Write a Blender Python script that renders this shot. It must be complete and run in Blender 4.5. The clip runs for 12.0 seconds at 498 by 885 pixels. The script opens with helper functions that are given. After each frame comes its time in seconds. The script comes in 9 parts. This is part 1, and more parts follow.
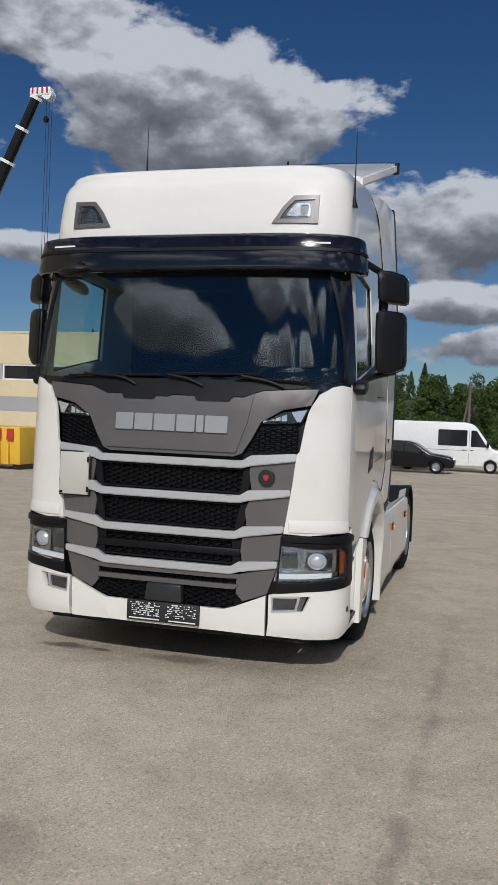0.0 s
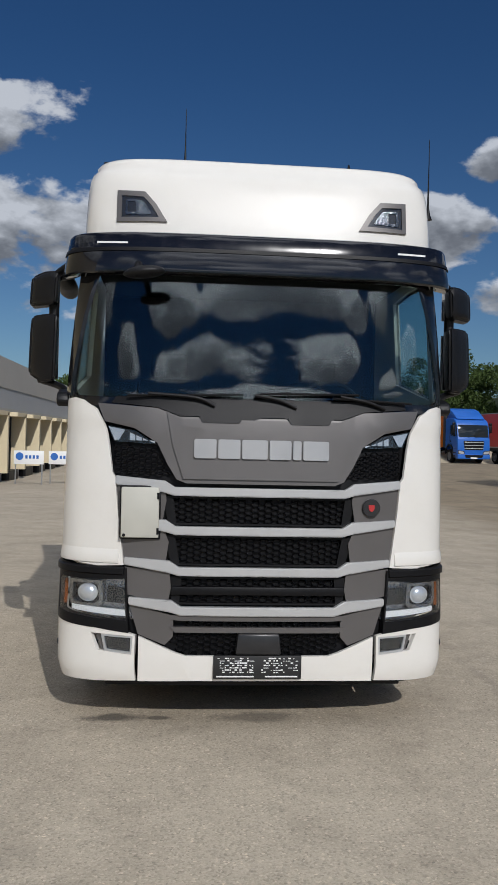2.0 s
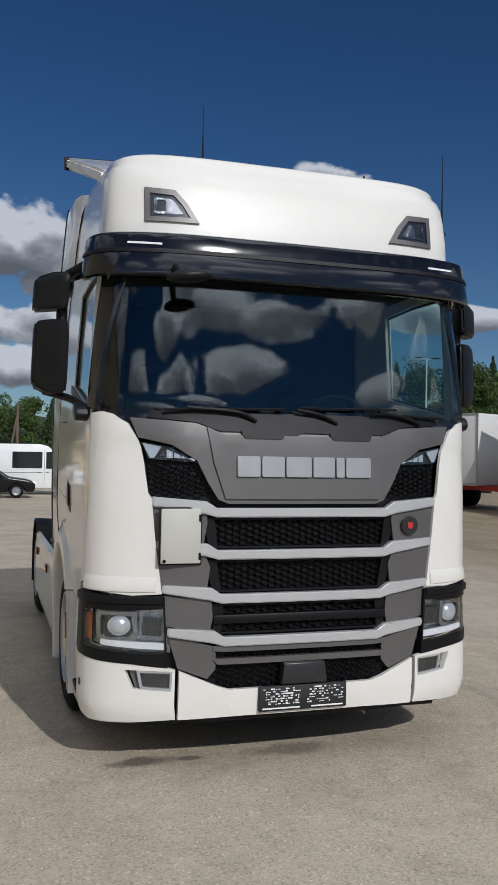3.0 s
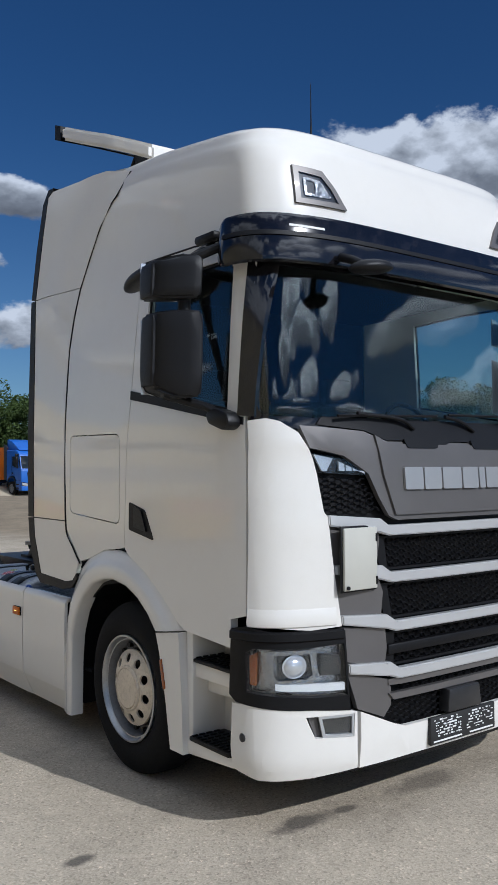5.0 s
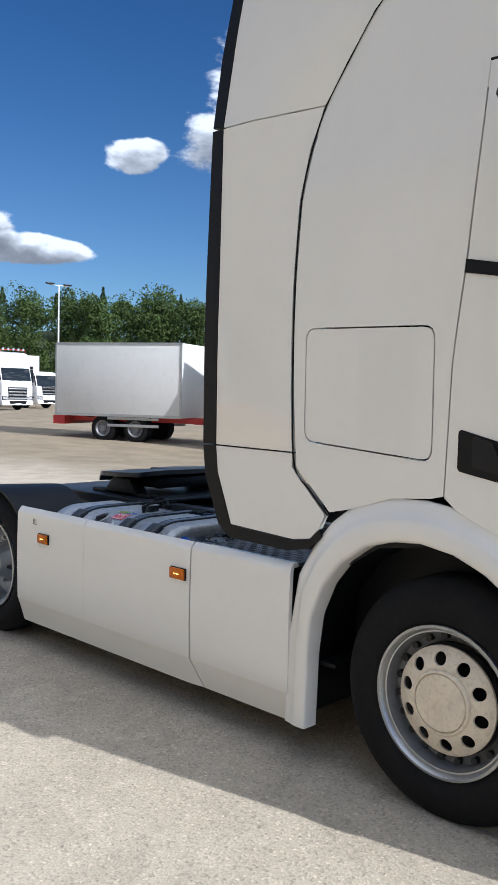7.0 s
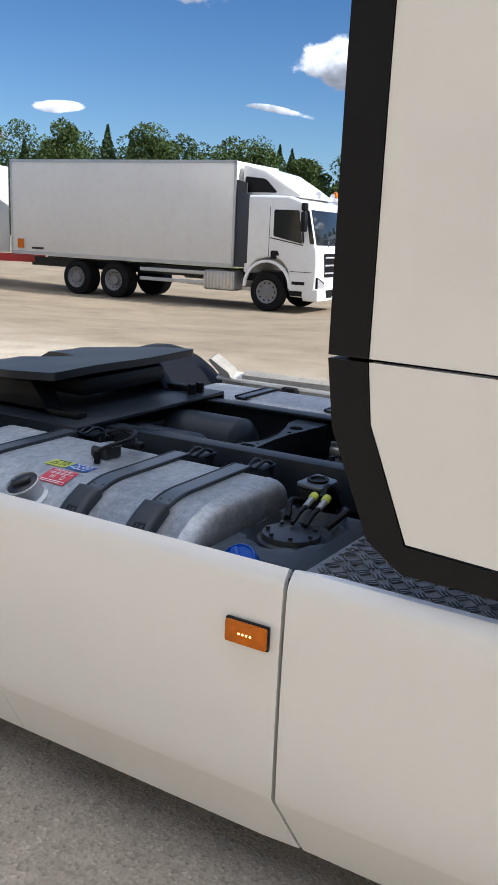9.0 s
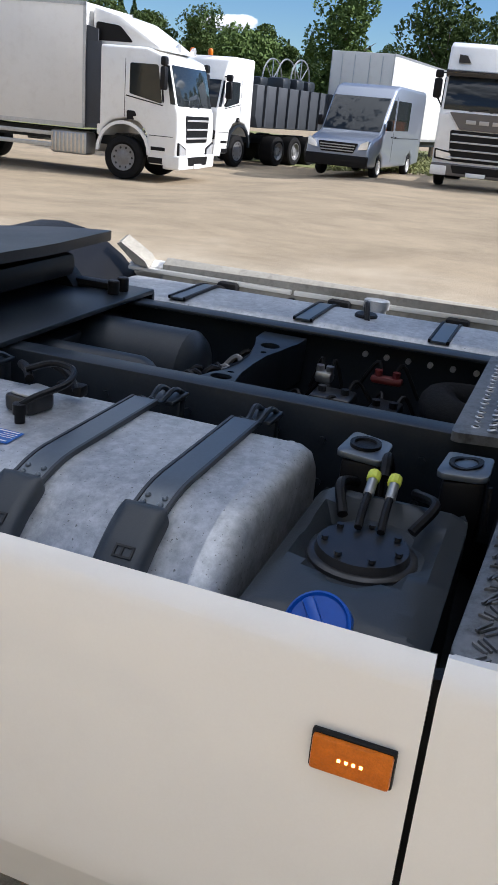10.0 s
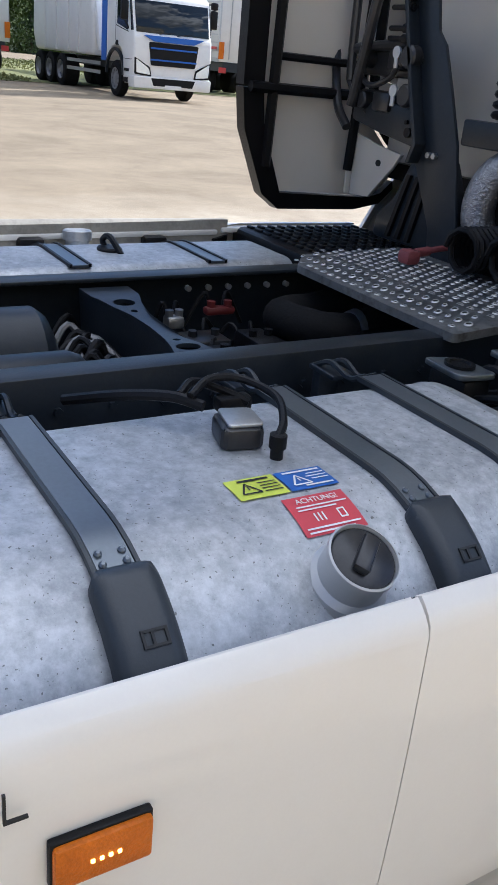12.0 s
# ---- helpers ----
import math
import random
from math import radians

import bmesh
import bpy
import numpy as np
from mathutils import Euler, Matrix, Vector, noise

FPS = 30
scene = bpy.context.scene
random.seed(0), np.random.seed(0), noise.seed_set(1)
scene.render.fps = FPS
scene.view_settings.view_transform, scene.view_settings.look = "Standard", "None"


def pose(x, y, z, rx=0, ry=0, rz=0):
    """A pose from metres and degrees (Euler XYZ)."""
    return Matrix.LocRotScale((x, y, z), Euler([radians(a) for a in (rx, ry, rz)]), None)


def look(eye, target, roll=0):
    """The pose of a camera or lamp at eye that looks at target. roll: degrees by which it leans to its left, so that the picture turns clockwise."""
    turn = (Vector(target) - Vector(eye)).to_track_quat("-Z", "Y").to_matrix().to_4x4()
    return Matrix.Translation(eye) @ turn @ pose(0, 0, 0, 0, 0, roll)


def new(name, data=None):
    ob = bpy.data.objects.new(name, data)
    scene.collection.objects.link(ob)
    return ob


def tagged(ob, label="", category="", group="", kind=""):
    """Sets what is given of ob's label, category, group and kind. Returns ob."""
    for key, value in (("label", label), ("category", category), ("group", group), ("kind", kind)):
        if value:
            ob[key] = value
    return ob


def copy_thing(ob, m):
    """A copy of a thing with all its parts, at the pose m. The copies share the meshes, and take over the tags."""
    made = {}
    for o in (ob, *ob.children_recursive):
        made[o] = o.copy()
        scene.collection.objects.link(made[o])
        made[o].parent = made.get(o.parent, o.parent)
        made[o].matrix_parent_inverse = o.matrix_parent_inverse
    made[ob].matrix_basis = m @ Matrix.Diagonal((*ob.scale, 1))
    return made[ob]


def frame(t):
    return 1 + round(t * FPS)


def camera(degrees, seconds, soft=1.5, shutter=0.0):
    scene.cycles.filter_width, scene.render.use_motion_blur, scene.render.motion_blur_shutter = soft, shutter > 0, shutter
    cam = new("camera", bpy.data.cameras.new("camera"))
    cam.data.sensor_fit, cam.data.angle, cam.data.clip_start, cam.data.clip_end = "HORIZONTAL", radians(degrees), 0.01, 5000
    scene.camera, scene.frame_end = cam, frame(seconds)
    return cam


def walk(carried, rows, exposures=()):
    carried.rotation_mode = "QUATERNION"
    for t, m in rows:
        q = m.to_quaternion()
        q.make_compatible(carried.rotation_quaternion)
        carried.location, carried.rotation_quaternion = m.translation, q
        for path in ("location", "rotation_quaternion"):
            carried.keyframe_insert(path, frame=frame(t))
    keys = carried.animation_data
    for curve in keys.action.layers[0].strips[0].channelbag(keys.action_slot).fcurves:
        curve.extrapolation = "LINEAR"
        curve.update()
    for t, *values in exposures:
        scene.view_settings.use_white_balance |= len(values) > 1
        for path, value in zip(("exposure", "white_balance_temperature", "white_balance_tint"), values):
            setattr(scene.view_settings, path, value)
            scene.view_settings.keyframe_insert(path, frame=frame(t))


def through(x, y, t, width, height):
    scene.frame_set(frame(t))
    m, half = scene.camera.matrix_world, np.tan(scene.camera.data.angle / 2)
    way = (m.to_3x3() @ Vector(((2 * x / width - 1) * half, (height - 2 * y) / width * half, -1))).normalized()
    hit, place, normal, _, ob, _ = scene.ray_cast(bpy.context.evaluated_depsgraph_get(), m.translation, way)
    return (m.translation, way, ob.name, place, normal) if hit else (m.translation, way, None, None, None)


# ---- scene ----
cam = camera(32.7, 12.0)
PATH = [
    (0, (2.189, -5.572, 1.832), (1.639, -3.617, 1.775), 2.4),
    (0.5, (1.523, -5.492, 1.838), (1.122, -3.501, 1.787), 2.1),
    (1, (0.823, -5.468, 1.85), (0.599, -3.449, 1.807), 1.8),
    (1.5, (0.119, -5.318, 1.856), (0.086, -3.286, 1.825), 1.5),
    (2, (-0.555, -5.183, 1.866), (-0.375, -3.159, 1.851), 1.4),
    (2.5, (-1.166, -4.914, 1.869), (-0.779, -2.92, 1.867), 1.1),
    (4.3, (-3.345, -3.711, 1.819), (-2.269, -1.989, 1.897), 0.2),
    (4.5, (-3.476, -3.502, 1.816), (-2.353, -1.811, 1.888), -0.2),
    (5, (-3.843, -2.965, 1.82), (-2.605, -1.354, 1.891), -0.4),
    (5.5, (-4.102, -2.377, 1.812), (-2.784, -0.832, 1.857), -0.4),
    (6, (-4.216, -1.684, 1.819), (-2.856, -0.174, 1.817), 0.1),
    (6.5, (-4.344, -0.956, 1.794), (-2.945, 0.516, 1.735), 0.8),
    (6.7, (-4.333, -0.656, 1.767), (-2.919, 0.801, 1.686), 1.1),
    (8.5, (-3.413, 1.827, 1.803), (-1.774, 2.966, 1.42), 1.3),
    (9, (-2.981, 2.317, 1.756), (-1.276, 3.309, 1.269), 2.6),
    (9.5, (-2.57, 2.775, 1.692), (-0.808, 3.585, 1.089), 3.9),
    (10, (-2.276, 3.149, 1.642), (-0.486, 3.758, 0.898), 5.3),
    (10.5, (-2.113, 3.521, 1.6), (-0.289, 3.839, 0.765), 7.4),
    (11, (-2.099, 3.979, 1.622), (-0.237, 3.876, 0.816), 6.7),
    (11.5, (-2.001, 4.43, 1.6), (-0.217, 3.873, 0.801), 5.0),
    (12, (-1.91, 4.904, 1.579), (-0.342, 3.911, 0.752), 5.7),
]
EXPOSURES = [(0, -0.36, 5720, 11), (2.5, -0.36, 5680, 11), (4.5, -0.22, 5360, 11), (5.5, 0.04, 5270, 11), (6.5, 0.50, 5310, 11), (8.5, 0.88, 5580, 12), (10, 1.02, 5660, 13), (10.5, 1.02, 5620, 13), (12, 1.20, 5480, 13)]
walk(cam, [(t, look(eye, target, roll)) for t, eye, target, roll in PATH], EXPOSURES)

# ---- world, sun ----
SUN = Vector((0.33, -1.45, 1.0)).normalized()
world = bpy.data.worlds.new("sky_world")
scene.world = world
world.use_nodes = True


class Graph:
    """A short way to write node graphs."""

    def __init__(self, tree):
        self.t = tree
        tree.nodes.clear()

    def node(self, kind, *ins):
        n = self.t.nodes.new("ShaderNode" + kind)
        for i, v in enumerate(ins):
            self.put(n, i, v)
        return n

    def put(self, n, key, v):
        if v is None:
            return
        if isinstance(v, tuple) and len(v) == 2 and isinstance(v[0], bpy.types.Node):
            self.t.links.new(v[0].outputs[v[1]], n.inputs[key])
        elif isinstance(v, bpy.types.Node):
            self.t.links.new(v.outputs[0], n.inputs[key])
        else:
            n.inputs[key].default_value = v

    def math(self, op, a, b=None, c=None, clamp=False):
        n = self.node("Math", a, b, c)
        n.operation, n.use_clamp = op, clamp
        return n

    def vec(self, op, a, b=None):
        n = self.node("VectorMath", a, b)
        n.operation = op
        return (n, 1) if op == "LENGTH" else n

    def mix(self, f, a, b):
        n = self.node("Mix")
        n.data_type = "RGBA"
        self.put(n, 0, f), self.put(n, 6, a), self.put(n, 7, b)
        return (n, 2)

    def times(self, f, a, b):
        n = self.mix(f, a, b)
        n[0].blend_type = "MULTIPLY"
        return n

    def ramp(self, f, stops, interp="LINEAR"):
        n = self.node("ValToRGB", f)
        e = n.color_ramp.elements
        n.color_ramp.interpolation = interp
        while len(e) < len(stops):
            e.new(0.5)
        for el, (p, c) in zip(e, stops):
            el.position = p
            el.color = (c, c, c, 1) if isinstance(c, (int, float)) else (*c, 1)
        return n

    def noise(self, vec, scale, detail=4.0, rough=0.5, distortion=0.0):
        n = self.node("TexNoise")
        self.put(n, "Vector", vec), self.put(n, "Scale", scale), self.put(n, "Detail", detail)
        self.put(n, "Roughness", rough), self.put(n, "Distortion", distortion)
        return n


def build_sky():
    g = Graph(world.node_tree)
    sky = g.node("TexSky")
    sky.sky_type, sky.sun_disc = "NISHITA", False
    sky.sun_elevation = math.asin(SUN.z)
    sky.sun_rotation = math.atan2(SUN.x, SUN.y)
    sky.air_density, sky.dust_density, sky.ozone_density = 1.0, 0.05, 2.0
    tc = g.node("TexCoord")
    d = g.node("SeparateXYZ", (tc, 0))
    az = g.math("ARCTAN2", (d, 0), (d, 1))
    el = g.math("ARCSINE", (d, 2))
    # cumulus banks: azimuth, elevation, half width, half height (degrees)
    banks = [(-20.5, 18.8, 11.5, 5.6), (-30, 24, 6, 3.6), (0, 12.5, 15, 3.4), (-14, 13, 12, 4.5), (2, 7.8, 10, 1.6), (-29, 10.2, 3.5, 1.2), (2, 5.2, 9, 1.4),
             (22, 17.3, 3.6, 1.1), (52, 19.6, 9, 4.2), (16, 13, 6, 2.6), (25, 9.4, 4.5, 1.5), (30, 8.6, 4.4, 1.0), (38.4, 15.2, 2.4, 1.1),
             (49, 15.5, 10, 2.8), (58, 17, 6, 2.2), (47, 7.1, 1.4, 0.36), (41, 5.6, 3, 0.5), (64, 10.4, 4.5, 1.4), (58.5, 7.5, 2.2, 0.4), (72, 7.6, 6, 1.2), (66, 4.6, 2.8, 0.5),
             # first four: unseen banks towards -x, added for whiter fill light
             (-95, 34, 34, 10), (-62, 17, 16, 5), (-120, 22, 20, 8), (-70, 32, 16, 7), (100, 24, 14, 5), (-175, 9, 20, 3), (120, 13, 9, 2.5), (164, 26.5, 8, 2.4), (180, 26, 10, 2.6), (171, 22.5, 10, 2.4), (187, 22.3, 8, 2.2), (159, 21.5, 6, 1.8), (166, 18.6, 8, 1.7), (182, 18.4, 9, 1.8), (174, 15.8, 11, 1.2), (204, 19, 8, 3), (150, 22, 7, 2.6), (136, 25, 7, 2.2), (128, 18, 8, 2.2), (146, 16, 8, 1.4), (214, 27, 5, 2), (145, 12, 8, 2), (222, 14, 10, 2.5)]
    banks = [(a, e, ra * 0.84, re * 0.84) if a > 125 else (a, e, ra, re) for a, e, ra, re in banks]
    banks += [(a - 360 if a > 0 else a + 360, e, ra, re) for a, e, ra, re in banks if abs(a) + ra > 180]
    vec = g.node("CombineXYZ", az, el, 0.0)
    ball = g.vec("MULTIPLY", (tc, 0), (1.0, 1.0, 1.7))
    billow = g.noise(ball, 7.0, 7.0, 0.55, 0.25)
    wob = g.noise(ball, 3.2, 2.0, 0.5)
    wobble = g.vec("SUBTRACT", (wob, 1), (0.5, 0.5, 0.5))
    wobble = g.vec("MULTIPLY", wobble, (0.16, 0.07, 0.0))
    moved = g.vec("ADD", vec, wobble)
    mask = height = None
    for a, e, ra, re in banks:
        v = g.vec("SUBTRACT", moved, (radians(a), radians(e), 0))
        v = g.vec("MULTIPLY", v, (1 / radians(ra), 1 / radians(re), 0))
        h = (g.node("SeparateXYZ", v), 1)
        v = g.math("SUBTRACT", 1.0, g.vec("LENGTH", v))
        if mask is None:
            mask, height = v, h
            continue
        pick = g.node("Mix", g.math("ADD", g.math("MULTIPLY", g.math("SUBTRACT", v, mask), 3.0), 0.5, clamp=True))
        g.put(pick, 2, height), g.put(pick, 3, h)
        height = pick
        mask = g.math("MAXIMUM", mask, v)
    # a broken fair-weather cloud deck overhead, out of view, added as white fill light
    mask = g.math("MAXIMUM", mask, g.math("SUBTRACT", g.ramp(el, [(0.62, 0.0), (0.9, 1.0)]), 0.76))
    mask = g.math("MINIMUM", mask, 0.5)
    amount = g.math("ADD", mask, g.math("MULTIPLY", g.math("SUBTRACT", billow, 0.5), 1.9))
    fine = g.noise(ball, 26.0, 5.0, 0.6)
    amount = g.math("ADD", amount, g.math("MULTIPLY", g.math("SUBTRACT", fine, 0.5), 0.5))
    mid = g.noise(ball, 15.0, 5.0, 0.55)
    amount = g.math("ADD", amount, g.math("MULTIPLY", g.math("SUBTRACT", mid, 0.5), 0.9))
    dens = g.ramp(amount, [(0.0, 0.0), (0.22, 1.0)], "EASE")
    # billows: bright tops, grey bellies
    soft = g.noise(ball, 7.0, 4.0, 0.5, 0.25)
    above = g.noise(g.vec("ADD", ball, (0.0, 0.0, 0.05)), 7.0, 4.0, 0.5, 0.25)
    lit = g.math("MULTIPLY", g.math("SUBTRACT", soft, above), 2.8)
    fine_above = g.noise(g.vec("ADD", ball, (0.0, 0.0, 0.016)), 26.0, 5.0, 0.6)
    lit = g.math("ADD", lit, g.math("MULTIPLY", g.math("SUBTRACT", fine, fine_above), 0.6))
    mid_above = g.noise(g.vec("ADD", ball, (0.0, 0.0, 0.028)), 15.0, 5.0, 0.55)
    lit = g.math("ADD", lit, g.math("MULTIPLY", g.math("SUBTRACT", mid, mid_above), 1.3))
    lit = g.math("ADD", lit, g.math("MULTIPLY", height, 0.55))
    deep = g.math("SUBTRACT", g.math("ADD", 0.88, lit), g.math("MULTIPLY", amount, 0.42), clamp=True)
    tone = g.ramp(deep, [(0.0, (0.30, 0.31, 0.335)), (0.38, (0.46, 0.475, 0.50)), (0.68, (0.82, 0.83, 0.84)), (1.0, (1.5, 1.49, 1.47))])
    near = g.node("VectorMath", (tc, 0), tuple(SUN))
    near.operation = "DOT_PRODUCT"
    glare = g.math("POWER", g.math("MAXIMUM", (near, 1), 0.0), 4.0)
    cloud = g.vec("MULTIPLY", tone, (13.0, 12.9, 12.7))
    cloud = g.vec("MULTIPLY", cloud, g.math("ADD", 1.0, g.math("MULTIPLY", glare, 2.6)))
    haze = g.ramp(el, [(0.0, 1.0), (0.46, 0.0)], "EASE")
    tint = g.vec("MULTIPLY", sky, g.mix(haze, (0.58, 0.95, 1.32, 1), (1.10, 1.32, 1.50, 1)))
    col = g.mix(dens, tint, cloud)
    bg = g.node("Background", col, 0.035)
    out = g.node("OutputWorld")
    g.t.links.new(bg.outputs[0], out.inputs[0])


build_sky()
lamp = bpy.data.lights.new("sun", "SUN")
lamp.energy, lamp.angle, lamp.color = 3.5, radians(0.53), (1.0, 0.91, 0.78)
new("sun", lamp).matrix_world = look(SUN * 50, (0, 0, 0))

# ---- materials ----
def surface(name, color, rough=0.5, metal=0.0, vary=0.12, scale=3.0, fine=60.0, bump=0.0, coat=0.0, dirt=None, dirt_amount=0.0, rough_vary=0.1, spec=0.5, random=0.0):
    """Base colour with broad and fine variation, optional dirt with its own shape, and fine relief."""
    m = bpy.data.materials.new(name)
    m.use_nodes = True
    g = Graph(m.node_tree)
    tc = g.node("TexCoord")
    pos = (tc, 3)
    broad, grain = g.noise(pos, scale, 4.0, 0.6), g.noise(pos, fine, 3.0, 0.6)
    lo = tuple(c * (1 - vary) for c in color) + (1,)
    hi = tuple(min(1, c * (1 + vary)) for c in color) + (1,)
    f = g.math("ADD", g.math("MULTIPLY", broad, 0.6), g.math("MULTIPLY", grain, 0.4))
    if random:
        info = g.node("ObjectInfo")
        f = g.math("ADD", f, g.math("MULTIPLY", g.math("SUBTRACT", (info, 5), 0.5), random))
    f = g.ramp(f, [(0.3, 0.0), (0.7, 1.0)])
    col = g.mix(f, lo, hi)
    if dirt:
        spots = g.noise(pos, scale * 4.3, 6.0, 0.7)
        k = g.ramp(spots, [(0.5, 0.0), (0.72, 1.0)])
        col = g.mix(g.math("MULTIPLY", k, dirt_amount), col, (*dirt, 1))
    p = g.node("BsdfPrincipled")
    g.put(p, "Base Color", col)
    g.put(p, "Roughness", g.math("ADD", rough - rough_vary / 2, g.math("MULTIPLY", broad, rough_vary), clamp=True))
    g.put(p, "Metallic", metal), g.put(p, "Coat Weight", coat), g.put(p, "Coat Roughness", 0.04), g.put(p, "Specular IOR Level", spec)
    if bump:
        b = g.node("Bump", bump, 0.01)
        g.put(b, "Height", grain)
        g.put(p, "Normal", b)
    g.t.links.new(p.outputs[0], g.node("OutputMaterial").inputs[0])
    return m


def clear_glass(name, tint, rough=0.0, through=0.75, mirror=1.15):
    """Thin pane: a straight-through tinted part and a mirror part set by the angle."""
    m = bpy.data.materials.new(name)
    m.use_nodes = True
    g = Graph(m.node_tree)
    facing = g.node("LayerWeight", 0.5)
    grazing = g.math("POWER", (facing, 1), 5.0)
    k = g.math("MULTIPLY", g.math("ADD", 0.042, g.math("MULTIPLY", grazing, 0.95)), mirror, clamp=True)
    mixed = g.node("MixShader", k, g.node("BsdfTransparent", (*[c * through for c in tint], 1)), g.node("BsdfGlossy", (1, 1, 1, 1), rough))
    g.t.links.new(mixed.outputs[0], g.node("OutputMaterial").inputs[0])
    return m


def emitter(name, color, strength):
    m = bpy.data.materials.new(name)
    m.use_nodes = True
    g = Graph(m.node_tree)
    p = g.node("BsdfPrincipled")
    g.put(p, "Base Color", (*color, 1)), g.put(p, "Emission Color", (*color, 1)), g.put(p, "Emission Strength", strength)
    g.t.links.new(p.outputs[0], g.node("OutputMaterial").inputs[0])
    return m


def ground_material():
    m = bpy.data.materials.new("worn_concrete_yard")
    m.use_nodes = True
    g = Graph(m.node_tree)
    tc = g.node("TexCoord")
    pos = (tc, 3)
    sep = g.node("SeparateXYZ", pos)
    broad, mid = g.noise(pos, 0.22, 5.0, 0.6), g.noise(pos, 1.7, 6.0, 0.65)
    fine, stones = g.noise(pos, 75.0, 4.0, 0.7), g.node("TexVoronoi")
    g.put(stones, "Vector", pos), g.put(stones, "Scale", 85.0)
    base = g.mix(g.ramp(broad, [(0.35, 0.0), (0.65, 1.0)]), (0.44, 0.376, 0.283, 1), (0.53, 0.460, 0.352, 1))
    base = g.mix(g.ramp(mid, [(0.44, 0.0), (0.70, 0.65)]), base, (0.32, 0.272, 0.205, 1))
    dust = g.noise(pos, 5.5, 6.0, 0.7)
    base = g.mix(g.ramp(dust, [(0.52, 0.0), (0.72, 0.55)]), base, (0.61, 0.53, 0.412, 1))
    speck = g.ramp((stones, 1), [(0.0, 0.62), (0.35, 0.97), (0.8, 1.07), (1.0, 1.5)])
    base = g.times(1.0, base, speck)
    grit = g.times(0.7, base, g.ramp(fine, [(0.3, 0.78), (0.7, 1.2)]))
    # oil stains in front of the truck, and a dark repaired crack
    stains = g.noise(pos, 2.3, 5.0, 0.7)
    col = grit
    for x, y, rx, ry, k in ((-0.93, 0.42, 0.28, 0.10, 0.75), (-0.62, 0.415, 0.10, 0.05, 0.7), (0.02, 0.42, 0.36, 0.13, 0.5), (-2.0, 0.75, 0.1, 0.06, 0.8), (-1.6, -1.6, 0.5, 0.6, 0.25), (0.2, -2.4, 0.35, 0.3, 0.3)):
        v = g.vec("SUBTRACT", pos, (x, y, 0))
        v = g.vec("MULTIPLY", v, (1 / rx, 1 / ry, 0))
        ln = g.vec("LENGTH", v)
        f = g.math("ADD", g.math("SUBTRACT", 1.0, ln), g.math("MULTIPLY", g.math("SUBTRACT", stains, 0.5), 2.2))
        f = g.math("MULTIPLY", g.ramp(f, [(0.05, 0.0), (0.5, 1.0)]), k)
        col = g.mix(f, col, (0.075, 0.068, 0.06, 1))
    wander = g.noise((sep, 1), 0.9, 3.0, 0.6)
    line = g.math("ABSOLUTE", g.math("SUBTRACT", g.math("ADD", (sep, 0), g.math("MULTIPLY", (sep, 1), -0.02)), g.math("ADD", 1.79, g.math("MULTIPLY", wander, 0.26))))
    f = g.math("MULTIPLY", g.ramp(line, [(0.008, 1.0), (0.07, 0.0)]), g.math("MULTIPLY", g.ramp(mid, [(0.38, 0.1), (0.6, 1.0)]), 0.42))
    f = g.math("MULTIPLY", f, g.ramp(g.math("MULTIPLY", (sep, 1), 0.2), [(0.0, 1.0), (0.6, 0.0)]))
    col = g.mix(f, col, (0.13, 0.115, 0.1, 1))
    # sandy gravel strip along the parked row, and beyond
    edge = g.math("ADD", g.math("SUBTRACT", (sep, 0), 4.8), g.math("MULTIPLY", g.math("SUBTRACT", g.noise(pos, 0.5, 5.0, 0.65), 0.5), 5.0))
    f = g.ramp(g.math("MULTIPLY", edge, 0.3), [(0.0, 0.0), (1.0, 1.0)])
    ruts = g.noise(g.vec("MULTIPLY", pos, (1.0, 0.75, 1.0)), 0.8, 8.0, 0.72, 0.3)
    sand = g.mix(g.ramp(ruts, [(0.36, 0.0), (0.62, 1.0)]), (0.23, 0.186, 0.126, 1), (0.325, 0.262, 0.178, 1))
    col = g.mix(f, col, g.times(0.7, sand, g.ramp(fine, [(0.3, 0.75), (0.7, 1.2)])))
    p = g.node("BsdfPrincipled")
    g.put(p, "Base Color", col), g.put(p, "Roughness", 0.92), g.put(p, "Specular IOR Level", 0.25)
    h = g.math("ADD", g.math("MULTIPLY", (stones, 0), 0.6), fine)
    b = g.node("Bump", 0.38, 0.012)
    g.put(b, "Height", h)
    g.put(p, "Normal", b)
    g.t.links.new(p.outputs[0], g.node("OutputMaterial").inputs[0])
    return m


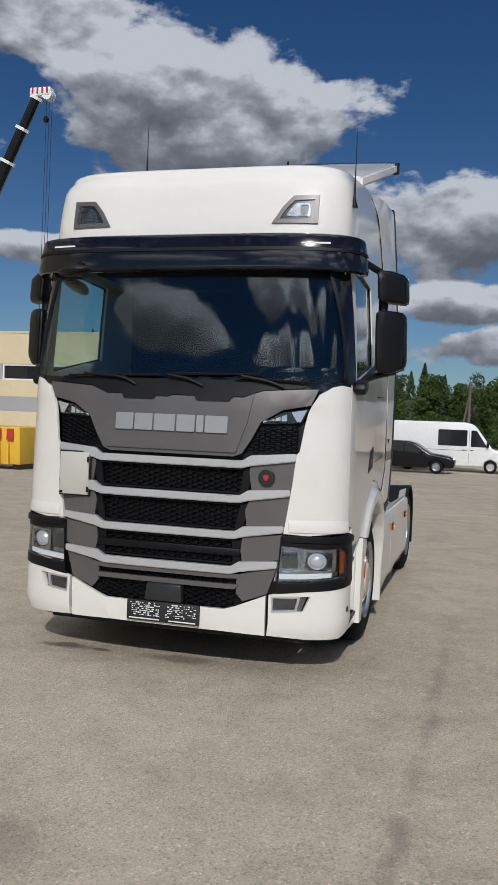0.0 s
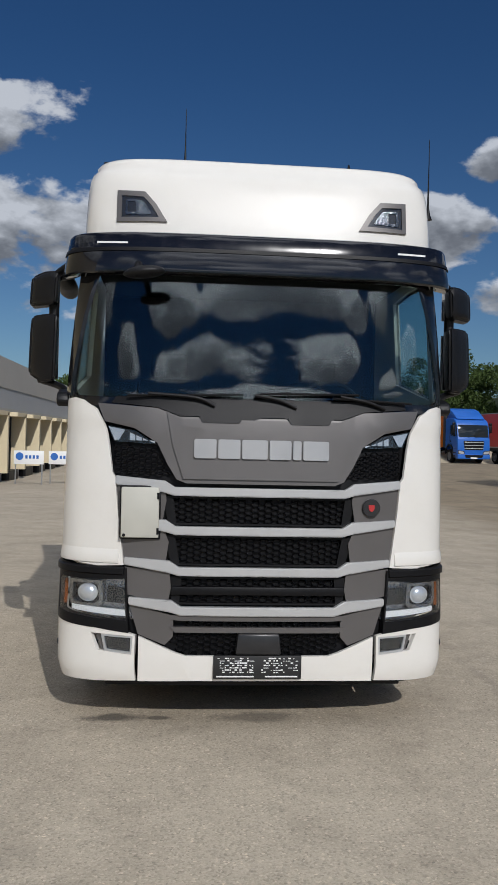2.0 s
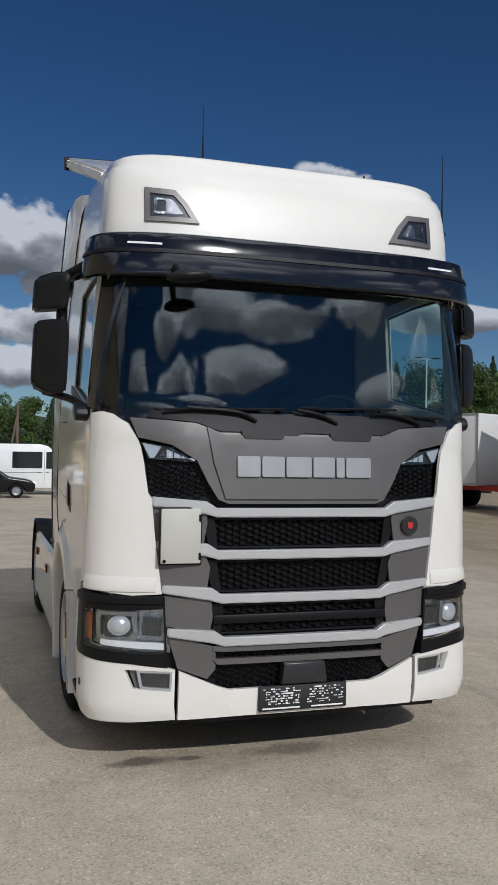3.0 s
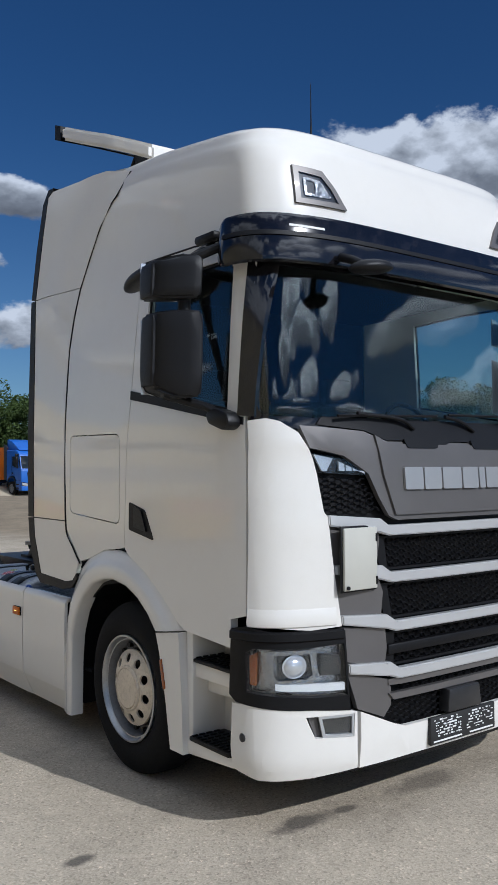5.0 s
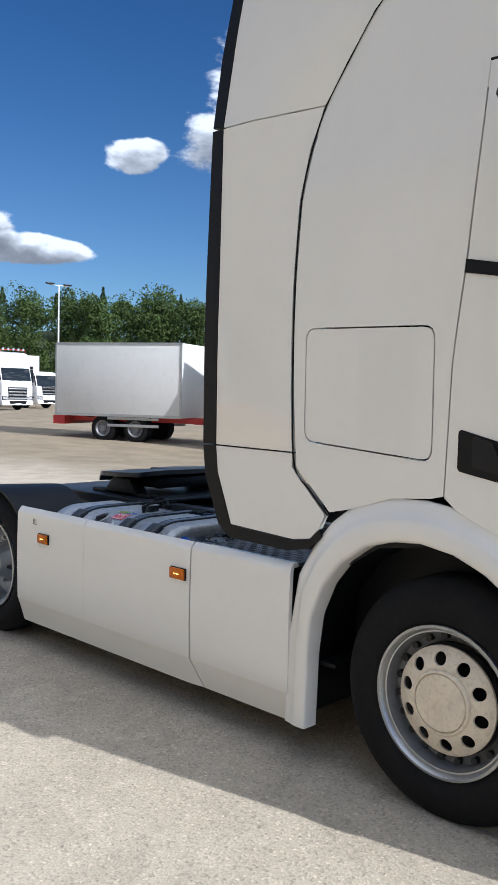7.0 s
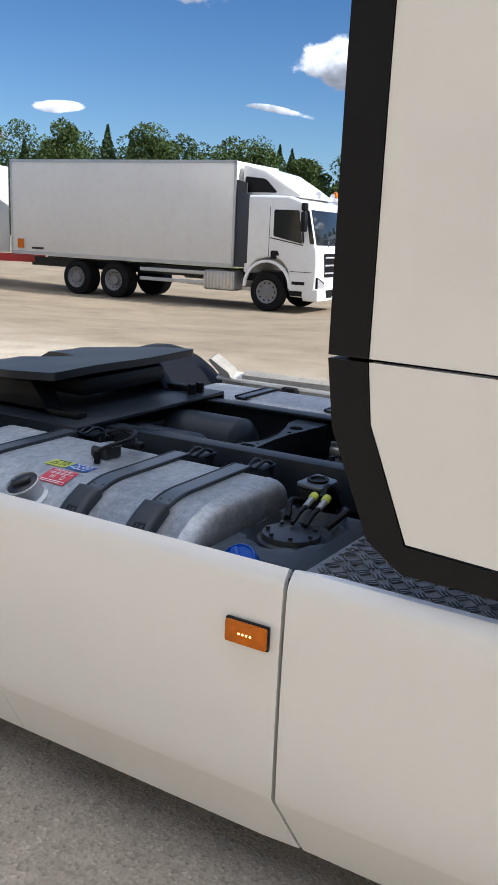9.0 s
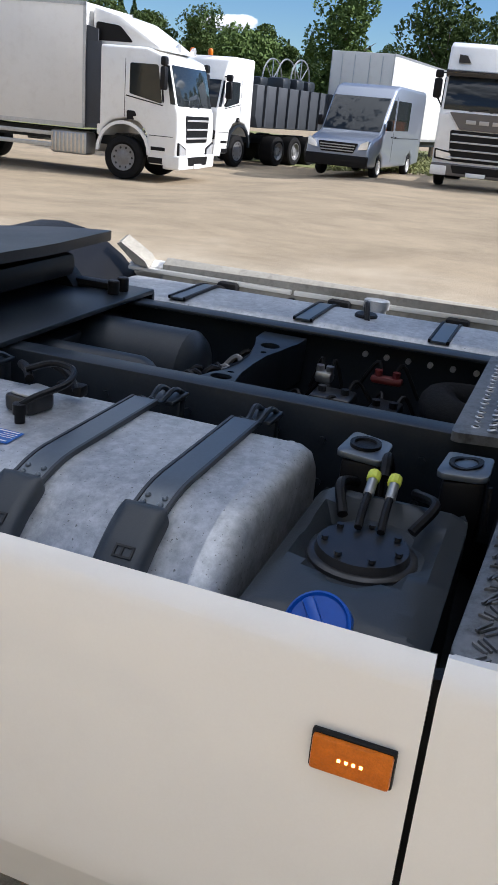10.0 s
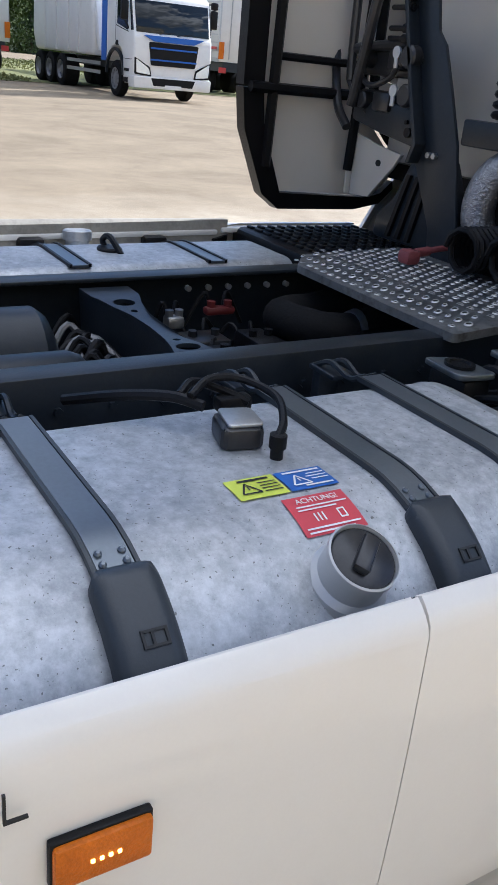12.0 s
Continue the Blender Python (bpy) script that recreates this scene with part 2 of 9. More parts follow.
def tank_material():
    """Bare aluminium, blotched with white oxide and dark specks."""
    m = bpy.data.materials.new("weathered_aluminium")
    m.use_nodes = True
    g = Graph(m.node_tree)
    tc = g.node("TexCoord")
    pos = (tc, 3)
    n1, n2, n3 = g.noise(pos, 5.0, 6.0, 0.7), g.noise(pos, 38.0, 5.0, 0.7), g.noise(pos, 150.0, 2.0, 0.5)
    col = g.mix(g.ramp(n1, [(0.38, 0.0), (0.62, 1.0)]), (0.375, 0.392, 0.415, 1), (0.52, 0.535, 0.55, 1))
    col = g.times(0.8, col, g.ramp(n2, [(0.34, 0.78), (0.5, 1.0), (0.68, 1.1)]))
    col = g.mix(g.math("MULTIPLY", g.ramp(n2, [(0.50, 0.0), (0.72, 1.0)]), 0.28), col, (0.80, 0.805, 0.81, 1))
    blot = g.noise(pos, 30.0, 6.0, 0.8)
    col = g.times(0.4, col, g.ramp(blot, [(0.36, 0.62), (0.5, 1.0), (0.7, 1.12)]))
    col = g.mix(g.ramp(n3, [(0.68, 0.0), (0.72, 0.8)]), col, (0.10, 0.095, 0.09, 1))
    p = g.node("BsdfPrincipled")
    g.put(p, "Base Color", col), g.put(p, "Metallic", 0.55)
    g.put(p, "Roughness", g.math("ADD", 0.38, g.math("MULTIPLY", n2, 0.22)))
    b = g.node("Bump", 0.12, 0.004)
    g.put(b, "Height", n2)
    g.put(p, "Normal", b)
    g.t.links.new(p.outputs[0], g.node("OutputMaterial").inputs[0])
    return m


def chequer_material():
    """Dull chequer plate with dirt."""
    return surface("dirty_tread_plate", (0.20, 0.205, 0.21), 0.5, 0.6, 0.3, 6.0, 40.0, 0.2, dirt=(0.06, 0.06, 0.055), dirt_amount=0.7)


M = {
    "white": surface("white_cab_paint", (0.78, 0.755, 0.70), 0.34, 0, 0.02, 1.5, 200.0, 0, 0.9, spec=0.25, dirt=(0.62, 0.58, 0.5), dirt_amount=0.10),
    "white_b": surface("white_vehicle_paint", (0.79, 0.79, 0.77), 0.35, 0, 0.03, 1.2, 90.0, 0, 0.4, dirt=(0.5, 0.46, 0.4), dirt_amount=0.2),
    "gloss_black": surface("gloss_black_visor", (0.006, 0.006, 0.008), 0.10, 0, 0.2, 3.0, 60.0, 0, 0.4, dirt=(0.05, 0.045, 0.05), dirt_amount=0.3),
    "lattice": surface("semi_gloss_grille_plastic", (0.010, 0.010, 0.011), 0.30, 0, 0.15, 8.0, 200.0, 0.05, spec=0.4),
    "pad": surface("blue_grey_rubber_pad", (0.030, 0.036, 0.043), 0.45, 0, 0.15, 9.0, 200.0, 0.05, spec=0.5),
    "amber_dim": surface("unlit_amber_lens", (0.26, 0.065, 0.006), 0.2, 0, 0.2, 60.0, 200.0, 0.05, 0.5),
    "rim_grey": surface("grey_wheel_rim", (0.20, 0.20, 0.205), 0.5, 0.4, 0.2, 6.0, 60.0, 0.05, dirt=(0.10, 0.09, 0.08), dirt_amount=0.4),
    "lamp_mirror": surface("crinkled_lamp_mirror", (0.52, 0.53, 0.55), 0.12, 1.0, 0.3, 25.0, 45.0, 0.9),
    "lamp_smoke": surface("smoked_lamp_reflector", (0.15, 0.155, 0.165), 0.2, 1.0, 0.3, 25.0, 45.0, 0.6),
    "strap": surface("painted_strap_steel", (0.16, 0.18, 0.20), 0.32, 0.6, 0.12, 5.0, 120.0, 0),
    "black": surface("black_plastic", (0.006, 0.006, 0.007), 0.45, 0, 0.2, 8.0, 300.0, 0.12, spec=0.22),
    "mirror_black": surface("grained_black_housing", (0.008, 0.008, 0.009), 0.40, 0, 0.12, 6.0, 420.0, 0.15, spec=0.3),
    "rubber": surface("tyre_rubber", (0.010, 0.010, 0.0105), 0.8, 0, 0.25, 7.0, 120.0, 0.3, dirt=(0.024, 0.022, 0.019), dirt_amount=0.3, spec=0.15),
    "chassis": surface("dark_blue_grey_chassis", (0.016, 0.021, 0.028), 0.38, 0.0, 0.25, 7.0, 120.0, 0.05, dirt=(0.04, 0.039, 0.036), dirt_amount=0.3, spec=0.35),
    "grey": surface("metallic_grey_trim", (0.128, 0.120, 0.116), 0.42, 0.35, 0.06, 4.0, 500.0, 0, 0.25),
    "silver": surface("light_silver_bar", (0.54, 0.54, 0.535), 0.36, 0.35, 0.05, 4.0, 400.0, 0, 0.2),
    "chrome": surface("bright_silver_letters", (0.47, 0.465, 0.46), 0.3, 0.55, 0.04, 9.0, 300.0),
    "steel": surface("dull_rim_steel", (0.42, 0.43, 0.44), 0.36, 0.85, 0.15, 9.0, 120.0, 0.08, dirt=(0.25, 0.22, 0.18), dirt_amount=0.4),
    "cream": surface("yellowed_hub_plate", (0.68, 0.60, 0.48), 0.5, 0.15, 0.12, 9.0, 90.0, 0.05, dirt=(0.34, 0.27, 0.18), dirt_amount=0.5),
    "flap": surface("cream_grey_plate", (0.50, 0.49, 0.43), 0.5, 0, 0.05, 6.0, 200.0),
    "orange": surface("amber_lens", (0.55, 0.135, 0.002), 0.3, 0, 0.25, 40.0, 260.0, 0.2, 0.0, spec=0.25),
    "amber_on": emitter("lit_amber_dots", (1.0, 0.62, 0.12), 3.0),
    "dull_red": surface("dull_red_valve", (0.11, 0.013, 0.013), 0.5, 0, 0.15, 9.0, 100.0),
    "faded_red": surface("faded_red_rubber", (0.22, 0.055, 0.06), 0.6, 0, 0.25, 20.0, 100.0),
    "red": surface("red_plastic", (0.46, 0.03, 0.03), 0.4, 0, 0.1, 9.0, 100.0),
    "red_paint": surface("red_vehicle_paint", (0.50, 0.035, 0.035), 0.4, 0, 0.08, 2.0, 80.0),
    "blue": surface("blue_filler_cap", (0.012, 0.085, 0.42), 0.35, 0, 0.1, 9.0, 100.0),
    "blue_paint": surface("blue_vehicle_paint", (0.02, 0.12, 0.48), 0.4, 0, 0.08, 2.0, 80.0),
    "navy": surface("navy_vehicle_paint", (0.012, 0.035, 0.12), 0.35, 0, 0.1, 2.0, 80.0),
    "yellow": surface("yellow_paint", (0.72, 0.45, 0.03), 0.5, 0, 0.08, 2.0, 80.0),
    "lime": surface("lime_label", (0.62, 0.70, 0.08), 0.5, 0, 0.05, 20.0, 300.0),
    "label_red": surface("red_label", (0.62, 0.06, 0.08), 0.5, 0, 0.05, 20.0, 300.0),
    "label_blue": surface("blue_label", (0.03, 0.13, 0.45), 0.5, 0, 0.05, 20.0, 300.0),
    "ink_white": surface("white_print", (0.82, 0.82, 0.80), 0.6, 0, 0.02, 20.0, 300.0),
    "ink_black": surface("black_print", (0.015, 0.015, 0.015), 0.6, 0, 0.02, 20.0, 300.0),
    "alu": tank_material(),
    "plate_alu": surface("perforated_aluminium", (0.50, 0.51, 0.52), 0.4, 0.75, 0.12, 8.0, 120.0, 0.08, dirt=(0.2, 0.19, 0.17), dirt_amount=0.4),
    "tread": chequer_material(),
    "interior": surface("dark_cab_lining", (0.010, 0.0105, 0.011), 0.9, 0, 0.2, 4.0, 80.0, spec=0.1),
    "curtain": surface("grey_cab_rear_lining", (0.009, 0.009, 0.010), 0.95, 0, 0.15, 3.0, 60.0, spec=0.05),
    "glass": clear_glass("windscreen_glass", (0.88, 0.95, 0.94), 0.0, 0.96, 1.0),
    "side_glass": clear_glass("side_window_glass", (0.86, 0.93, 0.92), 0.0, 0.95, 1.0),
    "lens": clear_glass("lamp_glass", (0.97, 0.98, 0.99), 0.02, 0.97, 0.7),
    "reflector": surface("lamp_reflector", (0.88, 0.89, 0.90), 0.15, 0.6, 0.1, 30.0, 200.0, 0.1),
    "lamp_dark": surface("dark_lamp_bezel", (0.035, 0.035, 0.037), 0.3, 0.3, 0.2, 20.0, 200.0),
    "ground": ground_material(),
    "sand": surface("sand_heap", (0.46, 0.39, 0.28), 0.95, 0, 0.15, 1.2, 30.0, 0.6),
    "beige": surface("cream_cladding", (0.66, 0.565, 0.37), 0.7, 0, 0.05, 0.8, 20.0, dirt=(0.5, 0.42, 0.3), dirt_amount=0.2),
    "clad_grey": surface("grey_cladding", (0.36, 0.365, 0.375), 0.6, 0, 0.06, 0.8, 20.0),
    "grey_wall": surface("grey_panel_wall", (0.40, 0.38, 0.345), 0.8, 0, 0.06, 0.5, 15.0),
    "box_white": surface("dull_white_box_panel", (0.66, 0.65, 0.62), 0.45, 0, 0.04, 0.9, 40.0, 0, 0.1, dirt=(0.48, 0.45, 0.4), dirt_amount=0.25),
    "silver_paint": surface("silver_blue_paint", (0.27, 0.30, 0.36), 0.35, 0.45, 0.05, 2.0, 300.0, 0, 0.5),
    "car_black": surface("black_car_paint", (0.006, 0.006, 0.007), 0.22, 0, 0.1, 2.0, 80.0, 0, 0.15, spec=0.3),
    "dark_glass": surface("dark_vehicle_glass", (0.018, 0.022, 0.024), 0.06, 0, 0.1, 2.0, 60.0, 0, 0.1),
    "bark": surface("bark", (0.13, 0.10, 0.075), 0.9, 0, 0.3, 6.0, 40.0, 0.5),
    "leaf": surface("broad_leaves", (0.068, 0.102, 0.029), 0.75, 0, 0.32, 0.35, 3.0, random=0.45, spec=0.12),
    "needle": surface("spruce_needles", (0.045, 0.07, 0.028), 0.8, 0, 0.4, 0.6, 3.0, random=0.6, spec=0.1),
    "grass": surface("rough_grass", (0.165, 0.175, 0.062), 0.9, 0, 0.4, 0.8, 12.0, 0.4),
    # dark green with the wood's inner shade put into the colour
    "under": surface("forest_shade_filler", (0.035, 0.05, 0.02), 0.95, 0, 0.3, 0.8, 6.0, 0.3),
    "board": surface("weathered_skirt_board", (0.33, 0.31, 0.265), 0.8, 0, 0.2, 5.0, 60.0, 0.1, dirt=(0.12, 0.11, 0.095), dirt_amount=0.5),
    "tarp": surface("dark_tarpaulin", (0.035, 0.04, 0.05), 0.6, 0, 0.2, 2.0, 40.0, 0.1),
    "foil": surface("crumpled_foil", (0.45, 0.45, 0.46), 0.3, 0.95, 0.2, 30.0, 90.0, 1.0),
}
for key in ("glass", "side_glass", "lens"):
    M[key].use_backface_culling = False

# ---- mesh tools ----
def absorb(bm, tmp, m=None):
    """Moves the geometry of tmp into bm."""
    if m is not None:
        bmesh.ops.transform(tmp, matrix=m, verts=tmp.verts)
    me = bpy.data.meshes.new("tmp")
    tmp.to_mesh(me)
    tmp.free()
    bm.from_mesh(me)
    bpy.data.meshes.remove(me)


def box(bm, c, s, bev=0.0, m=None, seg=2):
    t = bmesh.new()
    bmesh.ops.create_cube(t, size=1.0)
    bmesh.ops.scale(t, vec=s, verts=t.verts)
    if bev:
        bmesh.ops.bevel(t, geom=t.edges[:], offset=min(bev, min(s) * 0.45), segments=seg, affect="EDGES", profile=0.5)
    bmesh.ops.translate(t, vec=c, verts=t.verts)
    absorb(bm, t, m)


def span(bm, x0, x1, y0, y1, z0, z1, bev=0.0):
    box(bm, ((x0 + x1) / 2, (y0 + y1) / 2, (z0 + z1) / 2), (abs(x1 - x0), abs(y1 - y0), abs(z1 - z0)), bev)


def axis_frame(p0, p1):
    w = (Vector(p1) - Vector(p0)).normalized()
    u = w.orthogonal().normalized()
    return u, w.cross(u), w


def lathe(bm, p0, p1, profile, seg=32):
    """Turned body: profile of (distance along p0 to p1 in metres, radius)."""
    u, v, w = axis_frame(p0, p1)
    rings = []
    for h, r in profile:
        c = Vector(p0) + w * h
        if r < 1e-5:
            rings.append([bm.verts.new(c)])
        else:
            rings.append([bm.verts.new(c + (u * math.cos(2 * math.pi * i / seg) + v * math.sin(2 * math.pi * i / seg)) * r) for i in range(seg)])
    for a, b in zip(rings, rings[1:]):
        for i in range(seg):
            j = (i + 1) % seg
            q = [a[i % len(a)], a[j % len(a)], b[j % len(b)], b[i % len(b)]]
            q = list(dict.fromkeys(q))
            if len(q) > 2:
                bm.faces.new(q)


def cyl(bm, p0, p1, r, r1=None, seg=20, bev=0.0):
    n = (Vector(p1) - Vector(p0)).length
    r1 = r if r1 is None else r1
    b = bev
    prof = [(0, 0), (0, r - b), (b, r), (n - b, r1), (n, r1 - b), (n, 0)] if b else [(0, 0), (0, r), (n, r1), (n, 0)]
    lathe(bm, p0, p1, prof, seg)


def smooth_line(pts, steps=6):
    """Catmull-Rom through the points."""
    p = [Vector(q) for q in pts]
    p = [2 * p[0] - p[1]] + p + [2 * p[-1] - p[-2]]
    out = []
    for i in range(1, len(p) - 2):
        for k in range(steps):
            t = k / steps
            out.append(0.5 * ((2 * p[i]) + (p[i + 1] - p[i - 1]) * t + (2 * p[i - 1] - 5 * p[i] + 4 * p[i + 1] - p[i + 2]) * t * t + (3 * p[i] - p[i - 1] - 3 * p[i + 1] + p[i + 2]) * t ** 3))
    return out + [p[-2]]


def tube(bm, pts, r, seg=8, steps=5, r_end=None):
    line = smooth_line(pts, steps) if steps > 1 else [Vector(p) for p in pts]
    rings, u = [], None
    for i, c in enumerate(line):
        w = (line[min(i + 1, len(line) - 1)] - line[max(i - 1, 0)]).normalized()
        u = (w.orthogonal() if u is None else u - w * u.dot(w)).normalized()
        v = w.cross(u)
        q = r if r_end is None else r + (r_end - r) * i / (len(line) - 1)
        rings.append([bm.verts.new(c + (u * math.cos(2 * math.pi * k / seg) + v * math.sin(2 * math.pi * k / seg)) * q) for k in range(seg)])
    for a, b in zip(rings, rings[1:]):
        for k in range(seg):
            bm.faces.new((a[k], a[(k + 1) % seg], b[(k + 1) % seg], b[k]))
    bm.faces.new(rings[0][::-1])
    bm.faces.new(rings[-1])


def prism(bm, poly, axis, a0, a1, bev=0.0, seg=2):
    """Extrudes a polygon of (u, v) along an axis: x -> (y, z), y -> (x, z), z -> (x, y)."""
    t = bmesh.new()
    put = {"x": lambda p, a: (a, p[0], p[1]), "y": lambda p, a: (p[0], a, p[1]), "z": lambda p, a: (p[0], p[1], a)}[axis]
    lo, hi = [t.verts.new(put(p, a0)) for p in poly], [t.verts.new(put(p, a1)) for p in poly]
    n = len(poly)
    for i in range(n):
        t.faces.new((lo[i], lo[(i + 1) % n], hi[(i + 1) % n], hi[i]))
    t.faces.new(lo[::-1]), t.faces.new(hi)
    bmesh.ops.recalc_face_normals(t, faces=t.faces[:])
    if bev:
        bmesh.ops.bevel(t, geom=t.edges[:], offset=bev, segments=seg, affect="EDGES", profile=0.5)
    absorb(bm, t)


def rounded(poly, r, seg=4):
    """Rounds the corners of a polygon."""
    out, n = [], len(poly)
    for i in range(n):
        a, b, c = (Vector(poly[(i + k) % n]) for k in (-1, 0, 1))
        k = min(r, (a - b).length * 0.45, (c - b).length * 0.45)
        p, q = b + (a - b).normalized() * k, b + (c - b).normalized() * k
        for s in range(seg + 1):
            t = s / seg
            out.append(tuple((1 - t) ** 2 * p + 2 * t * (1 - t) * b + t * t * q))
    return out


def sheet(poly, holes=(), step=0.12, us=None, vs=None):
    """A flat mesh in (u, v, 0) of a polygon with holes, cut into a grid so that it can be bent."""
    t = bmesh.new()
    for loop in (poly, *holes):
        vv = [t.verts.new((p[0], p[1], 0)) for p in loop]
        for i in range(len(vv)):
            t.edges.new((vv[i], vv[(i + 1) % len(vv)]))
    bmesh.ops.triangle_fill(t, edges=t.edges[:], use_beauty=True, use_dissolve=False)
    xs = [p[0] for p in poly]
    ys = [p[1] for p in poly]
    for lo, hi, no in ((min(xs), max(xs), (1, 0, 0)), (min(ys), max(ys), (0, 1, 0))):
        n = max(1, int((hi - lo) / step))
        for i in range(1, n):
            a = lo + (hi - lo) * i / n
            bmesh.ops.bisect_plane(t, geom=t.verts[:] + t.edges[:] + t.faces[:], plane_co=(a * no[0], a * no[1], 0), plane_no=no, dist=1e-5)
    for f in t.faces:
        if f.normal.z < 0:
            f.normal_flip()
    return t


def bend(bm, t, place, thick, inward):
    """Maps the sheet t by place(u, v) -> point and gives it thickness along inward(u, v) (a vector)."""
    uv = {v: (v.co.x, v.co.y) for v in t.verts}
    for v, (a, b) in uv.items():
        v.co = place(a, b)
    if thick:
        top = t.faces[:]
        rim = [e for e in t.edges if len(e.link_faces) == 1]
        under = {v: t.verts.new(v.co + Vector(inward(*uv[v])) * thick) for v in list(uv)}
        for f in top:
            t.faces.new([under[v] for v in reversed(f.verts)])
        for e in rim:
            a, b = e.verts
            t.faces.new((b, a, under[a], under[b]))
    bmesh.ops.recalc_face_normals(t, faces=t.faces[:])
    absorb(bm, t)


def finish(name, bm, material, angle=35.0, flip=False):
    if flip:
        bmesh.ops.scale(bm, vec=(-1, 1, 1), verts=bm.verts)
        bmesh.ops.reverse_faces(bm, faces=bm.faces[:])
    me = bpy.data.meshes.new(name)
    bm.to_mesh(me)
    bm.free()
    me.materials.append(material)
    me.shade_smooth()
    me.set_sharp_from_angle(angle=radians(angle))
    return me


def part(name, bm, material, parent, label="", angle=35.0):
    """Links a bmesh as one mesh object under a thing or a part."""
    ob = new(name, finish(name, bm, M[material], angle))
    ob.parent = parent
    return tagged(ob, label)


def both(name, bm, material, parent, label="", angle=35.0):
    """The same for the x < 0 side, and its mirror image for the other side."""
    copy = bm.copy()
    a = part(name, bm, material, parent, label, angle)
    b = new(name, finish(name, copy, M[material], angle, True))
    b.parent = parent
    return a, tagged(b, label)


def thing(name, label, category, group="", m=None):
    ob = new(name)
    if m is not None:
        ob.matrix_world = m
    return tagged(ob, label, category, group)


def lerp_table(table, v):
    if v <= table[0][0]:
        return table[0][1]
    for (a, p), (b, q) in zip(table, table[1:]):
        if v <= b:
            t = (v - a) / (b - a)
            return p + (q - p) * t
    return table[-1][1]

# ---- the white tractor unit ----
N_EXP, CORNER = 3.0, 0.45
NOSE = [(0.28, 0.15), (0.36, 0.125), (0.62, 0.125), (1.0, 0.13), (1.55, 0.135), (1.95, 0.16), (2.08, 0.20), (2.9, 0.30), (3.15, 0.32), (3.45, 0.375), (3.54, 0.398), (3.59, 0.42), (3.625, 0.452), (3.7, 0.48)]
HALF = [(0.28, 1.22), (0.4, 1.245), (0.68, 1.245), (1.02, 1.235), (2.05, 1.225), (2.6, 1.195), (3.1, 1.16), (3.45, 1.142), (3.54, 1.134), (3.59, 1.122), (3.625, 1.10), (3.8, 1.05)]


def nose(z):
    return lerp_table(NOSE, z)


def half(z):
    return lerp_table(HALF, z)


def square(z):
    """How boxy the plan is: rounder at the bumper, squarer at the glass and the roof."""
    return lerp_table([(1.9, N_EXP), (2.15, 3.9), (3.1, 3.9), (3.3, 4.6), (3.7, 5.0)], z)


def wrap(s, z, out=0.0):
    """The cab's skin: |s| from 0 at the middle of the nose to 1 where the corner meets the side, then metres along the side."""
    a, w, f = abs(s), half(z) + out, nose(z) - out
    d, n = CORNER + out, square(z)
    if a <= 1:
        th = a * math.pi / 2
        x, y = w * math.sin(th) ** (2 / n), f + d * (1 - max(math.cos(th), 0.0) ** (2 / n))
    else:
        x, y = w, f + d + a - 1
    return Vector((math.copysign(x, s), y, z))


def sx(x, z, out=0.0):
    return math.copysign(math.asin(min(1, (abs(x) / (half(z) + out))) ** (square(z) / 2)) / (math.pi / 2), x)


def sy(y, z, out=0.0):
    k = (y - nose(z) + out) / (CORNER + out)
    return -(math.acos(max(0.0, min(1.0, 1 - k)) ** (square(z) / 2)) / (math.pi / 2) if k < 1 else 1 + (k - 1) * (CORNER + out))


def P(*pts):
    """Points of the near side in skin coordinates: ("x", x, z) seen from ahead or ("y", y, z) seen from the side."""
    return [(sx(p[1], p[2]) if p[0] == "x" else sy(p[1], p[2]), p[2]) for p in pts]


def skin(bm, poly, holes=(), out=0.0, thick=0.02, step=0.07):
    t = sheet(poly, holes, step)
    mid = Vector((0, 1.4, 0))

    def inward(s, z):
        p = wrap(s, z, out)
        e = 0.01
        a = wrap(s + e, z, out) - wrap(s - e, z, out)
        n = Vector((-a.y, a.x, 0)).normalized()
        if n.dot(Vector((mid.x - p.x, mid.y - p.y, 0))) < 0:
            n = -n
        return n

    bend(bm, t, lambda s, z: wrap(s, z, out), thick, inward)


def flat(bm, poly, holes=(), y=0.0, thick=0.02, step=0.1, out=0.0):
    """A panel of the nose given by (x, z) seen from ahead; y: how far it stands proud of the skin."""
    def place(x, z):
        w = half(z) + 0.002
        k = min(abs(x) / w, 0.999)
        return Vector((x, nose(z) - y + CORNER * (1 - (1 - k ** square(z)) ** (1 / square(z))), z))
    bend(bm, sheet(poly, holes, step), place, thick, lambda x, z: (0, 1, 0))


def flank(bm, poly, holes=(), out=0.0, thick=0.02, step=0.12, width=None):
    """A panel of the near flank given by (y, z) seen from the side."""
    def place(y, z):
        if width:
            return Vector((-width(y, z) - out, y, z))
        return wrap(sy(y, z), z) + Vector((-out, 0, 0))
    bend(bm, sheet(poly, holes, step), place, thick, lambda y, z: (1, 0, 0))


